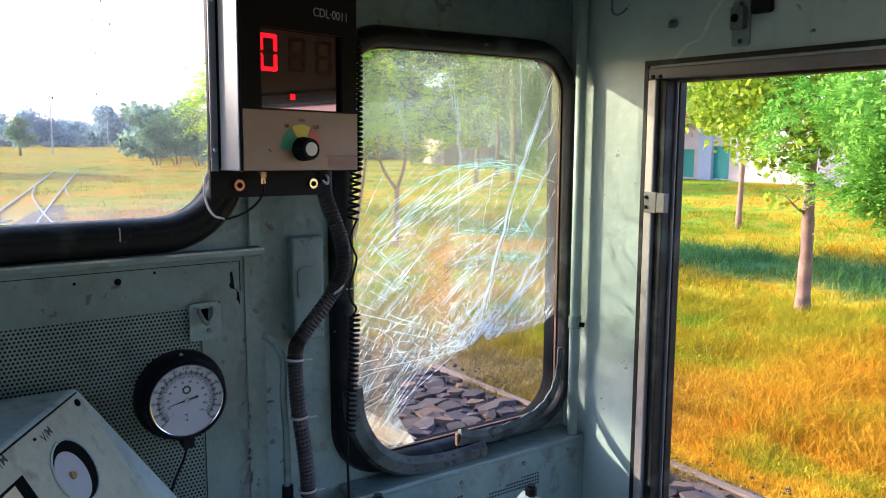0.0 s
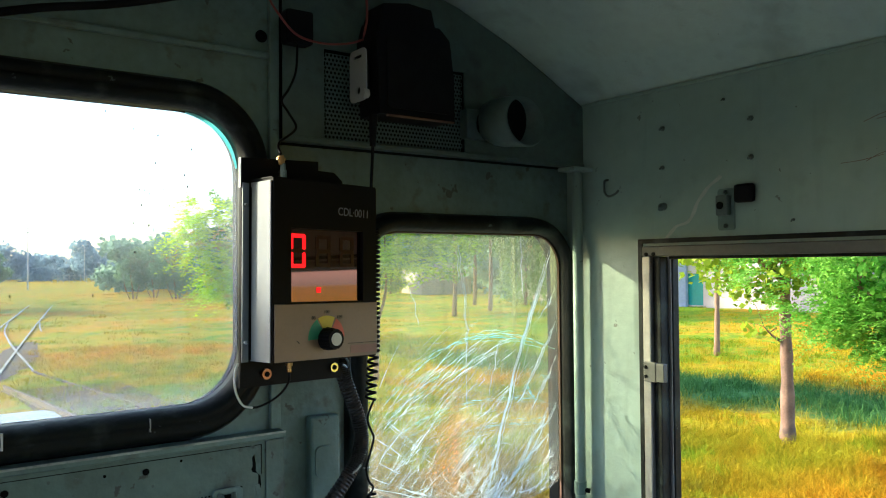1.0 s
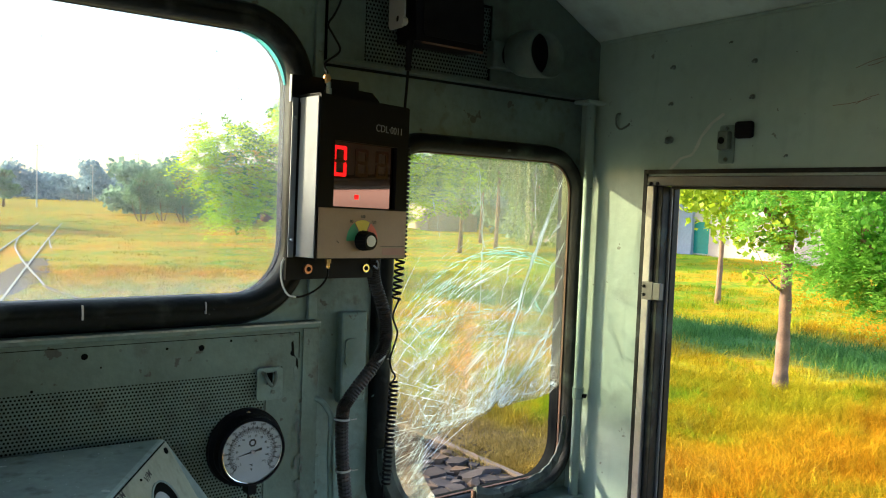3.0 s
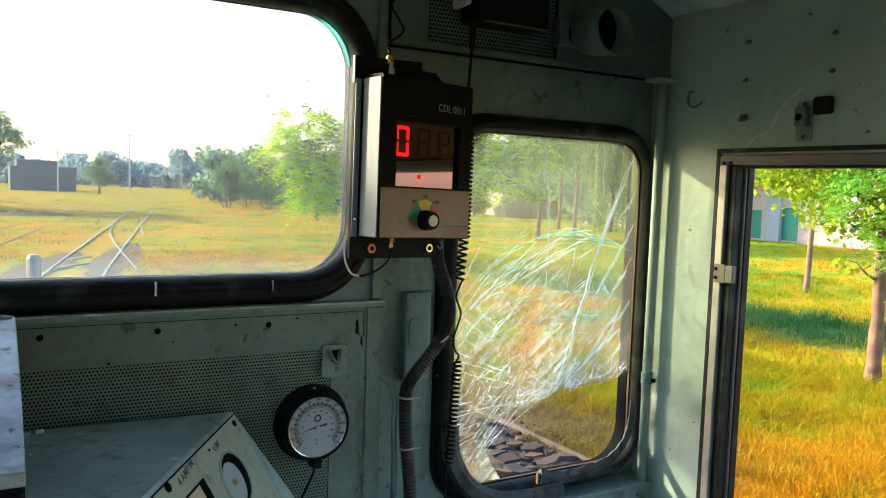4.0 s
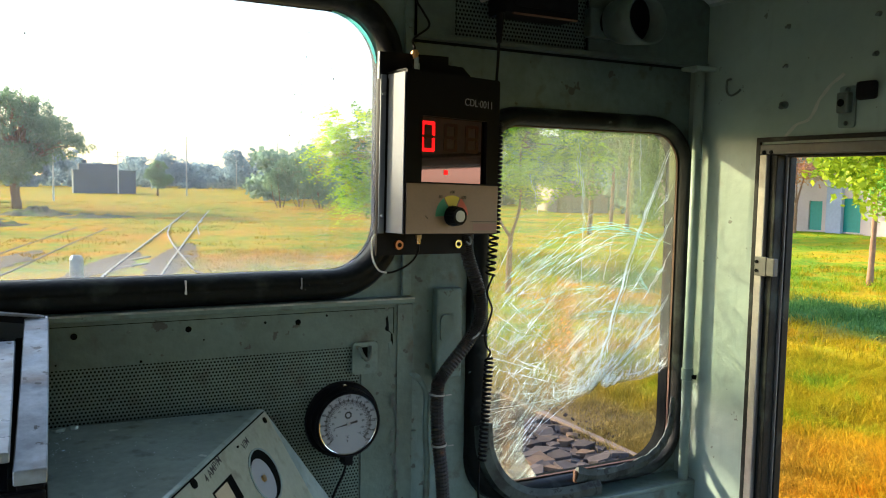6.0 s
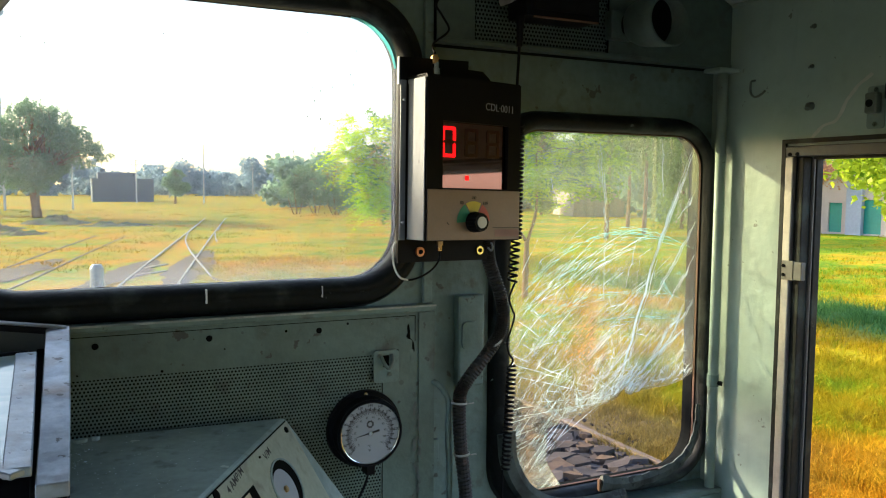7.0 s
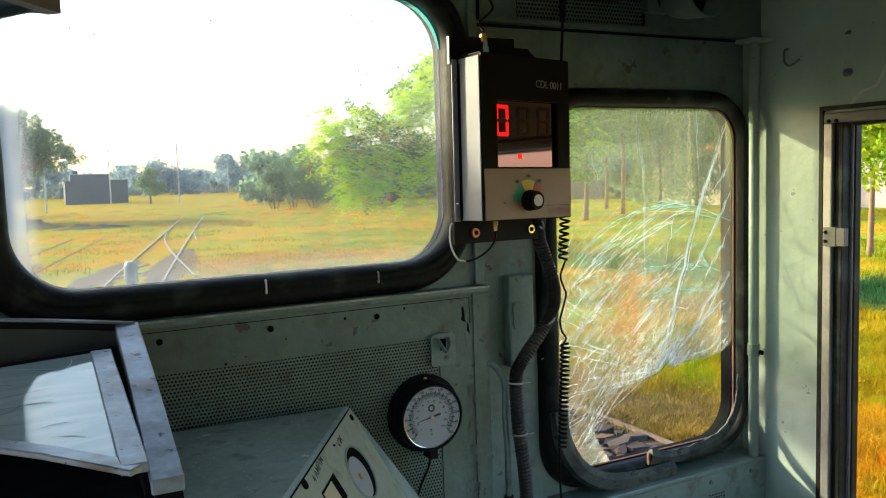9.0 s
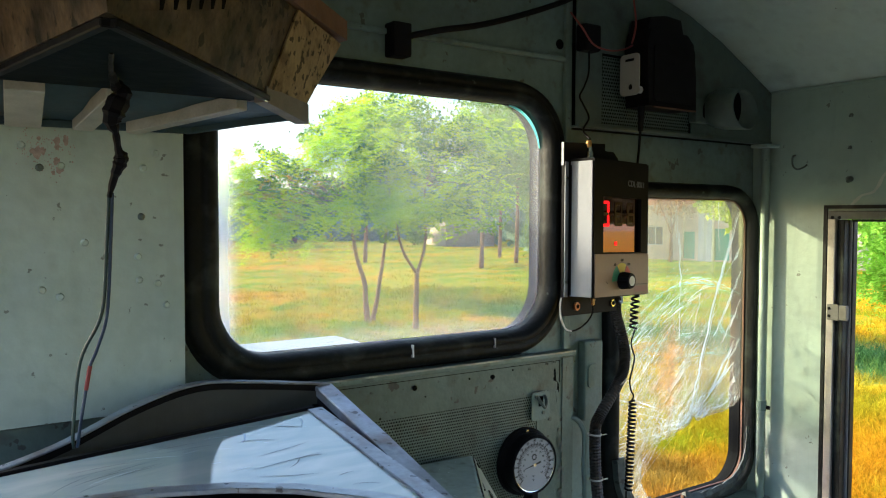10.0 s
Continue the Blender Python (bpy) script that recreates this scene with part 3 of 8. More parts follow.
# side wall with the sliding window's opening
SW = (0.05, 1.262, 2.2, 3.257)
outline = [(Y0, ZF), (1.51, ZF), (1.51, 3.62), (Y0, 3.62)]
# second opening lies out of view, added to let light in
wall_side = thing("wall_east", prism([outline, [(SW[0], SW[2]), (SW[1], SW[2]), (SW[1], SW[3]), (SW[0], SW[3])], [(-1.55, 1.7), (-0.3, 1.7), (-0.3, 3.05), (-1.55, 3.05)]], 0.055, side(1.275)), PAINT, "grey-green painted steel side wall with an open sliding window", "wall", kind="structure")
outline = [(Y0, ZF), (1.548, ZF), (1.548, 3.62), (Y0, 3.62)]
# both openings are unseen, added and sized to light the cab
thing("wall_west", prism([outline, [(-1.5, 1.7), (-0.35, 1.7), (-0.35, 3.05), (-1.5, 3.05)], [(-0.2, 2.15), (1.38, 2.15), (1.38, 3.5), (-0.2, 3.5)]], 0.055, side(-1.475)), PAINT, "grey-green painted steel side wall with openings added for light", "wall", kind="structure")
outline = [(X0 - 0.055, ZF), (1.33, ZF), (1.33, 3.62), (1.275, 3.615)] + ARCH[1:-1] + [(X0, 3.615), (X0 - 0.055, 3.62)]
# the two rear openings are unseen, added to let sky light in
thing("wall_south", prism([outline, rounded(0.3, 1.1, 2.2, 2.9, 0.08), rounded(-1.3, -0.3, 2.2, 3.3, 0.08)], 0.06, front(Y0 - 0.06)), PAINT_WORN_DIM, "grey-green painted steel rear wall with two openings added for light", "wall", kind="structure")
b = bmesh.new()
lo, hi = [], []
for x, z in ARCH:
    lo.append((x, z))
    hi.append((x * 1.02, z + 0.04))
ceil_outline = [(1.335, 3.62)] + lo + [(-1.48, 3.62), (-1.48, 3.66)] + hi[::-1] + [(1.335, 3.66)]
thing("ceiling", prism([ceil_outline], 3.36, front(Y0 - 0.08)), CEIL, "arched grey-green painted steel cab ceiling", "ceiling", kind="structure")
thing("floor", brick(X0 - 0.05, 1.33, Y0 - 0.05, 1.56, ZF - 0.06, ZF), FLOOR, "dark worn steel cab floor", "floor", kind="structure")
thing("underframe", brick(-1.3, 1.2, -2.4, 2.25, 0.05, ZF - 0.06, 0.03), BLACK, "dark locomotive underframe below the cab", "underframe", kind="structure")


# ---- windows ----
# dust film, tinted blue to carry distance haze as well
GLASS = dirty_glass("dusty windshield glass", (0.79, 0.805, 0.73), 0.033, 3.0, 0.17, (WS[0], WS[1], WS[2], WS[3]), dust_color=(0.80, 0.87, 0.95))
GLASS_TALL = dirty_glass("streaky cracked glass", (0.80, 0.815, 0.72), 0.034, 9.0, mud=(0.905, 2.79, 0.34), dust_color=(0.82, 0.90, 0.88))
TEAL = leafy("green glass edge", (0.16, 0.50, 0.54), (0.46, 0.86, 0.90), 0.7, 0.6)
CRACK = bpy.data.materials.new("crushed glass")
CRACK.use_nodes = True
_n, _l = CRACK.node_tree.nodes, CRACK.node_tree.links
_t, _m = _n.new("ShaderNodeBsdfTranslucent"), _n.new("ShaderNodeMixShader")
_t.inputs[0].default_value = (0.70, 0.83, 1.0, 1)
_n["Principled BSDF"].inputs["Base Color"].default_value = (0.70, 0.86, 0.98, 1)
_n["Principled BSDF"].inputs["Roughness"].default_value = 0.15
_m.inputs[0].default_value = 0.72
_l.new(_n["Principled BSDF"].outputs[0], _m.inputs[1]), _l.new(_t.outputs[0], _m.inputs[2]), _l.new(_m.outputs[0], _n["Material Output"].inputs[0])
MUD = leafy("dried mud", (0.34, 0.18, 0.06), (0.55, 0.33, 0.12), 0.75, 0.0)

win1 = thing("window_1", None, None, "large rounded windshield with a black rubber seal and dusty glass", "window", kind="structure")
pane = part("pane", prism([rounded(WS[0] - 0.006, WS[1] + 0.006, WS[2] - 0.006, WS[3] + 0.006, 0.11, 12)], 0.005, front(1.505)), GLASS, win1, "dusty clear glass")
pane.visible_shadow = False
inner = rounded(WS[0], WS[1], WS[2], WS[3], WS[4], 12)
outer = rounded(-0.492, 0.444, 2.910, 3.554, 0.155, 12)
part("rubber_seal", ring_band(outer, inner, [(0.0, 1.503), (0.0, 1.482), (0.06, 1.468), (0.22, 1.456), (0.42, 1.454), (0.5, 1.462), (0.58, 1.455), (0.85, 1.462), (1.0, 1.4785), (0.9, 1.4785), (0.2, 1.503)], FRONT), RUBBER, win1, "black rubber seal with splits", smooth=True)
part("outer_seal", ring_band(outer, inner, [(0.0, 1.512), (0.08, 1.535), (0.2, 1.553), (0.9, 1.553), (1.0, 1.549), (0.25, 1.549), (0.16, 1.512)], FRONT), DARK_HOLE, win1)
cx, cz, k = WS[1] - WS[4], WS[3] - WS[4], [radians(4 + 7.5 * i) for i in range(12)]
rim = [(cx + WS[4] * math.cos(a), cz + WS[4] * math.sin(a)) for a in k]
rim += [(cx + (WS[4] - 0.0075 * math.sin(2 * a) ** 0.5) * math.cos(a), cz + (WS[4] - 0.0075 * math.sin(2 * a) ** 0.5) * math.sin(a)) for a in reversed(k)]
part("glass_edge", prism([rim], 0.001, front(1.5036)), TEAL, win1, "green edge of the glass in the corner")
# pale bars in the lower seal, painted for the light that shows through its splits
for x, w, dz in ((-0.009, 0.0028, 0.026), (0.215, 0.0014, 0.022)):
    part("split", brick(x, x + w, 1.4515, 1.459, 2.938, 2.938 + dz), WHITE_PLASTIC if w > 0.002 else GREY_PLATE, win1, "pale bar for light through a split in the seal")
# dead insects and dirt specks stuck to the windshield
g = random.Random(3)
b = bmesh.new()
for i in range(80):
    if i < 45:
        x, z = g.gauss(0.25, 0.12), g.gauss(3.38, 0.1)
    else:
        x, z = g.uniform(WS[0] + 0.02, WS[1] - 0.02), g.uniform(3.1, WS[3] - 0.02)
    if not (WS[0] + 0.01 < x < WS[1] - 0.01 and WS[2] < z < WS[3] - 0.012):
        continue
    s = g.uniform(0.0005, 0.0014)
    bmesh.ops.create_icosphere(b, subdivisions=1, radius=s, matrix=Matrix.Translation((x, 1.5045, z)) @ Matrix.Diagonal((1, 0.5, g.uniform(0.8, 2.5), 1)))
part("specks", b, DARK_HOLE, win1, "dark specks of dirt on the glass")
# the tall, smashed window
win2 = thing("window_2", None, None, "tall narrow front window, smashed and crazed with a hole at its foot", "window", kind="structure")
ri = rounded(TW[0], TW[1], TW[2], TW[3], TW[4], 10)
hole_edge = [(0.836, 2.432), (0.834, 2.437), (0.811, 2.47), (0.792, 2.502), (0.794, 2.545), (0.796, 2.583), (0.827, 2.588), (0.828, 2.599), (0.855, 2.599), (0.886, 2.604), (0.92, 2.609), (0.952, 2.62), (0.98, 2.625), (1.002, 2.634), (1.016, 2.648), (1.025, 2.655), (1.032, 2.64), (1.041, 2.637), (1.08, 2.645), (1.122, 2.648), (1.16, 2.648), (1.185, 2.653), (1.215, 2.66), (1.231, 2.668), (1.25, 2.678)]
pts = [p for p in ri if p[0] >= 1.2 and p[1] > 2.72] + [p for p in ri if p[0] < 1.2 and p[1] > 2.72] + [p for p in ri if p[0] < 0.82 and p[1] < 2.72]
part("pane", prism([pts + hole_edge], 0.005, front(1.52)), GLASS_TALL, win2, "cracked streaky glass")


def inside(x, z):
    """Whether a point of the pane is still glass."""
    if not (TW[0] + 0.004 < x < TW[1] - 0.004 and TW[2] + 0.01 < z < TW[3] - 0.006):
        return False
    if x < 0.797:
        return z > 2.46
    lim = None
    for (a, za), (c, zc) in zip(hole_edge[5:], hole_edge[6:]):
        if a <= x <= c:
            lim = za + (zc - za) * (x - a) / max(1e-6, c - a)
    return z > (lim if lim is not None else 2.6) + 0.002


CX, CZ = 1.03, 2.63


def crack(b, pts, w, depth=0.004):
    """A crack as a thin upright sliver that tapers to its ends, in the thickness of the glass."""
    pts = [p for p in pts if inside(*p)]
    if len(pts) < 2:
        return
    n = len(pts) - 1
    rows = []
    for i, (x, z) in enumerate(pts):
        a, c = pts[max(0, i - 1)], pts[min(n, i + 1)]
        d = Vector((c[0] - a[0], c[1] - a[1]))
        d = d.normalized() if d.length else Vector((1, 0))
        ww = w * 1.3 * (0.35 + 0.65 * math.sin(math.pi * (0.15 + 0.7 * i / n))) * (1.0 + 1.6 * noise.noise(Vector((x * 160, z * 160, w * 900))))
        rows.append([b.verts.new((x - d.y * ww, 1.5262, z + d.x * ww)), b.verts.new((x + d.y * ww, 1.5262 + depth * 0.2, z - d.x * ww))])
    for u, v in zip(rows, rows[1:]):
        b.faces.new((u[0], u[1], v[1], v[0]))


g = random.Random(17)
radial, arcs, crush = bmesh.new(), bmesh.new(), bmesh.new()
for i in range(70):
    a = radians(g.uniform(8, 176) if i % 4 else g.uniform(120, 205))
    r0 = g.choice((g.uniform(0.02, 0.1), g.uniform(0.1, 0.3)))
    r1 = r0 + g.choice((g.uniform(0.03, 0.12), g.uniform(0.08, 0.3)))
    bend = g.uniform(-0.25, 0.25)
    line = []
    for k in range(10):
        r = r0 + (r1 - r0) * k / 9
        aa = a + bend * (r - r0) + 0.012 * noise.noise(Vector((r * 30, i, 0)))
        line.append((CX + 1.15 * r * math.cos(aa), CZ + r * math.sin(aa)))
    crack(radial, line, g.uniform(0.0002, 0.0004))


def bow(x0, z0, x1, z1, sag, n=20, seed=0.0, rough=0.004):
    """A line from one place to another, bowed sideways by sag, a little unsteady."""
    dx, dz = x1 - x0, z1 - z0
    ll = math.hypot(dx, dz)
    out = []
    for k in range(n + 1):
        t = k / n
        q = sag * 4 * t * (1 - t) + rough * noise.noise(Vector((t * ll * 40, seed, 0.5)))
        out.append((x0 + dx * t - dz / ll * q, z0 + dz * t + dx / ll * q))
    return out


# long straight cracks: bright slivers in bundles on the pillar side, single lines elsewhere
for x0, z0, x1, z1, sag, w, more in ((1.232, 3.255, 1.005, 2.634, -0.012, 0.0016, 5), (1.217, 2.794, 1.028, 2.644, -0.006, 0.0013, 4), (1.243, 3.075, 1.112, 2.88, 0.01, 0.0013, 3), (1.243, 2.987, 1.160, 2.86, 0.003, 0.0013, 2),
                                    (1.243, 3.163, 1.185, 3.081, 0.006, 0.0009, 1), (1.215, 2.86, 1.08, 2.69, 0.004, 0.0011, 3), (1.243, 2.87, 1.12, 2.70, 0.0, 0.0011, 3), (1.126, 3.289, 1.136, 3.136, 0.0, 0.0008, 0),
                                    (0.93, 3.286, 0.956, 2.881, 0.012, 0.0006, 1), (1.05, 3.025, 1.025, 2.91, 0.0, 0.0007, 0), (0.795, 3.181, 0.824, 3.085, 0.0, 0.0004, 0), (0.71, 3.048, 0.786, 3.083, 0.002, 0.0005, 0),
                                    (0.686, 2.896, 1.018, 3.09, 0.032, 0.0007, 0), (0.677, 2.825, 0.935, 2.954, 0.03, 0.0006, 1), (0.742, 2.717, 0.839, 2.596, 0.0, 0.0009, 0)):
    line = bow(x0, z0, x1, z1, sag, 22, x0, 0.007)
    crack(radial, line, w * 0.34)
    for j in range(more * 4):
        k = g.randrange(0, 14)
        o = g.choice((-1, 1)) * g.uniform(0.001, 0.008)
        crack(radial, [(x + o, z) for x, z in line[k:k + g.randrange(5, 10)]], w * g.uniform(0.12, 0.34))
# broken rings round the blow, greenish where the edge of the glass is seen
for x0, z0, x1, z1, sag, w in ((0.70, 2.88, 1.243, 3.0, 0.105, 0.0022), (0.71, 2.811, 1.225, 2.86, 0.055, 0.0018), (0.76, 2.80, 1.225, 2.82, 0.022, 0.0015), (0.72, 2.86, 0.98, 3.02, 0.02, 0.0012), (1.12, 2.90, 1.235, 2.93, 0.02, 0.0012), (1.13, 2.93, 1.18, 2.87, 0.0, 0.0014)):
    for j in range(15):
        o = g.gauss(0, 0.008)
        line = bow(x0, z0 + o, x1, z1 + o, sag + g.uniform(-0.004, 0.004), 60, o * 900 + x0, 0.005)
        if j:
            k = g.randrange(0, 46)
            line = line[k:k + g.randrange(8, 26)]
        crack(radial if j % 3 == 2 else arcs, line, w * g.uniform(0.08, 0.26) * (0.45 if j % 3 == 2 else 1))
for i in range(14):
    x0, z0 = g.uniform(0.70, 1.0), g.uniform(2.66, 2.9)
    ll = g.uniform(0.1, 0.25)
    crack(radial, bow(x0, z0, x0 + ll, z0 + ll * g.uniform(0.1, 0.6), g.uniform(0.004, 0.02), 14, i), g.uniform(0.0003, 0.0005))
# straight slanting slivers on the hinge side
for i in range(260):
    x, z = g.uniform(0.675, 1.02), 2.47 + 0.46 * g.uniform(0, 1) ** 1.4
    a, ll = radians(g.gauss(44, 7) + 40 * (0.9 - x)), g.uniform(0.08, 0.30)
    crack(radial, [(x + ll * t * math.cos(a - 0.08 * t), z + ll * t * math.sin(a - 0.08 * t)) for t in (k / 6 for k in range(7))], g.choice((0.00014, 0.0002, 0.00028, 0.0004)))
# combed strokes between the upper rings
for i in range(46):
    t = g.uniform(0, 1) ** 1.3
    x, z = 0.69 + 0.33 * t, 2.855 + 0.16 * t + g.gauss(0, 0.018)
    ll, a = g.uniform(0.06, 0.2), radians(g.gauss(38 - 16 * t, 6))
    crack(radial if i % 3 else arcs, bow(x, z, x + ll * math.cos(a), z + ll * math.sin(a), 0.004, 8, i), g.choice((0.0002, 0.0003, 0.0005)))
# crushed glass near the hole and down the hinge side
for i in range(1300):
    if i < 820:
        a, r = radians(g.uniform(15, 182)), abs(g.gauss(0.0, 0.1)) + 0.012
        x, z = CX + 1.7 * r * math.cos(a), CZ + r * math.sin(a) * 0.8
    elif i < 1000:
        x, z = g.uniform(0.68, 0.82), 2.47 + abs(g.gauss(0, 0.13))
    else:
        t = g.uniform(0, 1)
        x = 0.8 + 0.45 * t
        z = 2.592 + 0.082 * t + abs(g.gauss(0, 0.012))
    a, ll = g.uniform(0.5, 1.3) if i % 4 else g.uniform(0, math.tau), g.uniform(0.006, 0.034)
    if x < 0.83:
        a = g.uniform(0.75, 1.15)
        if i % 2:
            continue
    if inside(x, z):
        crack(crush, [(x, z), (x + ll * 0.5 * math.cos(a), z + ll * 0.5 * math.sin(a)), (x + ll * math.cos(a + 0.06), z + ll * math.sin(a + 0.06))], g.uniform(0.0002, 0.0007))
part("cracks", radial, CRACK, win2, "bright cracks radiating through the glass")
part("ring_cracks", arcs, TEAL, win2, "curved greenish cracks in the glass")
part("crushed_glass", crush, CRACK, win2, "glittering crushed glass round the hole")
b = bmesh.new()
for i in range(230):
    x, z = g.gauss(0.905, 0.035), g.gauss(2.79, 0.05)
    if i > 150:
        x, z = g.uniform(0.73, 1.2), g.gauss(2.86, 0.09)
    s = g.uniform(0.0004, 0.002) if i < 150 else g.uniform(0.0004, 0.0014)
    if inside(x, z):
        b.faces.new([b.verts.new((x + s * g.uniform(.5, 1.1) * math.cos(k * math.tau / 6), 1.5186, z + s * g.uniform(.5, 1.3) * math.sin(k * math.tau / 6))) for k in range(6)])
part("mud_specks", b, MUD, win2, "brown dried mud spattered on the glass")
inner = rounded(TW[0], TW[1], TW[2], TW[3], TW[4], 10)
outer = rounded(TW[0] - 0.05, 1.2735, TW[2] - 0.04, TW[3] + 0.042, 0.125, 10)
part("rubber_seal", ring_band(outer, inner, [(0.0, 1.519), (0.0, 1.505), (0.12, 1.488), (0.35, 1.478), (0.6, 1.48), (0.85, 1.49), (1.0, 1.5125), (0.8, 1.5125), (0.2, 1.519)], FRONT), RUBBER, win2, "black rubber seal, torn at the foot", smooth=True)
part("outer_seal", ring_band(outer, inner, [(0.0, 1.527), (0.1, 1.55), (0.3, 1.568), (0.9, 1.568), (1.0, 1.5635), (0.3, 1.5635), (0.2, 1.527)], FRONT), DARK_HOLE, win2)
bead = rounded(TW[0] + 0.004, TW[1] - 0.004, TW[2] + 0.004, TW[3] - 0.004, TW[4] - 0.004, 10)
part("bead", ring_band(inner, bead, [(0, 1.5192), (0.3, 1.514), (1, 1.5178), (1, 1.5192)], FRONT), mat("brown sealing bead", (0.20, 0.11, 0.07), 0.6, var=0.3, scale=30), win2, "thin brown sealing bead")
b = sweep(smooth_line([(0.655, 1.487, 2.6), (0.662, 1.478, 2.53), (0.7, 1.468, 2.46), (0.77, 1.464, 2.415), (0.87, 1.463, 2.4), (0.985, 1.462, 2.402)], 6), 0.023, 6)
for v in b.verts:
    v.co.y = 1.463 + (v.co.y - 1.463) * 0.6
part("torn_seal", b, mat("flaking rubber", (0.05, 0.064, 0.056), 0.6, var=0.4, scale=14, bump=0.5, stain=(0.012, 0.013, 0.012), stain_amount=0.9, stain_scale=18, stain_at=0.5, chips=(0.008, 0.008, 0.008), chip_scale=45.0, chip_at=0.6), win2, "loose torn length of flaking rubber seal")
b = sweep(smooth_line([(0.925, 1.478, 2.44), (0.99, 1.474, 2.427), (1.08, 1.475, 2.432), (1.16, 1.479, 2.45), (1.21, 1.484, 2.488), (1.232, 1.487, 2.54), (1.236, 1.49, 2.60)], 6), 0, 6, None, lambda i: 0.021 * (1.0 - 0.018 * i) * (1 + 0.12 * math.sin(i * 1.7)))
for v in b.verts:
    v.co.y = 1.48 + (v.co.y - 1.48) * 0.55
part("torn_seal", b, bpy.data.materials["flaking rubber"], win2, "sagging length of flaking rubber seal")
part("torn_end", brick(0.918, 0.926, 1.474, 1.484, 2.42, 2.45, 0.002), RUST, win2, "frayed brown end of the torn seal")

# ---- trim and panels on the front wall ----
DOTS = mat("bolt heads", (0.11, 0.14, 0.125), 0.4, 0.2, var=0.2, scale=60)
# pale patchy strip painted along the ledge's lip as its highlight
part("rubbed_edge", brick(-0.497, 0.4605, 1.4418, 1.4428, 2.9075, 2.9115, 0.0003), mat("edge highlight paint", (0.34, 0.37, 0.34), 0.4, 0.2, var=0.5, scale=22, stain=(0.14, 0.17, 0.15), stain_amount=0.9, stain_scale=14, stain_at=0.5), wall_front, "pale strip painted as the ledge's highlight")
part("ledge", brick(-0.498, 0.4615, 1.443, 1.4775, 2.898, 2.911, 0.003), PAINT_WORN_DIM, wall_front, "worn steel ledge below the windshield")
# a darker copy again, for this panel
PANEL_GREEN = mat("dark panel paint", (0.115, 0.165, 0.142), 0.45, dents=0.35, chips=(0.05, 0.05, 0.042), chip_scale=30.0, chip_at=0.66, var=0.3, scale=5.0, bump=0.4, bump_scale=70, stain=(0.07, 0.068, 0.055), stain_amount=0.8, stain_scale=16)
panel = thing("instrument_panel", None, None, "grey-green sheet-steel panel with a perforated field below the windshield", "panel")
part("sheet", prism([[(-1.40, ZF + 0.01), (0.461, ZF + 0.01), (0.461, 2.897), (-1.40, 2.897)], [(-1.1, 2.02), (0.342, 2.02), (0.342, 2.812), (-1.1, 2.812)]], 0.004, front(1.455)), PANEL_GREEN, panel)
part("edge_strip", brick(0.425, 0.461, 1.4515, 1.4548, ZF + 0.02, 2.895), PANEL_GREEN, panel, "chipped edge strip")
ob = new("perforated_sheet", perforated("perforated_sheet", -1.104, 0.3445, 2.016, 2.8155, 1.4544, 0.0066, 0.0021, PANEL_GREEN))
ob.parent = panel
tagged(ob, "perforated steel sheet with small round holes")
# near-black sheet and spacer put shade behind the perforated sheet
part("backing", brick(-1.12, 0.36, 1.466, 1.4765, 2.0, 2.83), DARK_HOLE, panel, "near-black sheet standing in for shade behind the holes")
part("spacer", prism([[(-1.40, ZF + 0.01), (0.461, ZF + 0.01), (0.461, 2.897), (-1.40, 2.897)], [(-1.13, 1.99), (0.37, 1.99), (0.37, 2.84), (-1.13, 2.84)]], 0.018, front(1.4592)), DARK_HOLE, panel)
for x, z, r in ((0.208, 2.872, 0.006), (-0.004, 2.872, 0.006), (0.1, 2.877, 0.003), (0.32, 2.878, 0.003), (0.375, 2.885, 0.004), (-0.2, 2.872, 0.006), (-0.11, 2.874, 0.003), (0.40, 2.887, 0.004)):
    part("bolt", join(rod((x, 1.452, z), (x, 1.4552, z), r, r * 0.8, 10), rod((x + 0.002, 1.4505, z), (x + 0.002, 1.453, z), r * 0.55, n=8)), DARK_HOLE if r > 0.005 else DOTS, panel)
for x, z in ((0.417, 2.62), (0.42, 2.57), (0.415, 2.50), (0.418, 2.44), (0.417, 2.72), (0.385, 2.75)):
    part("rivet", rod((x, 1.4515, z), (x, 1.4552, z), 0.0055, 0.004, 10), DOTS, panel)
b = prism([[(0.397, 2.846), (0.4, 2.852), (0.399, 2.868), (0.403, 2.872), (0.4055, 2.856), (0.406, 2.842), (0.411, 2.836), (0.4105, 2.812), (0.414, 2.806), (0.416, 2.816), (0.4145, 2.832), (0.408, 2.838), (0.4, 2.841)]], 0.001, front(1.4538))
part("torn_slot", b, DARK_HOLE, panel, "dark torn slot in the sheet")
# seams, peeling edges and small rivets of the sheet
for x0, x1, z0, z1 in ((0.4165, 0.4178, 2.835, 2.889), (-0.48, 0.4178, 2.8885, 2.8897), (0.3432, 0.3445, 2.1, 2.8145)):
    part("seam", brick(x0, x1, 1.4540, 1.4549, z0, z1), DARK_HOLE, panel, "thin dark seam")
g = random.Random(35)
for k in range(22):
    x = -0.46 + 0.04 * k + g.uniform(-0.012, 0.012)
    z = g.choice((2.883, 2.879, 2.825, 2.819, 2.85)) + g.uniform(-0.004, 0.004)
    part("rivet", rod((x, 1.4528, z), (x, 1.4552, z), g.uniform(0.0016, 0.0034), 0.0012, 8), DOTS if k % 3 else DARK_HOLE, panel)
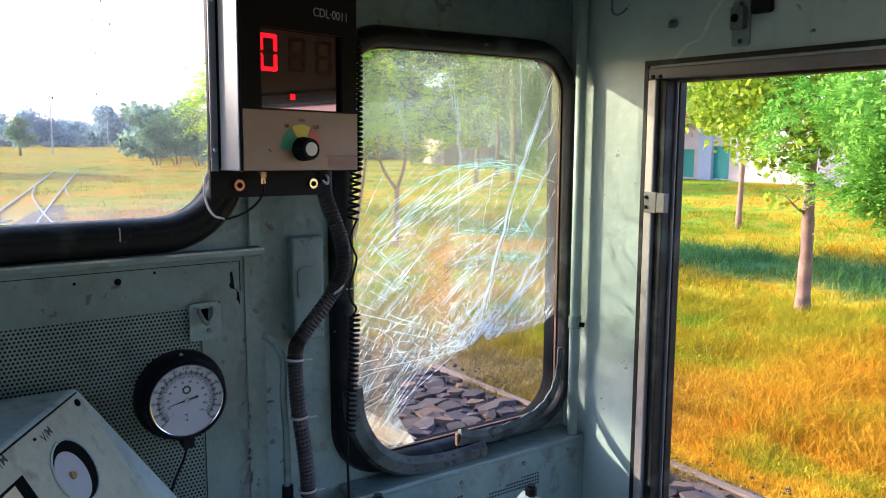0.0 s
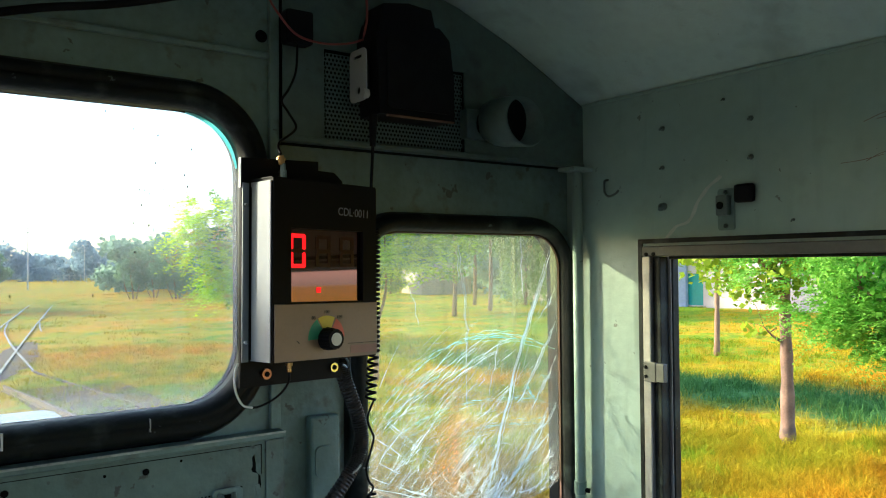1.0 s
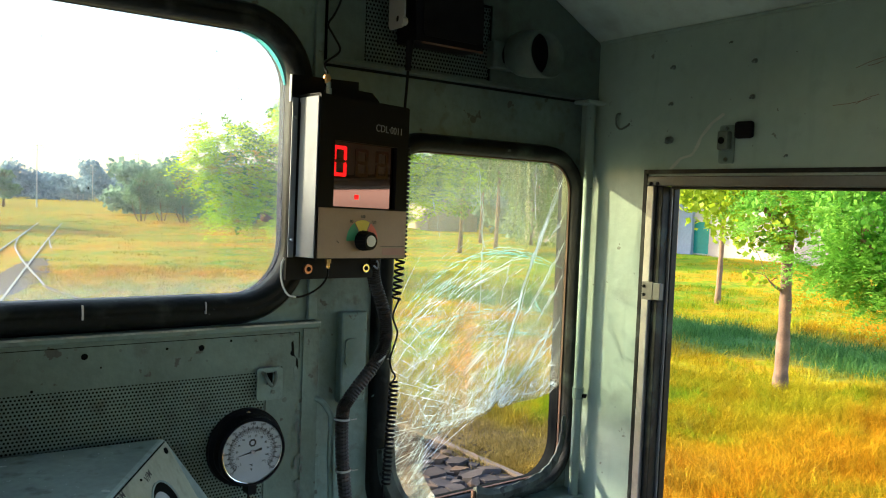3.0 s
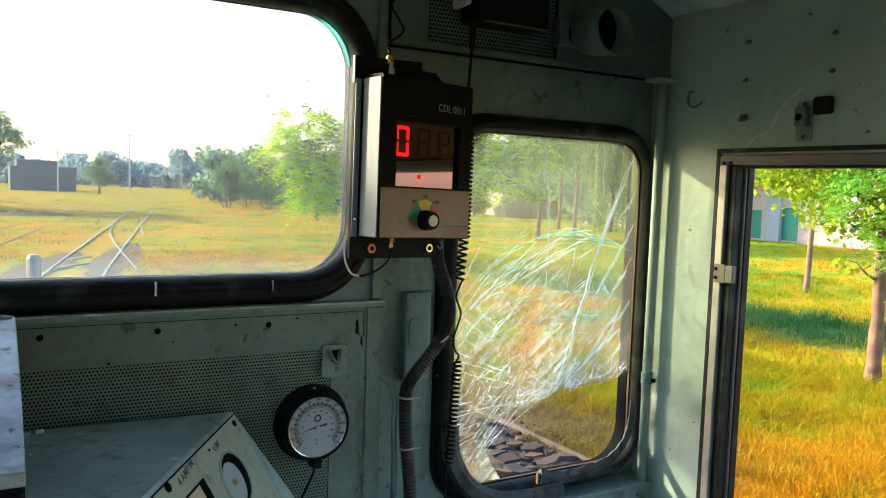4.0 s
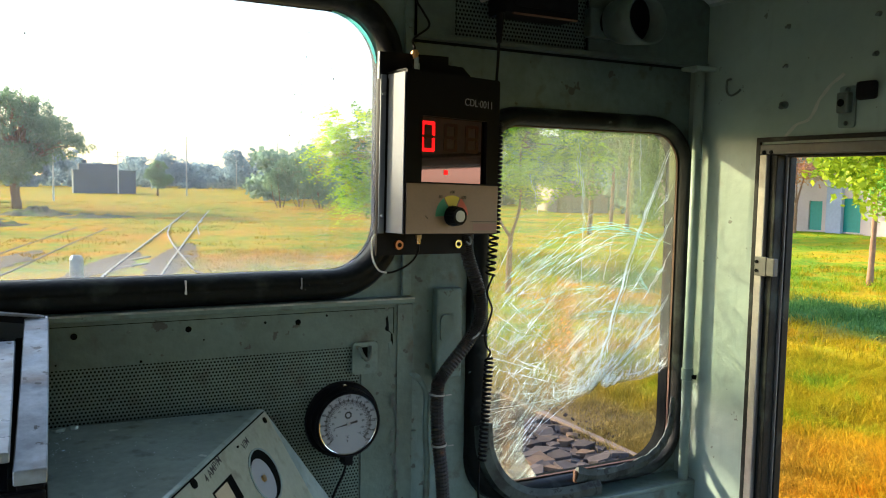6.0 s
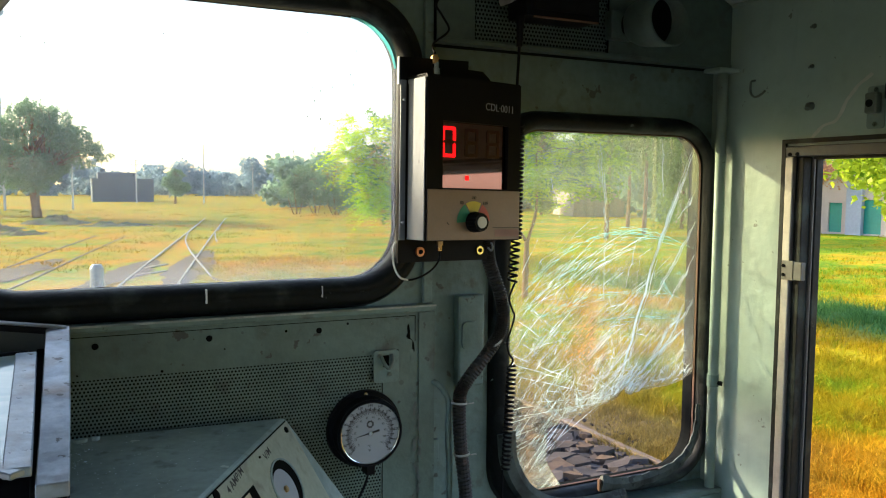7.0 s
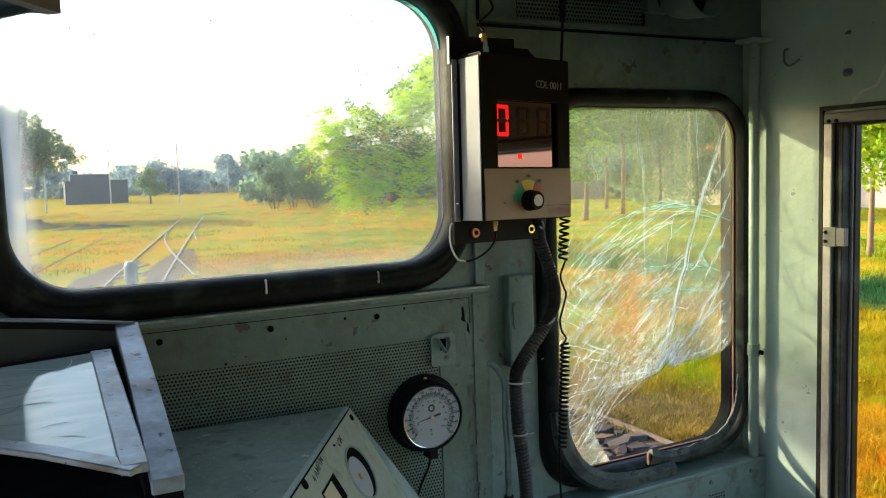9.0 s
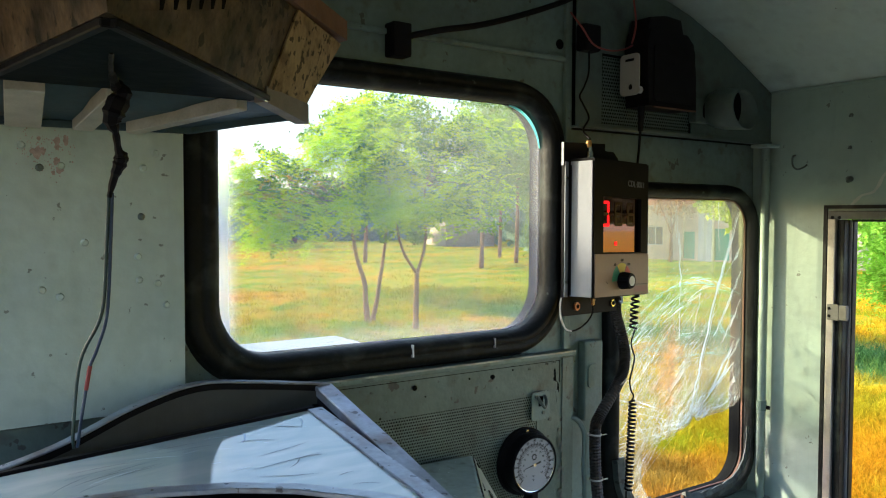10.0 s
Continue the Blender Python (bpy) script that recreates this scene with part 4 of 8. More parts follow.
part("torn_flap", prism([[(0.405, 2.815), (0.412, 2.818), (0.416, 2.806), (0.4145, 2.79), (0.408, 2.788), (0.407, 2.8)]], 0.0012, front(1.4536)), PAINT_WORN_DIM, panel, "bent flap of torn sheet")
# chipped paint along the panel's edge
g = random.Random(33)
b = bmesh.new()
for i in range(60):
    x, z = g.gauss(0.423, 0.006), g.uniform(2.35, 2.72)
    s = g.uniform(0.002, 0.006)
    b.faces.new([b.verts.new((x + s * g.uniform(.4, 1) * math.cos(k * math.tau / 7), 1.4508, z + 2 * s * g.uniform(.4, 1) * math.sin(k * math.tau / 7))) for k in range(7)])
part("chipped_paint", b, mat("bare primer", (0.13, 0.15, 0.14), 0.8, var=0.2, scale=50), panel, "chipped paint along the edge")
# clip bracket on the perforated sheet
clip = thing("clip_bracket", None, None, "small bent steel clip bracket bolted to the panel", "bracket")
b = prism([rounded(0.321, 0.377, 2.755, 2.822, 0.008, 4)], 0.003, front(1.4445))
part("plate", b, PAINT_WORN_DIM, clip)
b = sweep(smooth_line([(0.336, 1.444, 2.812), (0.338, 1.432, 2.80), (0.347, 1.428, 2.788), (0.356, 1.432, 2.80), (0.36, 1.444, 2.812)], 5), 0.004, 8)
part("hook", b, DOTS, clip, smooth=True)
part("slot", brick(0.341, 0.354, 1.4425, 1.4443, 2.788, 2.812, 0.0008), DARK_HOLE, clip)
for x, z in ((0.333, 2.812), (0.355, 2.772)):
    part("screw", rod((x, 1.441, z), (x, 1.4547, z), 0.0045, n=10), DOTS, clip)

# thick left-hand panel, and mouldings above the windshield
# cab paint lightened for the window light on this panel; pitted and chipped
PANEL_LIT = mat("pitted lit panel paint", (0.44, 0.55, 0.49), 0.42, dents=0.5, chips=(0.14, 0.15, 0.13), chip_scale=55.0, var=0.16, scale=4.0, bump=0.5, bump_scale=28, stain=(0.17, 0.18, 0.15), stain_amount=0.3, stain_scale=18)
lp = part("side_panel", prism([[(-0.815, 2.905), (-0.498, 2.905), (-0.498, arch_z(-0.498) - 0.004), (-0.64, 3.885), (-0.815, 3.84)]], 0.052, front(1.4255)), PANEL_LIT, wall_front, "raised flat steel panel with dents and bolts")
g = random.Random(41)
for x, z in ((-0.747, 3.344), (-0.722, 3.31), (-0.691, 3.314), (-0.545, 3.341), (-0.658, 3.192), (-0.721, 3.118), (-0.695, 3.106), (-0.573, 3.128), (-0.543, 3.121), (-0.529, 3.084), (-0.624, 3.169), (-0.569, 3.234), (-0.575, 3.167), (-0.565, 3.315)):
    part("bolt", rod((x, 1.4200, z), (x, 1.4258, z), g.uniform(0.003, 0.0045), 0.0065, 10), PANEL_LIT if g.random() < 0.75 else DOTS, lp)
b = bmesh.new()
for i in range(150):
    cx, cz = ((-0.731, 3.347), (-0.727, 3.329), (-0.702, 3.316), (-0.697, 3.346))[i % 4]
    s = 0.008 if i < 12 else 0.014
    x, z, r = g.gauss(cx, s), g.gauss(cz, s), g.uniform(0.003, 0.0065) if i < 12 else g.uniform(0.0004, 0.0014)
    b.faces.new([b.verts.new((x + r * g.uniform(.45, 1.1) * math.cos(k * math.tau / 14), 1.4250 - 0.00003 * (i % 12), z + 1.3 * r * g.uniform(.5, 1.1) * math.sin(k * math.tau / 14))) for k in range(14)])
part("rust_smear", b, mat("rust smear", (0.40, 0.31, 0.27), 0.8, var=0.35, scale=120), lp, "reddish rust smear")
part("moulding", brick(-0.497, 0.4415, 1.467, 1.4778, 3.612, 3.624, 0.003), PAINT_WORN_DIM, wall_front, "steel moulding above the windshield")
part("pillar_strip", brick(0.442, 0.4618, 1.466, 1.4778, 2.912, 3.88, 0.002), PAINT_WORN_DIM, wall_front, "vertical steel strip beside the windshield")
part("hole", rod((0.43, 1.4765, 3.655), (0.43, 1.4782, 3.655), 0.012, n=14), DARK_HOLE, wall_front, "dark round hole")

# duct above the tall window, with a perforated face
DUCT = [(0.4625, 3.457), (1.2745, 3.457), (1.2745, 3.61), (1.03, 3.731), (0.885, 3.786), (0.5, 3.886), (0.4625, 3.893)]
# cab paint with the upper corner's shade put into its colour; stained and chipped
SHADED_PAINT = mat("shaded duct paint", (0.085, 0.125, 0.115), 0.5, dents=0.3, chips=(0.04, 0.04, 0.035), var=0.3, scale=5.0, bump=0.4, bump_scale=70, stain=(0.04, 0.042, 0.036), stain_amount=0.8, stain_scale=12)
duct = thing("air_duct", None, None, "dark grey-green air duct with a perforated face above the tall window", "duct")
part("face", prism([DUCT, [(0.55, 3.468), (0.9, 3.468), (0.9, 3.645), (0.55, 3.645)]], 0.004, front(1.452)), SHADED_PAINT, duct)
ob = new("perforated_sheet", perforated("perforated_sheet", 0.55, 0.895, 3.468, 3.645, 1.4545, 0.0085, 0.0028, SHADED_PAINT))
ob.parent = duct
# near-black block and rim put shade inside the duct
part("body", prism([DUCT], 0.03, front(1.4815)), DARK_HOLE, duct)
part("underside", brick(0.4635, 1.274, 1.4565, 1.5115, 3.4575, 3.4615), SHADED_PAINT, duct)
part("lip", brick(0.4635, 1.274, 1.4465, 1.4518, 3.4555, 3.4665, 0.002), SHADED_PAINT, duct)
part("frame_rim", brick(0.4635, 1.274, 1.4562, 1.4812, 3.66, 3.72), DARK_HOLE, duct)

# sill below the tall window
sill = thing("sill_box", None, None, "chipped grey-green sill box below the tall window", "sill")
part("top", brick(0.64, 1.274, 1.43, 1.5118, 2.378, 2.39, 0.003), PAINT_WORN_DIM, sill)
part("front", brick(0.64, 1.274, 1.432, 1.44, ZF + 0.005, 2.3775), PAINT_WORN_DIM, sill)
for x, z in ((0.72, 2.352), (0.90, 2.356), (1.08, 2.358), (1.22, 2.36)):
    part("screw", rod((x, 1.4285, z), (x, 1.432, z), 0.0055, n=10), DOTS, sill)
b = bmesh.new()
for i in range(44):
    for j in range(4):
        b = rod((0.78 + i * 0.008, 1.4312, 2.30 + j * 0.008), (0.78 + i * 0.008, 1.4318, 2.30 + j * 0.008), 0.0026, n=6, bm=b) if i > 18 + 6 * j or i < 16 else b
tagged(part("holes", b, DARK_HOLE, sill, "rows of small vent holes"), kind="stuff")

# post of pipes in the corner
pipe = thing("corner_pipe", None, None, "vertical grey-green painted pipe in the corner", "pipe")
part("tube", rod((1.249, 1.45, 2.39), (1.249, 1.45, 3.445), 0.0125, n=18), PAINT, pipe, smooth=True)
part("flange", brick(1.208, 1.2745, 1.42, 1.475, 3.445, 3.4545, 0.002), PAINT, pipe)
part("coupling", rod((1.249, 1.45, 2.655), (1.249, 1.45, 2.685), 0.015, n=18), PAINT_WORN_DIM, pipe)
part("bolt", rod((1.252, 1.44, 2.665), (1.262, 1.43, 2.663), 0.006, n=8), DARK_HOLE, pipe)

# ---- the sliding side window ----
DULL = mat("dull aluminium", (0.12, 0.122, 0.115), 0.5, 0.25, var=0.2, scale=12, bump=0.08)
win3 = thing("window_3", None, None, "open sliding side window with an aluminium frame and black channels", "window", kind="structure")
y1, z1, z0, y0 = SW[1], SW[3], SW[2], SW[0]
part("shadow_gap", prism([[(y0 - .02, z0 - .02), (y1 + 0.016, z0 - .02), (y1 + 0.016, z1 + 0.016), (y0 - .02, z1 + 0.016)], [(y0, z0), (y1 + 0.006, z0), (y1 + 0.006, z1 + 0.006), (y0, z1 + 0.006)]], 0.006, side(1.2685)), RUBBER, win3, "black sealing strip")
part("side_frame", brick(1.262, 1.33, 1.240, 1.2615, z0, z1 - 0.024, 0.002), ALU, win3, "worn aluminium upright")
part("top_frame", brick(1.262, 1.33, y0, y1 - 0.0005, z1 - 0.0235, z1 - 0.0005, 0.002), DULL, win3, "worn aluminium top rail")
part("bottom_frame", brick(1.262, 1.33, y0, 1.235, z0, z0 + 0.02, 0.002), ALU, win3)
part("rear_frame", brick(1.262, 1.33, y0, y0 + 0.025, z0 + 0.021, z1 - 0.0245, 0.002), ALU, win3)
part("channel", brick(1.272, 1.30, 1.2185, 1.2395, z0 + 0.021, z1 - 0.025, 0.002), RUBBER, win3, "black rubber channel")
part("channel", brick(1.304, 1.325, 1.2085, 1.2395, z0 + 0.021, z1 - 0.025, 0.002), RUBBER, win3, "black rubber channel")
part("channel_lip", brick(1.3005, 1.3035, 1.212, 1.2355, z0 + 0.021, z1 - 0.025), ALU, win3)
part("top_channel", brick(1.29, 1.326, y0 + 0.026, 1.208, z1 - 0.03, z1 - 0.0238, 0.001), RUBBER, win3)
lt = part("catch", brick(1.255, 1.262, 1.222, 1.255, 2.95, 2.995, 0.0015), DULL, win3, "small aluminium catch plate")
part("catch_tongue", brick(1.2555, 1.27, 1.2, 1.2215, 2.952, 2.993, 0.0015), DULL, win3)
for z in (2.962, 2.983):
    part("screw", rod((1.2525, 1.248, z), (1.2552, 1.248, z), 0.004, n=10), DARK_HOLE, lt)
for y in (1.248, 1.228):
    part("rivet", rod((1.2592, y, 3.238), (1.2622, y, 3.238), 0.0045, n=10), DARK_HOLE, win3)

# fittings on the side wall
g = random.Random(51)
thing("wire_hook", sweep(smooth_line([(1.275, 1.372, 3.42), (1.262, 1.372, 3.415), (1.26, 1.37, 3.39), (1.258, 1.355, 3.378), (1.258, 1.335, 3.383), (1.258, 1.325, 3.39)], 6), 0.0028, 8), DOTS, "small bent wire hook on the side wall", "hook", smooth=True)
for y, z, r in ((1.208, 3.521, 0.006), (1.209, 3.433, 0.005), (0.988, 3.511, 0.006), (0.989, 3.432, 0.006), (1.05, 3.56, 0.003), (0.90, 3.30, 0.003)):
    thing("bolt_stub", join(rod((1.2752, y, z), (1.2695, y, z), r, r * 0.7, 9), rod((1.2695, y, z), (1.262, y - 0.002, z - 0.004), r * 0.5, n=8)), DOTS, "broken-off bolt stub on the side wall", "bolt", "bolt stubs on the side wall")
thing("bolt_stub", join(rod((1.2752, 1.207, 3.345), (1.262, 1.207, 3.345), 0.009, 0.007, 10), rod((1.264, 1.207, 3.345), (1.258, 1.204, 3.338), 0.006, n=8)), DOTS, "stubby bolt with a nut on the side wall", "bolt", "bolt stubs on the side wall")
latch = thing("wall_latch", None, None, "dark steel latch bracket bolted to the side wall", "latch")
part("plate", prism([rounded(1.027, 1.066, 3.285, 3.372, 0.006, 3)], 0.004, side(1.2707)), PAINT_WORN_DIM, latch)
part("catch_body", brick(1.252, 1.2705, 1.032, 1.06, 3.315, 3.358, 0.004), DOTS, latch)
part("hole", rod((1.2505, 1.048, 3.336), (1.2525, 1.048, 3.336), 0.008, n=12), DARK_HOLE, latch)
# black block in place of the shadow beside the latch
part("wedge", brick(1.2585, 1.2745, 0.978, 1.022, 3.34, 3.378, 0.006), BLACK, latch, "black block standing in for the latch's shadow")
for z in (3.294, 3.364):
    part("screw", rod((1.267, 1.045, z), (1.2707, 1.045, z), 0.005, n=10), CHROME, latch)
# long pale scrape in the paint
line = smooth_line([(1.2745, 1.06, 3.40), (1.2745, 1.095, 3.375), (1.2745, 1.12, 3.345), (1.2745, 1.14, 3.31), (1.2745, 1.175, 3.298), (1.2745, 1.2, 3.275), (1.2745, 1.205, 3.262)], 6)
b = bmesh.new()
rows = [[b.verts.new((1.2745, p.y - 0.0035 * (1 + 0.5 * math.sin(i)), p.z - 0.002)), b.verts.new((1.2745, p.y + 0.0035, p.z + 0.002))] for i, p in enumerate(line)]
for u, v in zip(rows, rows[1:]):
    b.faces.new((u[0], u[1], v[1], v[0]))
part("scrape", b, mat("scraped paint", (0.44, 0.47, 0.43), 0.7, var=0.15, scale=60), wall_side, "pale scrape in the paint")
g = random.Random(77)
for y0, z0, y1, z1 in ((0.763, 3.47, 0.70, 3.486), (0.74, 3.472, 0.71, 3.478), (0.806, 3.399, 0.73, 3.407), (0.76, 3.398, 0.715, 3.414)):
    line = smooth_line([(1.2746, y0, z0), (1.2746, (y0 + y1) / 2, (z0 + z1) / 2 + g.uniform(-0.004, 0.004)), (1.2746, y1, z1)], 5)
    part("pen_stroke", sweep(line, 0.0008, 4), mat("faded red pen", (0.20, 0.15, 0.12), 0.7, var=0.1, bump=0) if z0 == 3.47 else bpy.data.materials["faded red pen"], wall_side, "faded pen stroke")
part("seam", brick(1.2685, 1.2748, -1.6, 1.45, 3.6065, 3.6145, 0.002), PAINT, wall_side, "welded seam under the ceiling")


# ---- speed indicator on the pillar ----
SX = pose(0.368, 1.297, 3.055, -0.8, 1.1, 10.3)
ACRYLIC = bpy.data.materials.new("red acrylic")
ACRYLIC.use_nodes = True
_n, _l = ACRYLIC.node_tree.nodes, ACRYLIC.node_tree.links
_p = _n["Principled BSDF"]
_p.inputs["Base Color"].default_value, _p.inputs["Roughness"].default_value = (0.008, 0.001, 0.001, 1), 0.12
_g, _m = _n.new("ShaderNodeBsdfGlossy"), _n.new("ShaderNodeMixShader")
_g.inputs["Color"].default_value, _g.inputs["Roughness"].default_value, _m.inputs[0].default_value = (1.0, 0.42, 0.33, 1), 0.03, 0.2
_l.new(_p.outputs[0], _m.inputs[1]), _l.new(_g.outputs[0], _m.inputs[2]), _l.new(_m.outputs[0], _n["Material Output"].inputs[0])
LED = glow("lit red segments", (0.9, 0.003, 0.002), 0.55)
LED_OFF = mat("unlit segments", (0.035, 0.003, 0.003), 0.35, var=0.1, bump=0, spec=0.3)
# brown tint stands in for warm light reflected in the plate
PLATE_STEEL = mat("brushed face plate", (0.25, 0.18, 0.135), 0.45, 0.2, var=0.08, scale=20, bump=0.05)
GREEN_INK, YELLOW_INK, RED_INK = mat("green ink", (0.05, 0.30, 0.16), 0.5, var=0.08), mat("yellow ink", (0.70, 0.58, 0.06), 0.5, var=0.08), mat("red ink", (0.60, 0.13, 0.10), 0.5, var=0.08)
PENCIL = mat("white pen", (0.25, 0.26, 0.27), 0.6, var=0.05, bump=0)
INK = mat("black ink", (0.03, 0.03, 0.03), 0.6, var=0.1, bump=0)

spd = thing("speed_indicator", None, None, "black speed indicator box with red digits and a knob", "indicator", at=SX)
W, H2, D = 0.231, 0.312, 0.071
DX0, DX1, DZ0, DZ1 = 0.0375, 0.199, 0.102, 0.229
part("case", prism([[(0.0, 0.0), (W, 0.0), (W, H2), (0.0, H2)], [(DX0, DZ0), (DX1, DZ0), (DX1, DZ1), (DX0, DZ1)]], 0.006, front(0.0)), BLACK, spd)
part("case_body", prism([[(0.0015, 0.0015), (W, 0.0015), (W, H2 - 0.0005), (0.0015, H2 - 0.0005)]], D - 0.0225, front(0.022)), BLACK, spd)
part("case_rim", prism([[(0.001, 0.001), (W - 0.0005, 0.001), (W - 0.0005, H2 - 0.0005), (0.001, H2 - 0.0005)], [(DX0 - 0.006, DZ0 - 0.006), (DX1 + 0.006, DZ0 - 0.006), (DX1 + 0.006, DZ1 + 0.006), (DX0 - 0.006, DZ1 + 0.006)]], 0.0155, front(0.0062)), BLACK, spd)
part("side_cover", brick(-0.003, -0.0005, 0.003, D - 0.009, 0.002, H2 - 0.004, 0.001), BOX_SIDE, spd, "pale grey steel side cover")
part("side_seam", brick(-0.0036, -0.003, D - 0.0125, D - 0.0095, 0.004, H2 - 0.012), DARK_HOLE, spd, "dark seam in the side")
part("top_cover", brick(0.0, W, 0.003, D - 0.002, H2 + 0.0005, H2 + 0.0025), BLACK, spd)
part("flange", brick(-0.0155, -0.003, D - 0.004, D - 0.0015, 0.0, H2 - 0.004), BOX_SIDE, spd, "steel mounting flange")
for z in (0.034, 0.270):
    part("screw", join(rod((-0.0095, D - 0.0075, z), (-0.0095, D - 0.004, z), 0.0038, 0.0045, 12), rod((-0.0095, D - 0.0082, z), (-0.0095, D - 0.0074, z), 0.0012, n=6)), CHROME, spd)
part("bracket", prism([[(-0.016, -0.044), (0.208, -0.044), (0.208, 0.33), (0.188, 0.345), (0.15, 0.345), (0.15, 0.362), (-0.016, 0.352)]], 0.006, front(D)), BLACK, spd, "black mounting plate")
part("bracket_edge", brick(-0.0178, -0.0162, D, D + 0.006, 0.30, 0.352), WHITE_PAINT, spd, "bare pale edge of the plate")
part("face_plate", brick(0.002, W - 0.001, -0.003, -0.0003, 0.002, 0.099, 0.0008), PLATE_STEEL, spd, "dull steel face plate")
part("display_window", brick(DX0 + 0.0005, DX1 - 0.0005, 0.009, 0.012, DZ0 + 0.0005, DZ1 - 0.0005), ACRYLIC, spd, "glossy dark red display window")


def seven(x, z, w, h, lit, parent):
    t, gap = 0.0068, 0.0013
    segs = {"a": (x, x + w, z + h - t, z + h), "d": (x, x + w, z, z + t), "g": (x, x + w, z + h / 2 - t / 2, z + h / 2 + t / 2),
            "f": (x, x + t, z + h / 2 + gap, z + h), "e": (x, x + t, z, z + h / 2 - gap), "b": (x + w - t, x + w, z + h / 2 + gap, z + h), "c": (x + w - t, x + w, z, z + h / 2 - gap)}
    for k, (a, b2, c, d) in segs.items():
        if k in "adg":
            loop = [(a + t * 0.6, c), (b2 - t * 0.6, c), (b2 - gap, (c + d) / 2), (b2 - t * 0.6, d), (a + t * 0.6, d), (a + gap, (c + d) / 2)]
        else:
            loop = [(a, c + t * 0.4), ((a + b2) / 2, c), (b2, c + t * 0.4), (b2, d - t * 0.4), ((a + b2) / 2, d), (a, d - t * 0.4)]
        part("segment", prism([loop], 0.0006, front(0.0080)), LED if k in lit else LED_OFF, parent)


seven(0.0405, 0.161, 0.033, 0.059, "abcdef", spd)
seven(0.096, 0.163, 0.033, 0.056, "", spd)
seven(0.150, 0.163, 0.033, 0.056, "", spd)
part("lamp_dot", brick(0.098, 0.107, 0.0078, 0.0087, 0.118, 0.127), LED, spd, "small red indicator light")
words("lettering", "CDL·0011", 0.0205, PENCIL, spd, pose(0.176, -0.0004, 0.262, 90, 1.5, 0) @ Matrix.Diagonal((0.86, 1, 1, 1)), "white handwritten letters")
KX, KZ = 0.111, 0.037
for a0, a1, m in ((0, 58, RED_INK), (60, 118, YELLOW_INK), (120, 182, GREEN_INK)):
    loop = [(KX + r * math.cos(radians(a)), KZ + r * math.sin(radians(a))) for r, aa in ((0.018, range(a0, a1 + 1, 6)), (0.0405, range(a1, a0 - 1, -6))) for a in aa]
    part("dial_sector", prism([loop], 0.0004, front(-0.0036)), m, spd)
for txt, a in (("80", 128), ("100", 90), ("120", 52)):
    words("dial_number", txt, 0.0085, INK, spd, pose(KX + 0.047 * math.cos(radians(a)), -0.0034, KZ + 0.047 * math.sin(radians(a)), 90, 0, 0))
knob = part("knob", rod((KX, -0.030, KZ), (KX, -0.0032, KZ), 0.0165, 0.0195, 24), BLACK, spd, "black ribbed knob")
part("knob_cap", rod((KX, -0.0315, KZ), (KX, -0.0302, KZ), 0.0112, n=20), WHITE_PLASTIC, knob, "pale metal cap")
b = None
for k in range(16):
    a = k * math.tau / 16
    b = rod((KX + 0.0165 * math.cos(a), -0.029, KZ + 0.0165 * math.sin(a)), (KX + 0.0192 * math.cos(a), -0.004, KZ + 0.0192 * math.sin(a)), 0.0015, n=5, bm=b)
part("knob_ribs", b, BLACK, knob)
part("name_strip", brick(0.166, 0.2285, -0.0036, -0.0031, 0.008, 0.022), mat("faded strip", (0.30, 0.17, 0.14), 0.6, var=0.1), spd, "faded red name strip")
part("label_bar", brick(0.160, 0.2285, -0.0036, -0.0031, 0.0255, 0.0265), INK, spd)
part("scratch", sweep([(0.047, -0.0033, 0.036), (0.052, -0.0033, 0.032)], 0.0008, 5), INK, spd)
for x, m, r in ((0.034, COPPER, 0.0095), (0.1843, CHROME, 0.009)):
    jk = part("jack", rod((x, D - 0.006, -0.0235), (x, D, -0.0235), r, n=16), m, spd, "round metal socket")
    part("bore", rod((x, D - 0.0075, -0.0235), (x, D - 0.0055, -0.0235), r * 0.5, n=12), DARK_HOLE, jk)
part("plug", join(rod((0.066, 0.045, -0.021), (0.066, 0.045, 0.0), 0.0042, n=10), rod((0.066, 0.045, -0.010), (0.066, 0.045, -0.002), 0.0062, n=6)), BRASS, spd, "brass cable plug")
part("lead", sweep(smooth_line([(0.066, 0.045, -0.021), (0.065, 0.045, -0.038), (0.052, 0.048, -0.056), (0.032, 0.052, -0.069), (0.012, 0.056, -0.076), (0.0, 0.058, -0.077)], 6), 0.0021, 7), BLACK, spd, smooth=True)
part("lead_end", sweep(smooth_line([(0.0, 0.058, -0.077), (-0.016, 0.061, -0.072), (-0.026, 0.064, -0.056), (-0.029, 0.068, -0.036), (-0.026, 0.071, -0.014), (-0.019, 0.073, -0.002)], 6), 0.0019, 7), WHITE_PLASTIC, spd, "pale end of the lead", smooth=True)
b = rod((0.054, 0.05, H2), (0.054, 0.05, H2 + 0.022), 0.0085, n=12)
part("antenna_socket", join(b, rod((0.054, 0.05, H2 + 0.022), (0.054, 0.05, H2 + 0.034), 0.006, n=10)), CHROME, spd, "threaded metal socket")
part("antenna_plug", join(rod((0.053, 0.05, H2 + 0.032), (0.051, 0.05, H2 + 0.048), 0.0055, n=10), rod((0.043, 0.05, H2 + 0.042), (0.059, 0.05, H2 + 0.042), 0.003, n=8)), BRASS, spd, "brass plug")
part("wire_clip", sweep(smooth_line([(0.205, 0.062, -0.002), (0.211, 0.058, -0.014), (0.207, 0.056, -0.024), (0.199, 0.058, -0.018)], 5), 0.0022, 6), STEEL, spd, "bent wire clip")

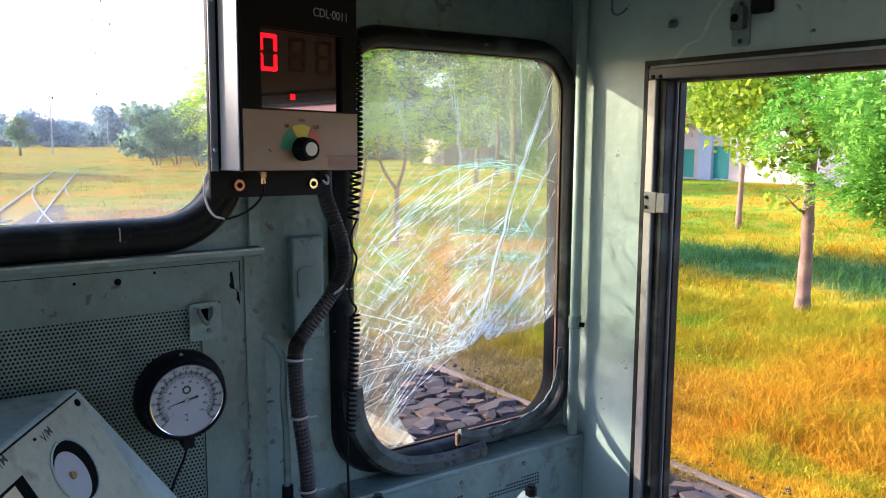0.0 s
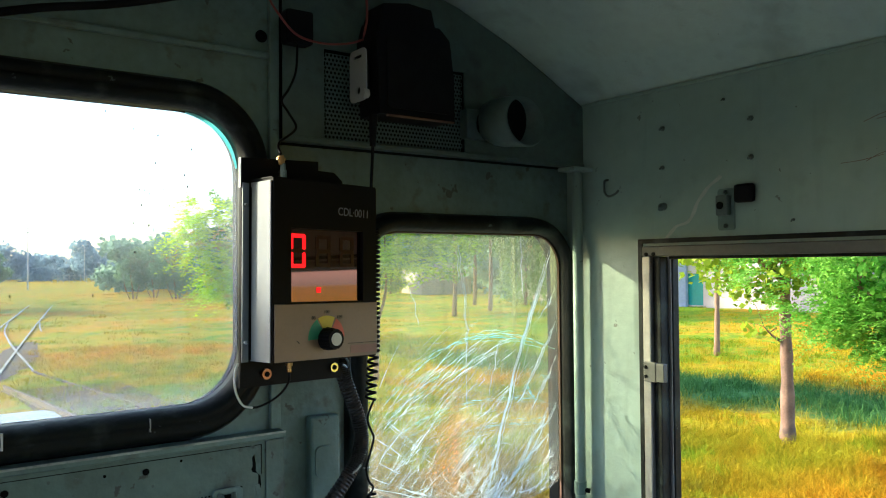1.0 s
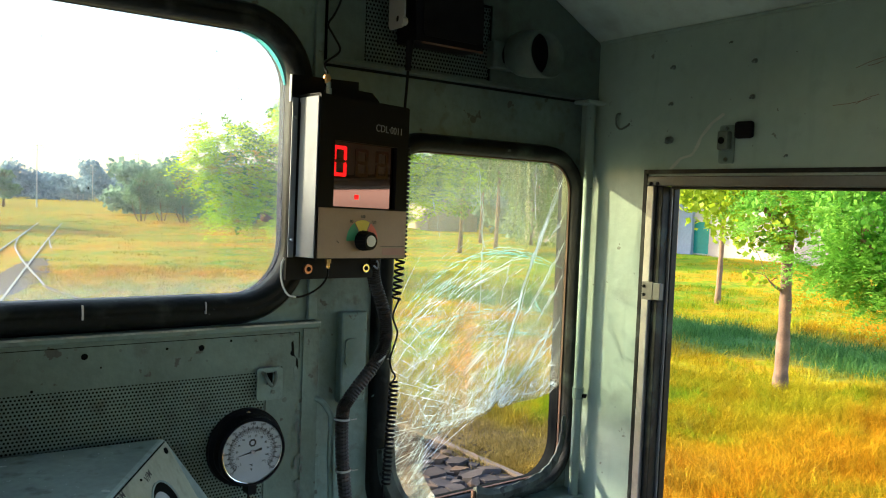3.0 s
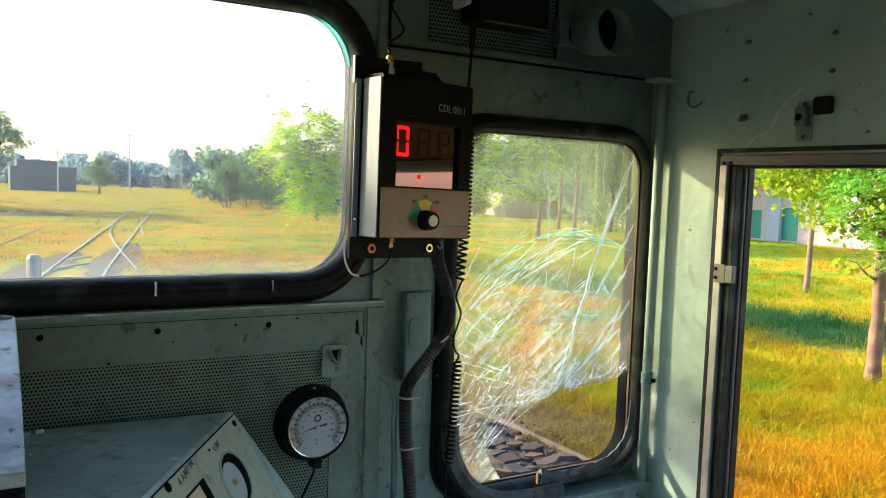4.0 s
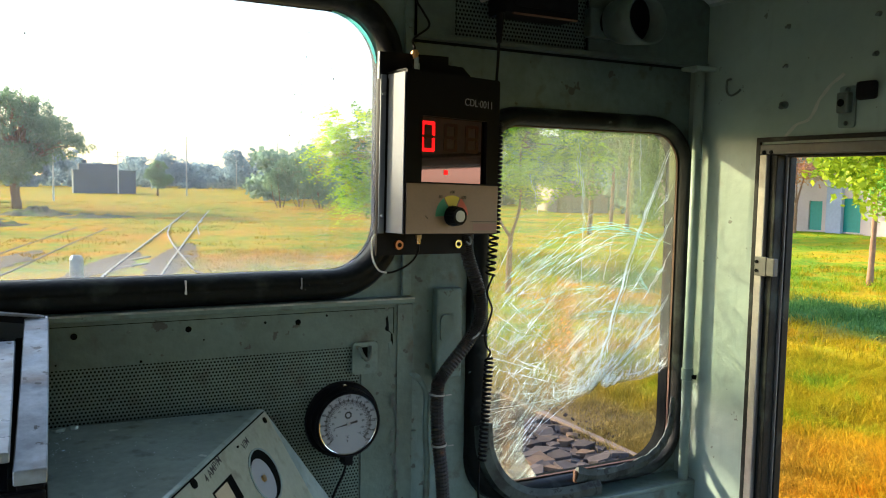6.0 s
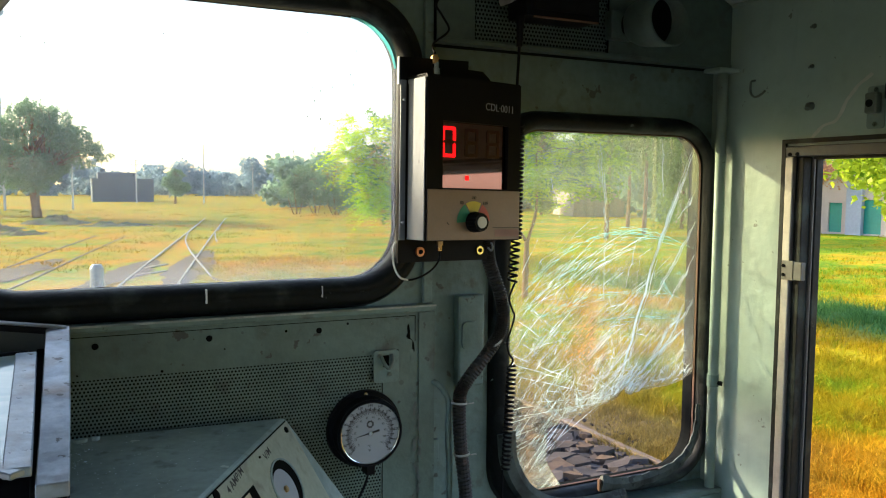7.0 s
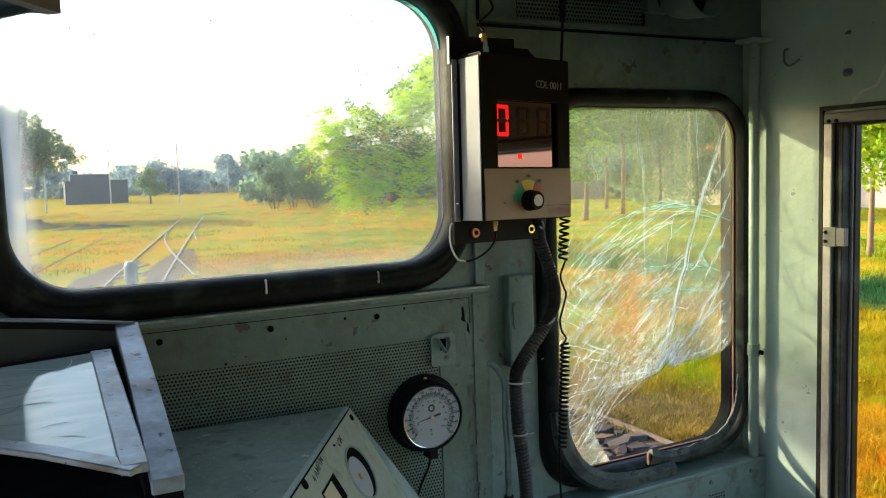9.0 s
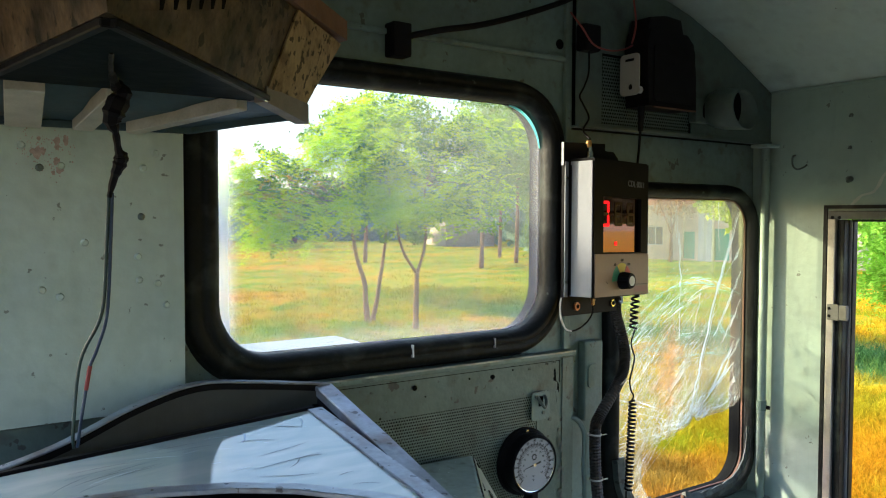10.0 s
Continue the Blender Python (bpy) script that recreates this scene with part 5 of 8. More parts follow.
aw = thing("antenna_lead", None, None, "thin black lead from the indicator up to a connector", "cable")
part("wire", sweep(smooth_line([(0.411, 1.354, 3.415), (0.425, 1.39, 3.44), (0.473, 1.42, 3.475), (0.46, 1.425, 3.505), (0.447, 1.425, 3.525), (0.462, 1.425, 3.55), (0.476, 1.425, 3.585), (0.482, 1.43, 3.64)], 8), 0.0024, 7), BLACK, aw, smooth=True)
part("connector", brick(0.455, 0.51, 1.415, 1.451, 3.636, 3.70, 0.006), BLACK, aw, "black connector block")
RED_WIRE = mat("dull red insulation", (0.26, 0.045, 0.04), 0.5, var=0.1, bump=0)
thing("red_wire", sweep(smooth_line([(0.42, 1.43, 3.72), (0.428, 1.40, 3.68), (0.465, 1.398, 3.645), (0.522, 1.40, 3.638), (0.582, 1.41, 3.65), (0.618, 1.415, 3.665)], 8), 0.0022, 7), RED_WIRE, "thin red wire looping to the radio", "wire", smooth=True)
thing("red_wire", sweep(smooth_line([(0.622, 1.42, 3.67), (0.624, 1.41, 3.72), (0.622, 1.42, 3.80)], 8), 0.0025, 7), RED_WIRE, "thin red wire rising from the radio", "wire", smooth=True)

# ---- radio and its curly cord ----
radio = thing("radio_set", None, None, "black two-way radio hung on a bracket under the ceiling", "radio")
part("case", prism([[(0.625, 3.512), (0.806, 3.512), (0.805, 3.60), (0.794, 3.678), (0.776, 3.694), (0.768, 3.70), (0.63, 3.70), (0.618, 3.66)]], 0.075, front(1.366)), BLACK, radio)
part("top_box", prism([[(0.632, 3.7005), (0.767, 3.7005), (0.757, 3.738), (0.70, 3.742), (0.642, 3.732)]], 0.06, front(1.378)), BLACK, radio)
part("mount", brick(0.66, 0.78, 1.4412, 1.4518, 3.55, 3.66), BLACK, radio)
part("front_panel", prism([rounded(0.64, 0.795, 3.525, 3.665, 0.01, 3)], 0.004, front(1.3618)), mat("dull black plastic", (0.012, 0.012, 0.013), 0.7, var=0.3, scale=40, spec=0.06), radio)
part("lip", brick(0.64, 0.802, 1.362, 1.368, 3.508, 3.5116), RUST, radio, "thin rusty lower edge")
part("bracket", prism([rounded(1.376, 1.438, 3.538, 3.640, 0.012, 5), rounded(1.392, 1.424, 3.622, 3.629, 0.003, 3), rounded(1.398, 1.412, 3.552, 3.566, 0.006, 4)], 0.003, side(0.5995)), GREY_PLATE, radio, "pale grey slotted bracket")
part("bracket_arm", brick(0.6028, 0.6245, 1.40, 1.43, 3.55, 3.62), BLACK, radio)
part("knob", rod((0.59, 1.374, 3.548), (0.602, 1.374, 3.548), 0.009, n=14), GREY_PLATE, radio)


def helix(p, q, r, turns, steps=10):
    p, q = Vector(p), Vector(q)
    out = []
    n = int(turns * steps)
    for i in range(n + 1):
        a = i / steps * math.tau
        c = p.lerp(q, i / n)
        out.append((c.x + r * math.cos(a), c.y + r * math.sin(a) * 0.9, c.z))
    return out


cord = thing("curly_cord", None, None, "long black curly radio cord hanging beside the window", "cord")
part("lead", sweep(smooth_line([(0.622, 1.386, 3.50), (0.622, 1.392, 3.42), (0.624, 1.40, 3.355), (0.632, 1.405, 3.29)], 5), 0.0032, 7), BLACK, cord, smooth=True)
part("plug", rod((0.622, 1.39, 3.45), (0.622, 1.386, 3.512), 0.006, 0.009, 10), BLACK, cord)
part("upper_coil", sweep(helix((0.636, 1.405, 3.29), (0.634, 1.405, 3.05), 0.008, 26), 0.0026, 6), BLACK, cord, "tight black coils", smooth=True)
part("stretched_coil", sweep(helix((0.630, 1.405, 3.05), (0.622, 1.405, 2.955), 0.0095, 7, 14), 0.0027, 6), BLACK, cord, smooth=True)
part("loose_span", sweep(smooth_line([(0.63, 1.405, 2.955), (0.618, 1.405, 2.93), (0.616, 1.405, 2.915), (0.624, 1.405, 2.895), (0.629, 1.405, 2.88), (0.62, 1.405, 2.85), (0.612, 1.405, 2.825), (0.617, 1.405, 2.80), (0.627, 1.405, 2.785), (0.616, 1.405, 2.768)], 6), 0.0022, 6), BLACK, cord, smooth=True)
part("lower_coil", sweep(helix((0.624, 1.405, 2.772), (0.612, 1.405, 2.545), 0.0088, 23), 0.0029, 6), BLACK, cord, "tight black coils", smooth=True)
part("tail", sweep(smooth_line([(0.604, 1.405, 2.545), (0.604, 1.405, 2.48), (0.606, 1.405, 2.40), (0.605, 1.405, 2.33)], 5), 0.0026, 7), BLACK, cord, smooth=True)
hs = thing("radio_plug", None, None, "black tapered radio plug on a low shelf", "plug")
part("cone", rod((0.605, 1.405, 2.29), (0.605, 1.405, 2.36), 0.022, 0.005, 14), BLACK, hs)
part("base", brick(0.57, 0.64, 1.36, 1.44, 2.25, 2.289, 0.006), BLACK, hs)
thing("low_shelf", brick(0.47, 0.64, 1.33, 1.511, 2.22, 2.249, 0.004), PAINT_WORN_DIM, "chipped shelf below the pillar", "shelf")

# ---- conduits on the pillar ----
cond = thing("flexible_conduit", None, None, "dark ribbed flexible conduit bending down the pillar", "conduit")
line = smooth_line([(0.56, 1.40, 3.06), (0.573, 1.42, 3.003), (0.603, 1.42, 2.921), (0.608, 1.42, 2.862), (0.58, 1.42, 2.812), (0.52, 1.42, 2.743), (0.506, 1.42, 2.71), (0.509, 1.42, 2.615), (0.522, 1.42, 2.505), (0.528, 1.42, 2.4), (0.53, 1.42, 2.252)], 26)
part("hose", sweep(line, 0.0145, 12, None, lambda i: 0.0152 if i % 2 else 0.0128), mat("ribbed hose", (0.03, 0.026, 0.023), 0.45, 0.1, var=0.3, scale=30, stain=(0.18, 0.1, 0.06), stain_scale=40), cond)
for x, z, rz in ((0.592, 2.824, -35), (0.505, 2.70, 4), (0.512, 2.588, -4), (0.525, 2.44, -3)):
    c = part("tie", prism([rounded(-0.0175, 0.0175, -0.0175, 0.0175, 0.0174, 8), rounded(-0.0155, 0.0155, -0.0155, 0.0155, 0.0154, 8)], 0.004, pose(x, 1.42, z, 0, rz, 0)), GREY_PLATE, cond, "pale cable tie")
    part("tie_tail", brick(x + 0.016, x + 0.03, 1.408, 1.411, z - 0.001, z + 0.001), GREY_PLATE, cond)
rodp = thing("thin_conduit", None, None, "thin grey-green painted conduit beside the hose", "conduit")
part("tube", sweep(smooth_line([(0.455, 1.46, 2.745), (0.468, 1.445, 2.738), (0.484, 1.44, 2.715), (0.49, 1.44, 2.69), (0.489, 1.44, 2.62), (0.493, 1.44, 2.55), (0.493, 1.44, 2.45)], 7), 0.0065, 10), PAINT_WORN_DIM, rodp, smooth=True)
part("gland", rod((0.493, 1.44, 2.45), (0.492, 1.44, 2.25), 0.0105, 0.014, 14), BLACK, rodp, "black rubber gland")
jb = thing("junction_box", None, None, "flat painted junction box on the pillar", "box")
part("case", brick(0.535, 0.60, 1.485, 1.5115, 2.715, 2.92, 0.005), PAINT_WORN_DIM, jb)
part("clip", prism([rounded(0.542, 0.582, 2.80, 2.862, 0.012, 4)], 0.006, front(1.4785)), PAINT_WORN_DIM, jb)
thing("pillar_bracket", join(brick(0.473, 0.497, 1.50, 1.5115, 2.555, 2.60, 0.002), rod((0.485, 1.497, 2.58), (0.485, 1.5, 2.58), 0.004, n=8)), PAINT_WORN_DIM, "small painted bracket on the pillar", "bracket")
thing("wire_clip", sweep(smooth_line([(0.628, 1.51, 2.712), (0.63, 1.497, 2.722), (0.636, 1.492, 2.724), (0.642, 1.494, 2.715), (0.642, 1.494, 2.69)], 5), 0.0025, 7), PAINT, "bent wire clip on the pillar", "clip", smooth=True)

# reading lamp under the duct
lamp = thing("spot_lamp", None, None, "round painted spot lamp housing with a dark mouth", "lamp")
# a cup with a thick rim, its mouth cut aslant and turned down towards the cab
ax = Vector((0.24, -0.95, -0.10)).normalized()
turn = ax.to_track_quat("Z", "Y").to_matrix().to_4x4()
prof = [(0.0, -0.058), (0.022, -0.054), (0.036, -0.043), (0.0435, -0.026), (0.046, -0.006), (0.0455, 0.036), (0.042, 0.038), (0.041, 0.0), (0.032, -0.03), (0.0, -0.043)]
b = bmesh.new()
rows = []
for r, h in prof:
    rows.append([b.verts.new((r * math.cos(k * math.tau / 32), r * math.sin(k * math.tau / 32), h + (0.014 * math.cos(k * math.tau / 32 + 0.6) if h > 0.03 else 0.0))) for k in range(32)])
for u, v in zip(rows, rows[1:]):
    for k in range(32):
        b.faces.new((u[k], u[(k + 1) % 32], v[(k + 1) % 32], v[k]))
bmesh.ops.remove_doubles(b, verts=b.verts[:], dist=0.0002)
bmesh.ops.recalc_face_normals(b, faces=b.faces[:])
bmesh.ops.transform(b, matrix=Matrix.Translation((0.965, 1.379, 3.531)) @ turn @ Matrix.Scale(1.2, 4), verts=b.verts)
part("housing", b, SHADED_PAINT, lamp, smooth=True)
# dark disc puts shade into the lamp's mouth
part("dark_inside", rod(Vector((0.965, 1.379, 3.531)) - ax * 0.002, Vector((0.965, 1.379, 3.531)) + ax * 0.014, 0.0485, n=24), DARK_HOLE, lamp, "dark disc standing in for the housing's shaded inside")
part("bulb_holder", rod(Vector((0.948, 1.386, 3.527)) - ax * 0.044, Vector((0.948, 1.386, 3.527)) - ax * 0.012, 0.03, 0.02, 16), DARK_HOLE, lamp)
part("base", brick(0.885, 0.955, 1.425, 1.4518, 3.495, 3.56, 0.004), SHADED_PAINT, lamp)

# ---- temperature gauge ----
gx, gz = 0.302, 2.663
DIAL = mat("white dial", (0.34, 0.37, 0.41), 0.5, var=0.03, scale=30, bump=0)
gauge = thing("temperature_gauge", None, None, "round black-rimmed temperature gauge with a white dial", "gauge")
part("flange", rod((gx, 1.4545, gz), (gx, 1.446, gz), 0.08, 0.079, 48), BLACK, gauge)
part("case", join(rod((gx, 1.446, gz), (gx, 1.4155, gz), 0.0715, 0.0695, 48), rod((gx, 1.446, gz), (gx, 1.438, gz), 0.0775, 0.072, 48)), BLACK, gauge, smooth=False)
oc = [(gx + 0.0688 * math.cos(k * math.tau / 48), gz + 0.0688 * math.sin(k * math.tau / 48)) for k in range(48)]
ic = [(gx + 0.0625 * math.cos(k * math.tau / 48), gz + 0.0625 * math.sin(k * math.tau / 48)) for k in range(48)]
part("bezel", ring_band(oc, ic, [(0, 1.4157), (0, 1.4115), (0.4, 1.409), (1, 1.4125), (1, 1.4157)], FRONT), BLACK, gauge)
ic2 = [(gx + 0.0612 * math.cos(k * math.tau / 48), gz + 0.0612 * math.sin(k * math.tau / 48)) for k in range(48)]
part("bezel_ring", ring_band(ic, ic2, [(0, 1.4157), (0, 1.413), (1, 1.4125), (1, 1.4157)], FRONT), CHROME, gauge, "thin bright metal ring")
dial = part("dial", rod((gx, 1.4154, gz), (gx, 1.4150, gz), 0.0622, n=48), DIAL, gauge, "white dial with black ticks")


def tick(b, a, r0, r1, w):
    c, s = math.cos(a), math.sin(a)
    p = [(gx + r0 * c - w * s, gz + r0 * s + w * c), (gx + r0 * c + w * s, gz + r0 * s - w * c), (gx + r1 * c + w * s, gz + r1 * s - w * c), (gx + r1 * c - w * s, gz + r1 * s + w * c)]
    b.faces.new([b.verts.new((x, 1.4147, z)) for x, z in p])


b = bmesh.new()
for k in range(121):
    a = radians(222 - k * 264 / 120)
    tick(b, a, 0.0450, 0.0500 if k % 5 else 0.0525, 0.0005 if k % 5 else 0.0010)
for k in range(49):
    tick(b, radians(222 - k * 264 / 48), 0.0385, 0.0415 if k % 4 else 0.0372, 0.0006)
for k in range(88):
    a = radians(222 - k * 3)
    for r in (0.0436, 0.0418):
        tick(b, a, r, r + 0.0007, 0.0013)
tagged(part("scale", b, INK, dial, "fine black scale"), kind="stuff")
for k in range(13):
    a = radians(222 - k * 22)
    words("scale_number", str(20 + 20 * k) if k else "20", 0.0074, INK, dial, pose(gx + 0.0565 * math.cos(a), 1.4146, gz + 0.0565 * math.sin(a), 90, 0, 0))
for k in range(12):
    a = radians(222 - k * 24)
    words("scale_number", str(5 + 10 * k), 0.0056, INK, dial, pose(gx + 0.0325 * math.cos(a), 1.4146, gz + 0.0325 * math.sin(a), 90, 0, 0))
for txt, dz in (("°C", -0.027), ("°F", -0.036)):
    words("unit", txt, 0.0065, INK, dial, pose(gx - 0.002, 1.4146, gz + dz, 90, 0, 0))
part("emblem", prism([[(gx + r * math.cos(k * math.tau / 16), gz + 0.018 + r * math.sin(k * math.tau / 16)) for k in range(16) for r in ((0.0085,) if k % 2 else (0.0068,))], [(gx + 0.0045 * math.cos(k * math.tau / 10), gz + 0.018 + 0.0045 * math.sin(k * math.tau / 10)) for k in range(10)]], 0.0003, front(1.4145)), INK, dial)
b = prism([[(-0.036, 0.0), (0.0, 0.0016), (0.02, 0.0024), (0.02, -0.0024), (0.0, -0.0016)]], 0.0006, front(0))
bmesh.ops.transform(b, matrix=Matrix.Translation((gx, 1.4135, gz)) @ Matrix.Rotation(radians(-11), 4, "Y"), verts=b.verts)
part("needle", b, INK, gauge, "black needle")
part("hub", rod((gx, 1.4115, gz), (gx, 1.4145, gz), 0.0042, n=14), CHROME, gauge)
part("stem", brick(gx - 0.010, gx + 0.010, 1.41, 1.44, gz - 0.086, gz - 0.064, 0.003), BLACK, gauge)
part("capillary", sweep(smooth_line([(gx, 1.425, gz - 0.085), (gx - 0.006, 1.428, gz - 0.11), (gx - 0.022, 1.435, gz - 0.15), (gx - 0.035, 1.44, gz - 0.2)], 6), 0.0026, 8), BLACK, gauge, smooth=True)
for a in (90,):
    part("screw", rod((gx + 0.0725 * math.cos(radians(a)), 1.4385, gz + 0.0725 * math.sin(radians(a))), (gx + 0.0725 * math.cos(radians(a)), 1.446, gz + 0.0725 * math.sin(radians(a))), 0.0042, n=10), CHROME, gauge)

# ---- control console ----
T = Vector((0.133, 1.43, 2.712))
EV = Vector((-0.282, -0.44, -0.012)).normalized()
FV = Vector((0.195, 0, -0.288)).normalized()
NV = EV.cross(FV).normalized()
UV = NV.cross(EV).normalized()                     # down the face, square to the top edge
if UV.z > 0:
    UV = -UV
if NV.x < 0:
    NV = -NV
L = 0.78
con = thing("control_console", None, None, "grey-green steel control console with a sloping meter face", "console")


def hull(points):
    b = bmesh.new()
    bmesh.ops.convex_hull(b, input=[b.verts.new(p) for p in points])
    return b


top_far, top_near = T, T + EV * L
bot_far = T + FV * 0.62
bot_near = bot_far + EV * L
body = hull([top_far, top_near, bot_far, bot_near, (-0.62, 1.445, 2.722), (-0.62, 0.7, 2.69), (-0.62, 1.445, 2.15), (-0.62, 0.7, 2.15)])
bmesh.ops.bevel(body, geom=body.edges[:], offset=0.006, segments=2, affect="EDGES", profile=0.5)
part("body", body, CONSOLE, con)
part("foot", brick(-0.6, 0.28, 0.75, 1.40, ZF + 0.003, 2.16), CONSOLE, con)
FACE = Matrix.Translation(T + NV * 0.0005)
FACE.col[0][:3], FACE.col[1][:3], FACE.col[2][:3] = -EV, -UV, NV   # u towards the far end, v up the face, w out


def on_face(x, y, z):
    """Where a place on the sloping face lies in the face's own axes."""
    d = Vector((x, y, z)) - T
    return -d.dot(EV), -d.dot(UV)


M_FACE = Matrix(((-EV.x, -UV.x, NV.x, T.x), (-EV.y, -UV.y, NV.y, T.y), (-EV.z, -UV.z, NV.z, T.z), (0, 0, 0, 1)))
part("meter_face", prism([[(-0.76, -0.60), (-0.006, -0.60), (-0.006, -0.0068), (-0.76, -0.0068)]], 0.0009, M_FACE), FACE_PAINT, con, "beige-grey meter face")
part("face_lip", prism([[(-0.7, -0.004), (-0.012, -0.004), (-0.012, -0.0065), (-0.7, -0.0065)]], 0.0012, M_FACE), DARK_HOLE, con, "seam along the meter face")


def meter(x, y, z, ru, rv):
    u, v = on_face(x, y, z)
    o = [(u + ru * math.cos(k * math.tau / 28), v + rv * math.sin(k * math.tau / 28)) for k in range(28)]
    i = [(u + ru * 0.93 * math.cos(k * math.tau / 28), v + rv * 0.93 * math.sin(k * math.tau / 28)) for k in range(28)]
    m = part("meter_opening", prism([o], 0.0012, M_FACE), DARK_HOLE, con, "dark round meter opening")
    part("rim", ring_band(o, i, [(0, 0.0014), (0, 0.003), (1, 0.003), (1, 0.0004)], M_FACE), CONSOLE, m)
    q = [(u - 0.014 + ru * 0.70 * math.cos(k * math.tau / 28), v - 0.004 + rv * 0.78 * math.sin(k * math.tau / 28)) for k in range(28)]
    part("meter_plate", prism([q], 0.0006, M_FACE @ Matrix.Translation((0, 0, 0.0016))), DIAL, m, "pale stripped meter plate")
    part("spindle", rod(M_FACE @ Vector((u - 0.016, v - 0.002, 0.002)), M_FACE @ Vector((u - 0.016, v - 0.002, 0.006)), 0.006, n=12), BRASS, m)


meter(0.099, 1.295, 2.628, 0.055, 0.050)
meter(-0.062, 1.045, 2.622, 0.055, 0.050)
u, v = on_face(0.011, 1.179, 2.648)
sq = [(u - 0.040, v - 0.023), (u + 0.040, v - 0.023), (u + 0.040, v + 0.022), (u - 0.040, v + 0.022)]
m = part("square_opening", prism([sq], 0.0012, M_FACE), DARK_HOLE, con, "dark square opening")
part("inner_plate", prism([[(u - 0.036, v - 0.019), (u + 0.014, v - 0.019), (u + 0.014, v + 0.018), (u - 0.036, v + 0.018)]], 0.0006, M_FACE @ Matrix.Translation((0, 0, 0.0016))), mat("yellowed card", (0.55, 0.47, 0.33), 0.7, var=0.12, scale=30), m, "yellowed card inside")
for x, y, z, r in ((0.124, 1.402, 2.694, 0.006), (-0.058, 1.134, 2.702, 0.008), (0.05, 1.20, 2.60, 0.003), (0.06, 1.27, 2.70, 0.002), (-0.02, 1.11, 2.59, 0.003)):
    u, v = on_face(x, y, z)
    v = min(v, -0.012)
    part("screw", rod(M_FACE @ Vector((u, v, -0.001)), M_FACE @ Vector((u, v, 0.0035)), r, n=12), DARK_HOLE, con)
for txt, x, y, z in (("V/M", 0.066, 1.305, 2.686), ("4 AMP/M", -0.012, 1.19, 2.69), ("L/M", -0.105, 1.052, 2.692)):
    u, v = on_face(x, y, z)
    words("lettering", txt, 0.019, INK, con, M_FACE @ pose(u, min(v, -0.016), 0.0008, 0, 0, 8), "black handwritten letters", 0.0002)
u, v = on_face(-0.105, 1.052, 2.692)
v = min(v, -0.016)
part("label_plate", prism([[(u - 0.027, v - 0.016), (u + 0.029, v - 0.010), (u + 0.027, v + 0.013), (u - 0.028, v + 0.008)]], 0.0006, M_FACE), mat("grey label", (0.42, 0.44, 0.38), 0.6, var=0.15, scale=40), con, "pale label under the letters")
g = random.Random(61)
b = bmesh.new()
for i in range(190):
    s = g.uniform(0.0012, 0.0024) if i < 14 else g.uniform(0.0004, 0.001)
    y = g.gauss(1.3, 0.06) if i < 70 else g.uniform(0.98, 1.41)
    x = g.gauss(-0.255, 0.03) if i < 70 else g.uniform(-0.30, 0.10 - 0.64 * (1.43 - y))
    bmesh.ops.create_icosphere(b, subdivisions=1, radius=s, matrix=Matrix.Translation((x, y, 2.717 + s * 0.3)) @ Matrix.Rotation(g.uniform(0, 3), 4, "Z") @ Matrix.Diagonal((1.5, 0.8, 0.5, 1)))
thing("glass_crumbs", b, CRACK, "pale crumbs of broken glass on the console", "crumbs", kind="stuff")

SHARD = mat("cloudy shard glass", (0.30, 0.39, 0.37), 0.15, var=0.3, scale=60, spec=0.8)
for x, y, a, w, h in ((-0.285, 1.40, 0.1, 0.028, 0.012), (-0.228, 1.405, 0.3, 0.014, 0.006), (-0.205, 1.41, -0.2, 0.009, 0.006), (-0.253, 1.395, 0.6, 0.007, 0.004), (-0.292, 1.31, 0.9, 0.006, 0.004)):
    q = [(w * g.uniform(0.7, 1.0) * math.cos(k * math.tau / 6), 0.6 * w * g.uniform(0.6, 1.0) * math.sin(k * math.tau / 6)) for k in range(6)]
    b = prism([q], h, Matrix.Identity(4))
    thing("glass_shard", b, SHARD, "greenish shard of broken glass lying on the console", "glass shard", "glass shards on the console", at=pose(x, y, 2.7172, 0, 0, math.degrees(a)))

# ---- glass-topped desk hood ----
HOOD_STEEL = mat("worn bluish steel", (0.32, 0.37, 0.44), 0.32, 0.5, dents=0.3, var=0.4, scale=9, bump=0.3, bump_scale=40, stain=(0.17, 0.125, 0.10), stain_scale=11, stain_amount=0.75, stain_at=0.5, chips=(0.06, 0.055, 0.05), chip_scale=45.0, chip_at=0.66)
PANE = bpy.data.materials.new("scratched desk glass")
PANE.use_nodes = True
_n, _l = PANE.node_tree.nodes, PANE.node_tree.links
_p = _n["Principled BSDF"]
_p.inputs["Base Color"].default_value, _p.inputs["IOR"].default_value, _p.inputs["Metallic"].default_value = (0.55, 0.72, 0.82, 1), 2.7, 0.2
_t = _n.new("ShaderNodeTexNoise")
_t.inputs["Scale"].default_value, _t.inputs["Detail"].default_value = 7.0, 8.0
_g = _n.new("ShaderNodeNewGeometry")
_l.new(_g.outputs["Position"], _t.inputs["Vector"])
_r = _n.new("ShaderNodeMapRange")
_r.inputs["From Min"].default_value, _r.inputs["From Max"].default_value = 0.35, 0.7
_r.inputs["To Min"].default_value, _r.inputs["To Max"].default_value = 0.02, 0.09
_l.new(_t.outputs["Fac"], _r.inputs["Value"]), _l.new(_r.outputs[0], _p.inputs["Roughness"])
_b = _n.new("ShaderNodeBump")
_b.inputs["Strength"].default_value, _b.inputs["Distance"].default_value = 0.05, 0.01
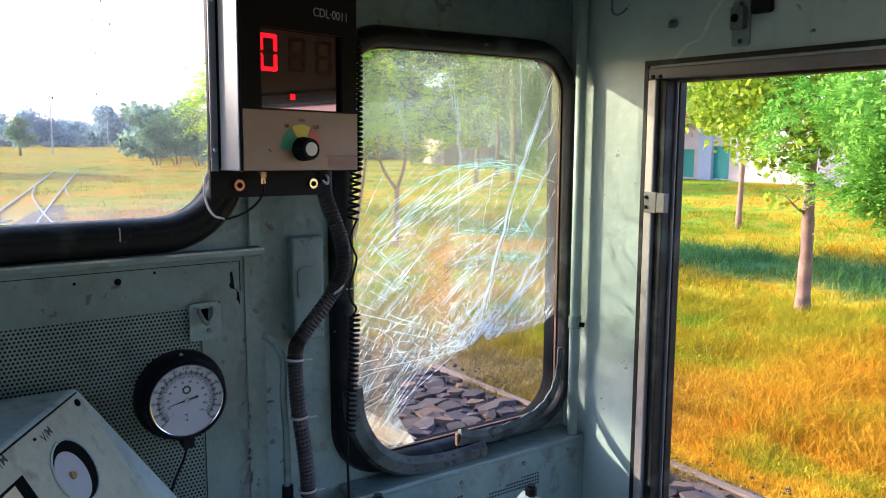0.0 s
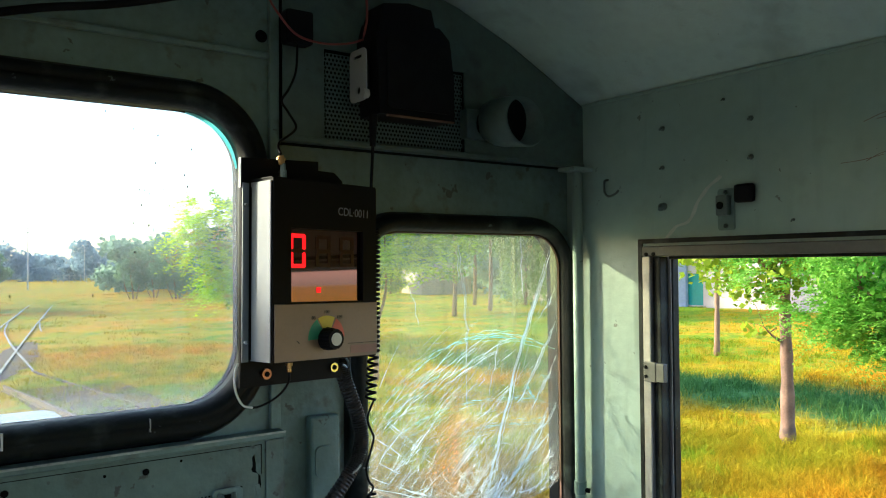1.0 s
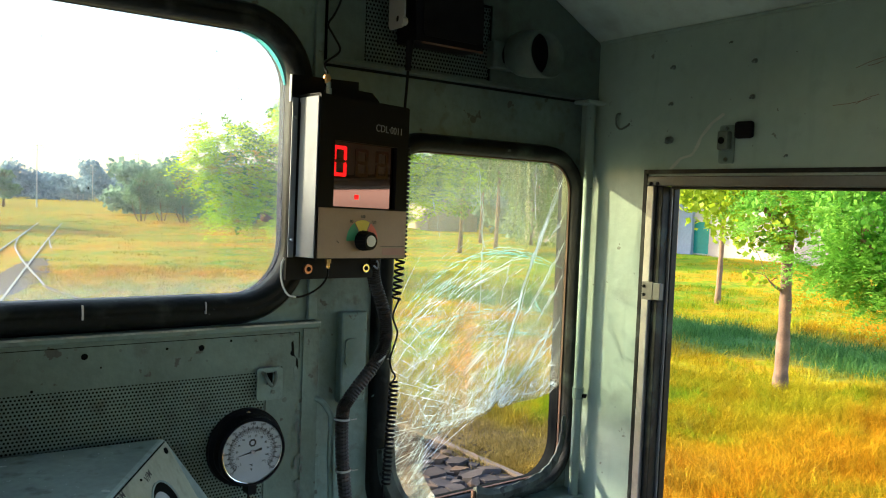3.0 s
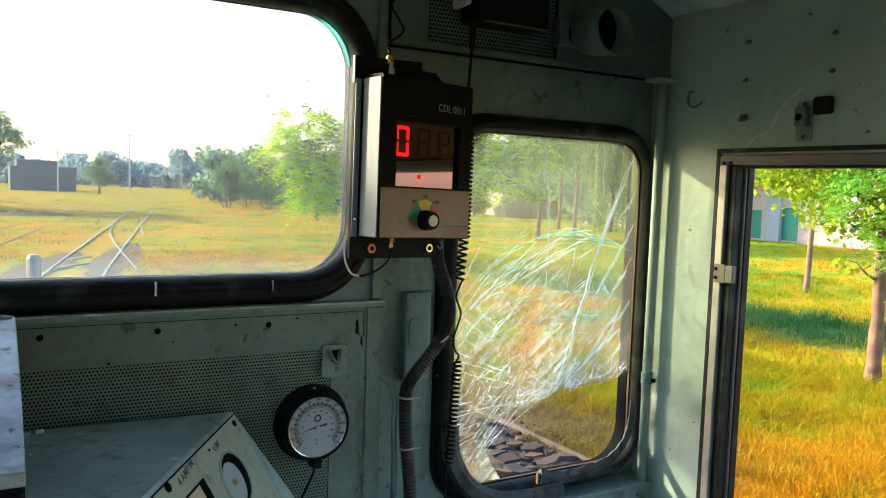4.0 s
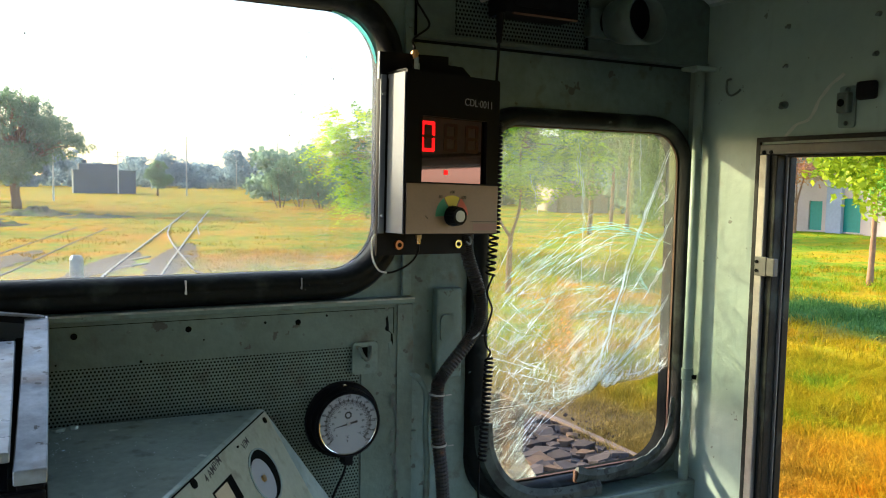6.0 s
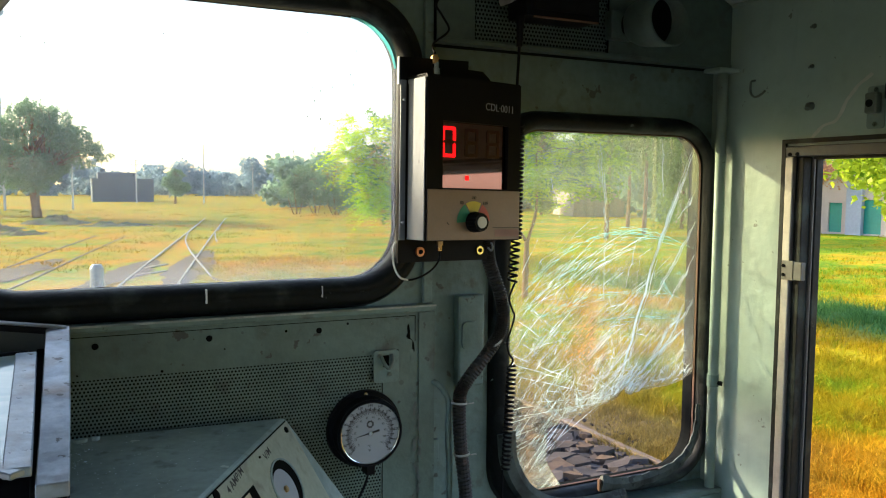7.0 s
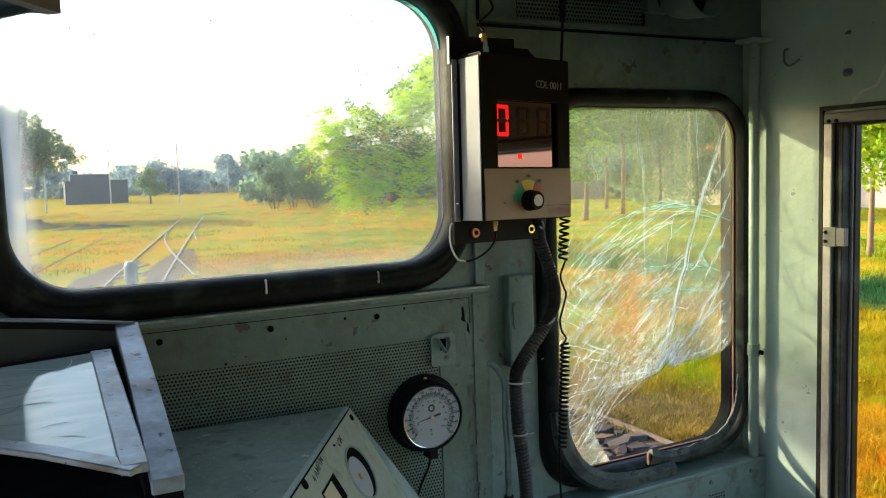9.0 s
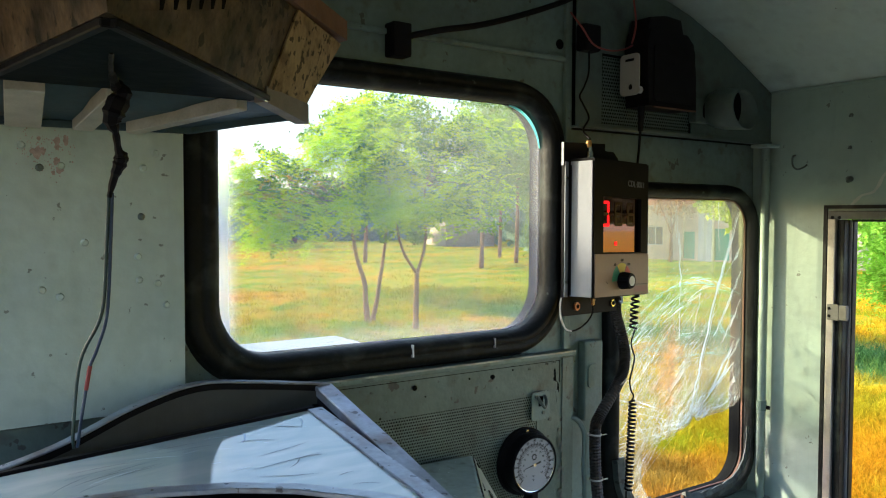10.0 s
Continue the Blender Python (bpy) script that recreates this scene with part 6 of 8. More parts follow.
_l.new(_t.outputs["Fac"], _b.inputs["Height"]), _l.new(_b.outputs[0], _p.inputs["Normal"])


_mp = _n.new("ShaderNodeMapping")
_mp.inputs["Rotation"].default_value, _mp.inputs["Scale"].default_value = (0, 0, 0.5), (4.0, 16.0, 1.0)
_s2 = _n.new("ShaderNodeTexNoise")
_s2.inputs["Scale"].default_value, _s2.inputs["Detail"].default_value, _s2.inputs["Distortion"].default_value = 1.6, 9.0, 0.6
_l.new(_g.outputs["Position"], _mp.inputs[0]), _l.new(_mp.outputs[0], _s2.inputs["Vector"])
# pale streaky base colour carries part of the sky's reflection
_cr = _n.new("ShaderNodeValToRGB")
for _e, (_at, _c) in zip(_cr.color_ramp.elements, ((0.40, (0.52, 0.66, 0.67, 1)), (0.75, (0.80, 0.88, 0.84, 1)))):
    _e.position, _e.color = _at, _c
_l.new(_s2.outputs["Fac"], _cr.inputs[0]), _l.new(_cr.outputs[0], _p.inputs["Base Color"])


def pane_z(x, y):
    return 2.84 + (y - 0.941) * 0.1413


desk = thing("desk_hood", None, None, "worn steel desk hood with a scratched glass top", "desk")
b = bmesh.new()
edge = [(-0.318, 0.935), (-0.318, 1.318), (-0.52, 1.29), (-0.74, 1.258), (-1.0, 1.22), (-1.0, 1.17), (-0.8, 1.155), (-0.64, 1.135), (-0.54, 1.105), (-0.46, 1.065), (-0.385, 1.005)]
f = b.faces.new([b.verts.new((x, y, pane_z(x, y))) for x, y in edge])
r = bmesh.ops.extrude_face_region(b, geom=[f])
bmesh.ops.translate(b, verts=[q for q in r["geom"] if isinstance(q, bmesh.types.BMVert)], vec=(0, 0, -0.006))
bmesh.ops.recalc_face_normals(b, faces=b.faces[:])
part("glass_top", b, PANE, desk, "bluish scratched glass")


def pane_crack(b, pts, w):
    """A fine crack lying on the desk glass, tapering to both ends."""
    rows = []
    for i, (x, y) in enumerate(pts):
        q, s = pts[max(0, i - 1)], pts[min(len(pts) - 1, i + 1)]
        d = Vector((s[0] - q[0], s[1] - q[1], 0)).normalized()
        ww = w * math.sin(math.pi * (0.08 + 0.84 * i / (len(pts) - 1)))
        rows.append([b.verts.new((x - d.y * k * ww, y + d.x * k * ww, pane_z(x, y) + 0.0006)) for k in (-1, 1)])
    for u, v in zip(rows, rows[1:]):
        b.faces.new((u[0], u[1], v[1], v[0]))


g = random.Random(73)
CRACK_DIRT = mat("dirt in cracks", (0.06, 0.08, 0.09), 0.6, var=0.2, scale=60)
for i in range(34):
    # arcs and rays round a blow near the rear of the pane
    r, a = g.uniform(0.03, 0.2), g.uniform(0, math.tau)
    sweep_a = g.uniform(0.25, 0.7)
    if i % 3:
        line = [(-0.53 + (r * 1.3 + 0.008 * k * (i % 2)) * math.cos(a + sweep_a * k / 9), 1.20 + r * 0.6 * math.sin(a + sweep_a * k / 9)) for k in range(10)]
    else:
        line = [(-0.53 + 1.3 * (r + 0.007 * k) * math.cos(a + 0.03 * k), 1.20 + 0.6 * (r + 0.007 * k) * math.sin(a + 0.03 * k)) for k in range(10)]
    if all(x < -0.33 and 1.145 + max(0, -0.55 - x) * 0.06 - max(0, x + 0.55) * 0.6 < y < 1.30 + (x + 0.4) * 0.13 for x, y in line):
        b = bmesh.new()
        pane_crack(b, line, g.uniform(0.0004, 0.0009))
        part("crack", b, CRACK_DIRT if i % 2 else CRACK, desk, "dirty crack in the glass" if i % 2 else "pale crack in the glass")
for x, y, ln, a in ((-0.36, 1.25, 0.05, 2.3), (-0.42, 1.22, 0.06, 2.5), (-0.37, 1.14, 0.05, 2.7), (-0.345, 1.02, 0.04, 2.4), (-0.44, 1.12, 0.04, 0.4), (-0.36, 1.07, 0.03, 2.9)):
    b = bmesh.new()
    pane_crack(b, [(x + ln * t * math.cos(a + 0.4 * t), y + ln * t * math.sin(a + 0.4 * t)) for t in (k / 7 for k in range(8))], 0.0008)
    part("crack", b, CRACK_DIRT, desk, "dirty crack in the glass")


def strip(line, w, h, lift=0.0):
    """A flat bar along a line: w across, h thick, its upper face on the line."""
    b = bmesh.new()
    rows = []
    for i, p in enumerate(line):
        d = (line[min(i + 1, len(line) - 1)] - line[max(i - 1, 0)]).normalized()
        s = Vector((d.y, -d.x, 0)).normalized() * w / 2
        rows.append([b.verts.new(p + q) for q in (-s, s, s + Vector((0, 0, -h)), -s + Vector((0, 0, -h)))])
    for u, v in zip(rows, rows[1:]):
        for k in range(4):
            b.faces.new((u[k], u[(k + 1) % 4], v[(k + 1) % 4], v[k]))
    b.faces.new(rows[0][::-1]), b.faces.new(rows[-1])
    bmesh.ops.recalc_face_normals(b, faces=b.faces[:])
    bmesh.ops.bevel(b, geom=b.edges[:], offset=0.0015, segments=1, affect="EDGES")
    return b


V3 = Vector
part("inner_trim", strip([V3((-0.303, 1.318, 2.897)), V3((-0.303, 1.12, 2.869)), V3((-0.303, 0.918, 2.842))], 0.03, 0.012), HOOD_STEEL, desk, "inner steel edging")
part("side_rail", strip([V3((-0.258, 1.378, 2.924)), V3((-0.262, 1.16, 2.873)), V3((-0.268, 0.93, 2.815))], 0.036, 0.018), HOOD_STEEL, desk, "worn steel side rail")
part("rail_web", strip([V3((-0.258, 1.376, 2.9055)), V3((-0.262, 1.16, 2.8545)), V3((-0.268, 0.934, 2.7965))], 0.03, 0.024), BLACK, desk, "black strip under the side rail")
# near-black strip for the shade in the gap between trim and rail
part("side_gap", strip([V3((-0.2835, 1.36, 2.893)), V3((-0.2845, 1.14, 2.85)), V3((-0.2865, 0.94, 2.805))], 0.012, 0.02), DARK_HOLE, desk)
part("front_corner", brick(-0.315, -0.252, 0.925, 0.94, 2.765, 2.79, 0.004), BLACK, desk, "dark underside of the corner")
arch = smooth_line([(-1.0, 1.31, 2.835), (-0.86, 1.318, 2.862), (-0.722, 1.33, 2.894), (-0.60, 1.352, 2.936), (-0.50, 1.366, 2.956), (-0.40, 1.374, 2.947), (-0.245, 1.380, 2.924)], 7)
part("rear_arch", strip(arch, 0.02, 0.004), HOOD_STEEL, desk, "bowed steel rear rail")
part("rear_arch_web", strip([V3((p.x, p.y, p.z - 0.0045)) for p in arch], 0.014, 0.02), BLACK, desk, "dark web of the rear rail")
low = [V3((p.x, p.y - 0.012, p.z - 0.014)) for p in arch]
# dark sheet closes the open gap under the arch, for its shade
b = bmesh.new()
rows = [[b.verts.new(p), b.verts.new((p.x, p.y + 0.02, 2.80))] for p in low]
for u, v in zip(rows, rows[1:]):
    b.faces.new((u[0], u[1], v[1], v[0]))
part("rear_wall", b, mat("dark gap fill", (0.05, 0.055, 0.05), 0.6, var=0.2), desk, "dark sheet standing in for the shaded gap under the arch")
part("glass_edge", strip([V3((x, y + 0.008, pane_z(x, y) + 0.004)) for x, y in ((-0.30, 1.322), (-0.52, 1.292), (-0.74, 1.26), (-1.0, 1.222))], 0.014, 0.014), BLACK, desk, "black glass edging")
part("front_rim", strip([V3((x, y - 0.012, pane_z(x, y) + 0.003)) for x, y in [(-0.30, 0.925)] + edge[:4:-1]], 0.026, 0.008), HOOD_STEEL, desk, "bowed steel front rim")
b = prism([[(-1.0, 1.33), (-0.25, 1.37), (-0.25, 0.945), (-0.33, 0.945), (-0.40, 1.0), (-0.48, 1.055), (-0.66, 1.125), (-1.0, 1.16)]], 0.065, Matrix.Translation((0, 0, 2.725)))
part("hood_body", b, BLACK, desk, "dark desk body")

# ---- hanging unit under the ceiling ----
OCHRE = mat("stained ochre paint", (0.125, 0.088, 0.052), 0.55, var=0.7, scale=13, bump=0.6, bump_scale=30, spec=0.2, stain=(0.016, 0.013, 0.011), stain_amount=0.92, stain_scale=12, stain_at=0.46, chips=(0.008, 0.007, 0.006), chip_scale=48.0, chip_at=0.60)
# ochre lightened for the end face that catches light; speckled black
OCHRE_LIT = mat("worn lit ochre paint", (0.30, 0.22, 0.115), 0.6, var=0.35, scale=14, bump=0.35, spec=0.2, stain=(0.1, 0.06, 0.03), stain_amount=0.8, stain_scale=30, stain_at=0.5, chips=(0.012, 0.01, 0.008), chip_scale=60.0, chip_at=0.59)
TRAY = mat("slate tray paint", (0.045, 0.085, 0.105), 0.45, var=0.25, scale=9, spec=0.3, stain=(0.02, 0.03, 0.03), stain_scale=14)
# slate taken near black: shade under the box put into its colour
SHADED_SLATE = mat("shaded slate paint", (0.007, 0.013, 0.017), 0.55, var=0.2, scale=8, spec=0.015)
unit = thing("fan_box", None, None, "stained ochre fan box hung below the ceiling beside the windshield", "fan box")
A, C, R = V3((-0.752, 0.831, 3.42)), V3((-0.451, 1.181, 3.418)), V3((-0.330, 1.300, 3.415))
base = [A, C, R, V3((-0.34, 1.415, 3.41)), V3((-0.95, 1.415, 3.41)), V3((-0.90, 1.36, 3.42)), V3((-0.815, 1.25, 3.42))]
ctr = V3((-0.6, 1.2, 3.42))
b = bmesh.new()
lo_v = [b.verts.new(p + V3((0, 0, 0.004))) for p in base]
tops = [V3((A.x - 0.02, A.y - 0.03, 3.56)), V3((-0.388, 1.205, 3.558)), V3((-0.236, 1.352, 3.549)), V3((-0.24, 1.418, 3.549)), V3((-0.98, 1.418, 3.56)), V3((-0.95, 1.38, 3.56)), V3((-0.86, 1.26, 3.56))]
hi_v = [b.verts.new(p) for p in tops]
b.faces.new(lo_v[::-1]), b.faces.new(hi_v)
for k in range(len(base)):
    b.faces.new((lo_v[k], lo_v[(k + 1) % len(base)], hi_v[(k + 1) % len(base)], hi_v[k]))
bmesh.ops.recalc_face_normals(b, faces=b.faces[:])
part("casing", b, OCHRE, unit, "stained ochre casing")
face_n = V3(((R - C).y, -(R - C).x, 0)).normalized() * 0.004
part("end_plate", hull([q + o * face_n for q in (C + V3((0.002, 0, 0.01)), R + V3((-0.002, 0, 0.01)), tops[1], tops[2]) for o in (0.1, 1)]), OCHRE_LIT, unit, "end plate in ochre lightened for its light, speckled black")
part("top_cap", prism([[(ctr.x + (p.x - ctr.x) * 1.06, min(1.424, ctr.y + (p.y - ctr.y) * 1.06)) for p in tops]], 0.035, Matrix.Translation((0, 0, 3.5605))), mat("brown flange", (0.16, 0.08, 0.04), 0.6, var=0.3, scale=20), unit, "brown flange")
d = (C - A).normalized()
nrm = V3((d.y, -d.x, 0))
for k in range(6):
    p = A + d * (0.095 + 0.03 * k)
    b = bmesh.new()
    q = [p + nrm * 0.005 + V3((0, 0, 0.026)), p + nrm * 0.005 + d * 0.008 + V3((0, 0, 0.026)), p + nrm * 0.028 + d * 0.012 + V3((0, 0, 0.125)), p + nrm * 0.028 + d * 0.004 + V3((0, 0, 0.125))]
    b.faces.new([b.verts.new(v) for v in q])
    r = bmesh.ops.extrude_face_region(b, geom=b.faces[:])
    bmesh.ops.translate(b, verts=[v for v in r["geom"] if isinstance(v, bmesh.types.BMVert)], vec=-nrm * 0.012)
    bmesh.ops.recalc_face_normals(b, faces=b.faces[:])
    part("louvre", b, DARK_HOLE, unit, "dark louvre slot")
part("seal_edge", strip([A + V3((0.002, -0.003, -0.002)), (A + C) / 2 + V3((0.003, -0.004, -0.002)), C + V3((0.0, -0.006, -0.002))], 0.012, 0.009), BLACK, unit, "black strip along the casing's lower edge")
part("seal_edge", strip([A + V3((-0.002, -0.003, -0.002)), V3((-0.815, 1.25, 3.418))], 0.012, 0.009), BLACK, unit, "black strip along the casing's lower edge")
part("underside", prism([[(A.x + 0.01, A.y + 0.02), (C.x, C.y + 0.005), (-0.45, 1.235), (-0.80, 1.25)]], 0.006, Matrix.Translation((0, 0, 3.415))), SHADED_SLATE, unit, "slate underside darkened for its shade")
part("tray", hull([(-0.97, 1.25, 3.438), (-0.452, 1.236, 3.438), (-0.338, 1.29, 3.412), (-0.487, 1.424, 3.386), (-0.97, 1.424, 3.382), (-0.97, 1.25, 3.445), (-0.452, 1.236, 3.445), (-0.345, 1.29, 3.445), (-0.487, 1.424, 3.445), (-0.97, 1.424, 3.445)]), TRAY, unit, "slate-blue tray")
# chrome sliver put in as the glint on the casing's edge
part("bare_edge", hull([C + V3((-0.045, -0.058, -0.006)), C + V3((-0.043, -0.058, -0.001)), C + V3((0.0, -0.008, -0.013)), C + V3((0.002, -0.008, -0.009)), C + V3((-0.02, -0.02, -0.002))]), CHROME, unit, "chrome sliver standing in for a highlight")
part("tray_edge", strip([V3((-0.97, 1.419, 3.383)), V3((-0.62, 1.419, 3.386)), V3((-0.487, 1.419, 3.388)), V3((-0.41, 1.355, 3.402)), V3((-0.335, 1.292, 3.412))], 0.008, 0.012), TRAY, unit)
part("tray_edge", strip([V3((-0.97, 1.248, 3.43)), V3((-0.62, 1.242, 3.428)), V3((-0.452, 1.233, 3.426))], 0.006, 0.012), SHADED_SLATE, unit)
part("lip", hull([C + V3((0.0, -0.006, -0.012)), R + V3((0.006, -0.004, -0.022)), C + V3((0, -0.006, 0.012)), R + V3((0.006, -0.004, 0.012)), C + V3((-0.012, 0.012, -0.012)), R + V3((-0.012, 0.012, -0.022)), C + V3((-0.012, 0.012, 0.012)), R + V3((-0.012, 0.012, 0.012))]), mat("lip grey", (0.17, 0.15, 0.13), 0.6, var=0.2, scale=30), unit, "dull grey-brown lip")
for x0, x1, w in ((-0.765, -0.745, 0.05), (-0.645, -0.66, 0.032), (-0.46, -0.585, 0.03), (-0.88, -0.86, 0.04)):
    part("rib", strip([V3((x0, 1.25, 3.424)), V3(((x0 + x1) / 2, 1.335, 3.408)), V3((x1, 1.417, 3.392))], w, 0.022), mat("pale rib paint", (0.42, 0.44, 0.40), 0.6, var=0.2, scale=30) if w == 0.05 else bpy.data.materials["pale rib paint"], unit, "pale painted rib")
for x, y in ((-0.72, 1.0), (-0.4, 1.3), (-0.85, 1.36)):
    part("hanger", rod((x, y, 3.59), (x, y, arch_z(x) + 0.01), 0.008, n=8), BLACK, unit, "steel hanger rod")
thing("ceiling_pipe", sweep(smooth_line([(-0.30, 1.40, 3.66), (-0.2, 1.42, 3.67), (0.0, 1.44, 3.70), (0.3, 1.445, 3.76)], 6), 0.014, 10), BLACK, "dark armoured cable under the ceiling", "cable", smooth=True)
cb = thing("cable_run", None, None, "black cable sagging across above the windshield", "cable")
part("cable", sweep(smooth_line([(-0.03, 1.445, 3.607), (0.05, 1.44, 3.63), (0.158, 1.44, 3.656), (0.288, 1.44, 3.699), (0.42, 1.44, 3.752), (0.5, 1.43, 3.80)], 6), 0.007, 9), BLACK, cb, smooth=True)
part("clamp", brick(-0.065, -0.02, 1.44, 1.4776, 3.565, 3.635, 0.004), BLACK, cb, "black cable clamp")
hw = thing("hanging_wires", None, None, "taped black wire splitting into two thin wires before the panel", "wires")
tape = [(-0.715, 0.98, 3.416, 0.003), (-0.695, 1.07, 3.412, 0.0032), (-0.678, 1.125, 3.405, 0.007), (-0.669, 1.13, 3.393, 0.0125), (-0.677, 1.132, 3.372, 0.0145), (-0.68, 1.135, 3.356, 0.0105), (-0.675, 1.138, 3.343, 0.0045), (-0.671, 1.142, 3.322, 0.0045), (-0.667, 1.145, 3.313, 0.0095), (-0.668, 1.148, 3.303, 0.0088), (-0.673, 1.155, 3.287, 0.0055), (-0.678, 1.165, 3.26, 0.0032)]
part("tape", sweep(smooth_line([p[:3] for p in tape], 4), 0, 6, None, lambda i: float(np.interp(i / 4, range(len(tape)), [p[3] for p in tape])) * (1 + 0.12 * math.sin(i * 2.3))), BLACK, hw, "wads of black insulating tape")
part("wire", sweep(smooth_line([(-0.678, 1.165, 3.265), (-0.676, 1.19, 3.2), (-0.677, 1.22, 3.1), (-0.70, 1.25, 3.03), (-0.707, 1.27, 2.93), (-0.705, 1.28, 2.90)], 6), 0.0024, 7), mat("dark green wire", (0.02, 0.05, 0.045), 0.5, var=0.1, bump=0), hw, smooth=True)
part("wire", sweep(smooth_line([(-0.674, 1.165, 3.265), (-0.671, 1.19, 3.2), (-0.670, 1.22, 3.1), (-0.676, 1.25, 3.05), (-0.685, 1.262, 3.02)], 6), 0.0024, 7), mat("blue wire", (0.03, 0.06, 0.11), 0.5, var=0.1, bump=0), hw, smooth=True)
part("red_sleeve", rod((-0.685, 1.262, 3.02), (-0.690, 1.266, 2.985), 0.0032, n=8), RED_WIRE, hw, "red sleeve")
part("wire_tail", sweep(smooth_line([(-0.690, 1.266, 2.985), (-0.696, 1.272, 2.94), (-0.70, 1.28, 2.90)], 6), 0.0024, 7), bpy.data.materials["blue wire"], hw, smooth=True)

# round stand with a white bolted bracket, low behind the tall window's sill
st = thing("brake_stand", None, None, "white-painted bolted stand below the tall window", "stand")
part("post", rod((0.78, 1.22, ZF + 0.002), (0.78, 1.22, 2.33), 0.06, n=20), WHITE_PAINT, st)
ring = smooth_line([(0.585, 1.27, 2.455), (0.62, 1.26, 2.445), (0.67, 1.25, 2.40), (0.76, 1.24, 2.36), (0.86, 1.24, 2.35), (0.91, 1.245, 2.37), (0.945, 1.25, 2.388)], 6)
part("bracket", strip(ring, 0.05, 0.02), WHITE_PAINT, st, "curved white bracket")
for p in ((0.59, 1.265, 2.452), (0.942, 1.25, 2.386)):
    part("bolt", join(rod(p, (p[0], p[1], p[2] + 0.016), 0.012, n=6), rod((p[0], p[1], p[2] + 0.016), (p[0], p[1], p[2] + 0.022), 0.008, n=10)), BLACK, st, "dark bolt")


# ---- outside: ground, tracks, trees, houses ----
FIELD = field_material("dry grass field", False)
BLADES = field_material("grass blades", True)


def ground_z(x, y):
    """Gentle rise and fall of the field, level near the tracks."""
    far = min(1.0, max(0.0, (abs(x - 2.3) - 4.2) / 8.0))
    return far * 0.16 * noise.noise(Vector((x * 0.11, y * 0.11, 0.3))) + far * 0.07 * noise.noise(Vector((x * 0.5, y * 0.5, 5.0)))


def strips(a, b, n, power):
    return [a + (b - a) * (i / n) ** power for i in range(n + 1)]


xs = sorted(set([-x for x in strips(8, 3000, 16, 4)] + strips(-8, 40, 96, 1) + strips(40, 3000, 24, 4)))
ys = sorted(set([-y for y in strips(6, 1500, 10, 4)] + strips(-6, 60, 120, 1) + strips(60, 4000, 26, 4)))
verts = [(x, y, ground_z(x, y) if abs(x) < 60 and -20 < y < 120 else 0.0) for y in ys for x in xs]
nx = len(xs)
faces = [(j * nx + i, j * nx + i + 1, (j + 1) * nx + i + 1, (j + 1) * nx + i) for j in range(len(ys) - 1) for i in range(nx - 1)]
ground = new("ground", from_arrays("ground", verts, faces, FIELD))
ground.data.shade_smooth()
tagged(ground, "field of dry golden and green grass", "ground", kind="structure")


def grass(name, count, area, tall, wide, seed, dense=None, tuft=0.0):
    """Many bent blades of grass as one sheet of stuff; area(rng, n) gives their places; tuft: how far blades spread round a tussock."""
    g = np.random.default_rng(seed)
    if tuft:
        heart = area(g, count // 26)
        own = g.integers(0, len(heart), count)
        off = g.normal(0, tuft, (count, 2)) * g.uniform(0.5, 1.5, len(heart))[own][:, None]
        p = heart[own] + off
        lean = off / tuft * 0.42 + g.normal(0, 0.45, (count, 2)) + g.normal(0, 0.4, (len(heart), 2))[own]
        grown = g.uniform(0.45, 1.25, len(heart))[own]
    else:
        p = area(g, count)
        lean = g.normal(0, 0.85, (len(p), 2)) + np.array([0.35, -0.15])
        grown = 1.0
    n = len(p)
    a = g.uniform(0, math.tau, n)
    h = g.uniform(0.4, 1.0, n) ** 1.2 * tall * grown
    if dense is not None:
        h = h * np.array([dense(x, y) for x, y in p])
    w = wide * g.uniform(0.6, 1.2, n)
    z = np.array([ground_z(x, y) for x, y in p])
    c, s = np.cos(a) * w / 2, np.sin(a) * w / 2
    v = np.zeros((n, 5, 3))
    mid = p + lean * (h * 0.45)[:, None] * 0.5
    tip = p + lean * h[:, None]
    v[:, 0] = np.c_[p[:, 0] - c, p[:, 1] - s, z - 0.02]
    v[:, 1] = np.c_[p[:, 0] + c, p[:, 1] + s, z - 0.02]
    v[:, 2] = np.c_[mid[:, 0] + c * 0.8, mid[:, 1] + s * 0.8, z + h * 0.55]
    v[:, 3] = np.c_[mid[:, 0] - c * 0.8, mid[:, 1] - s * 0.8, z + h * 0.55]
    v[:, 4] = np.c_[tip[:, 0], tip[:, 1], z + h * 0.95]
    k = np.arange(n)[:, None] * 5
    quads = (k + np.array([0, 1, 2, 3])).tolist()
    tris = (k + np.array([3, 2, 4])).tolist()
    ob = new(name, from_arrays(name, v.reshape(-1, 3).tolist(), quads + tris, BLADES))
    return ob


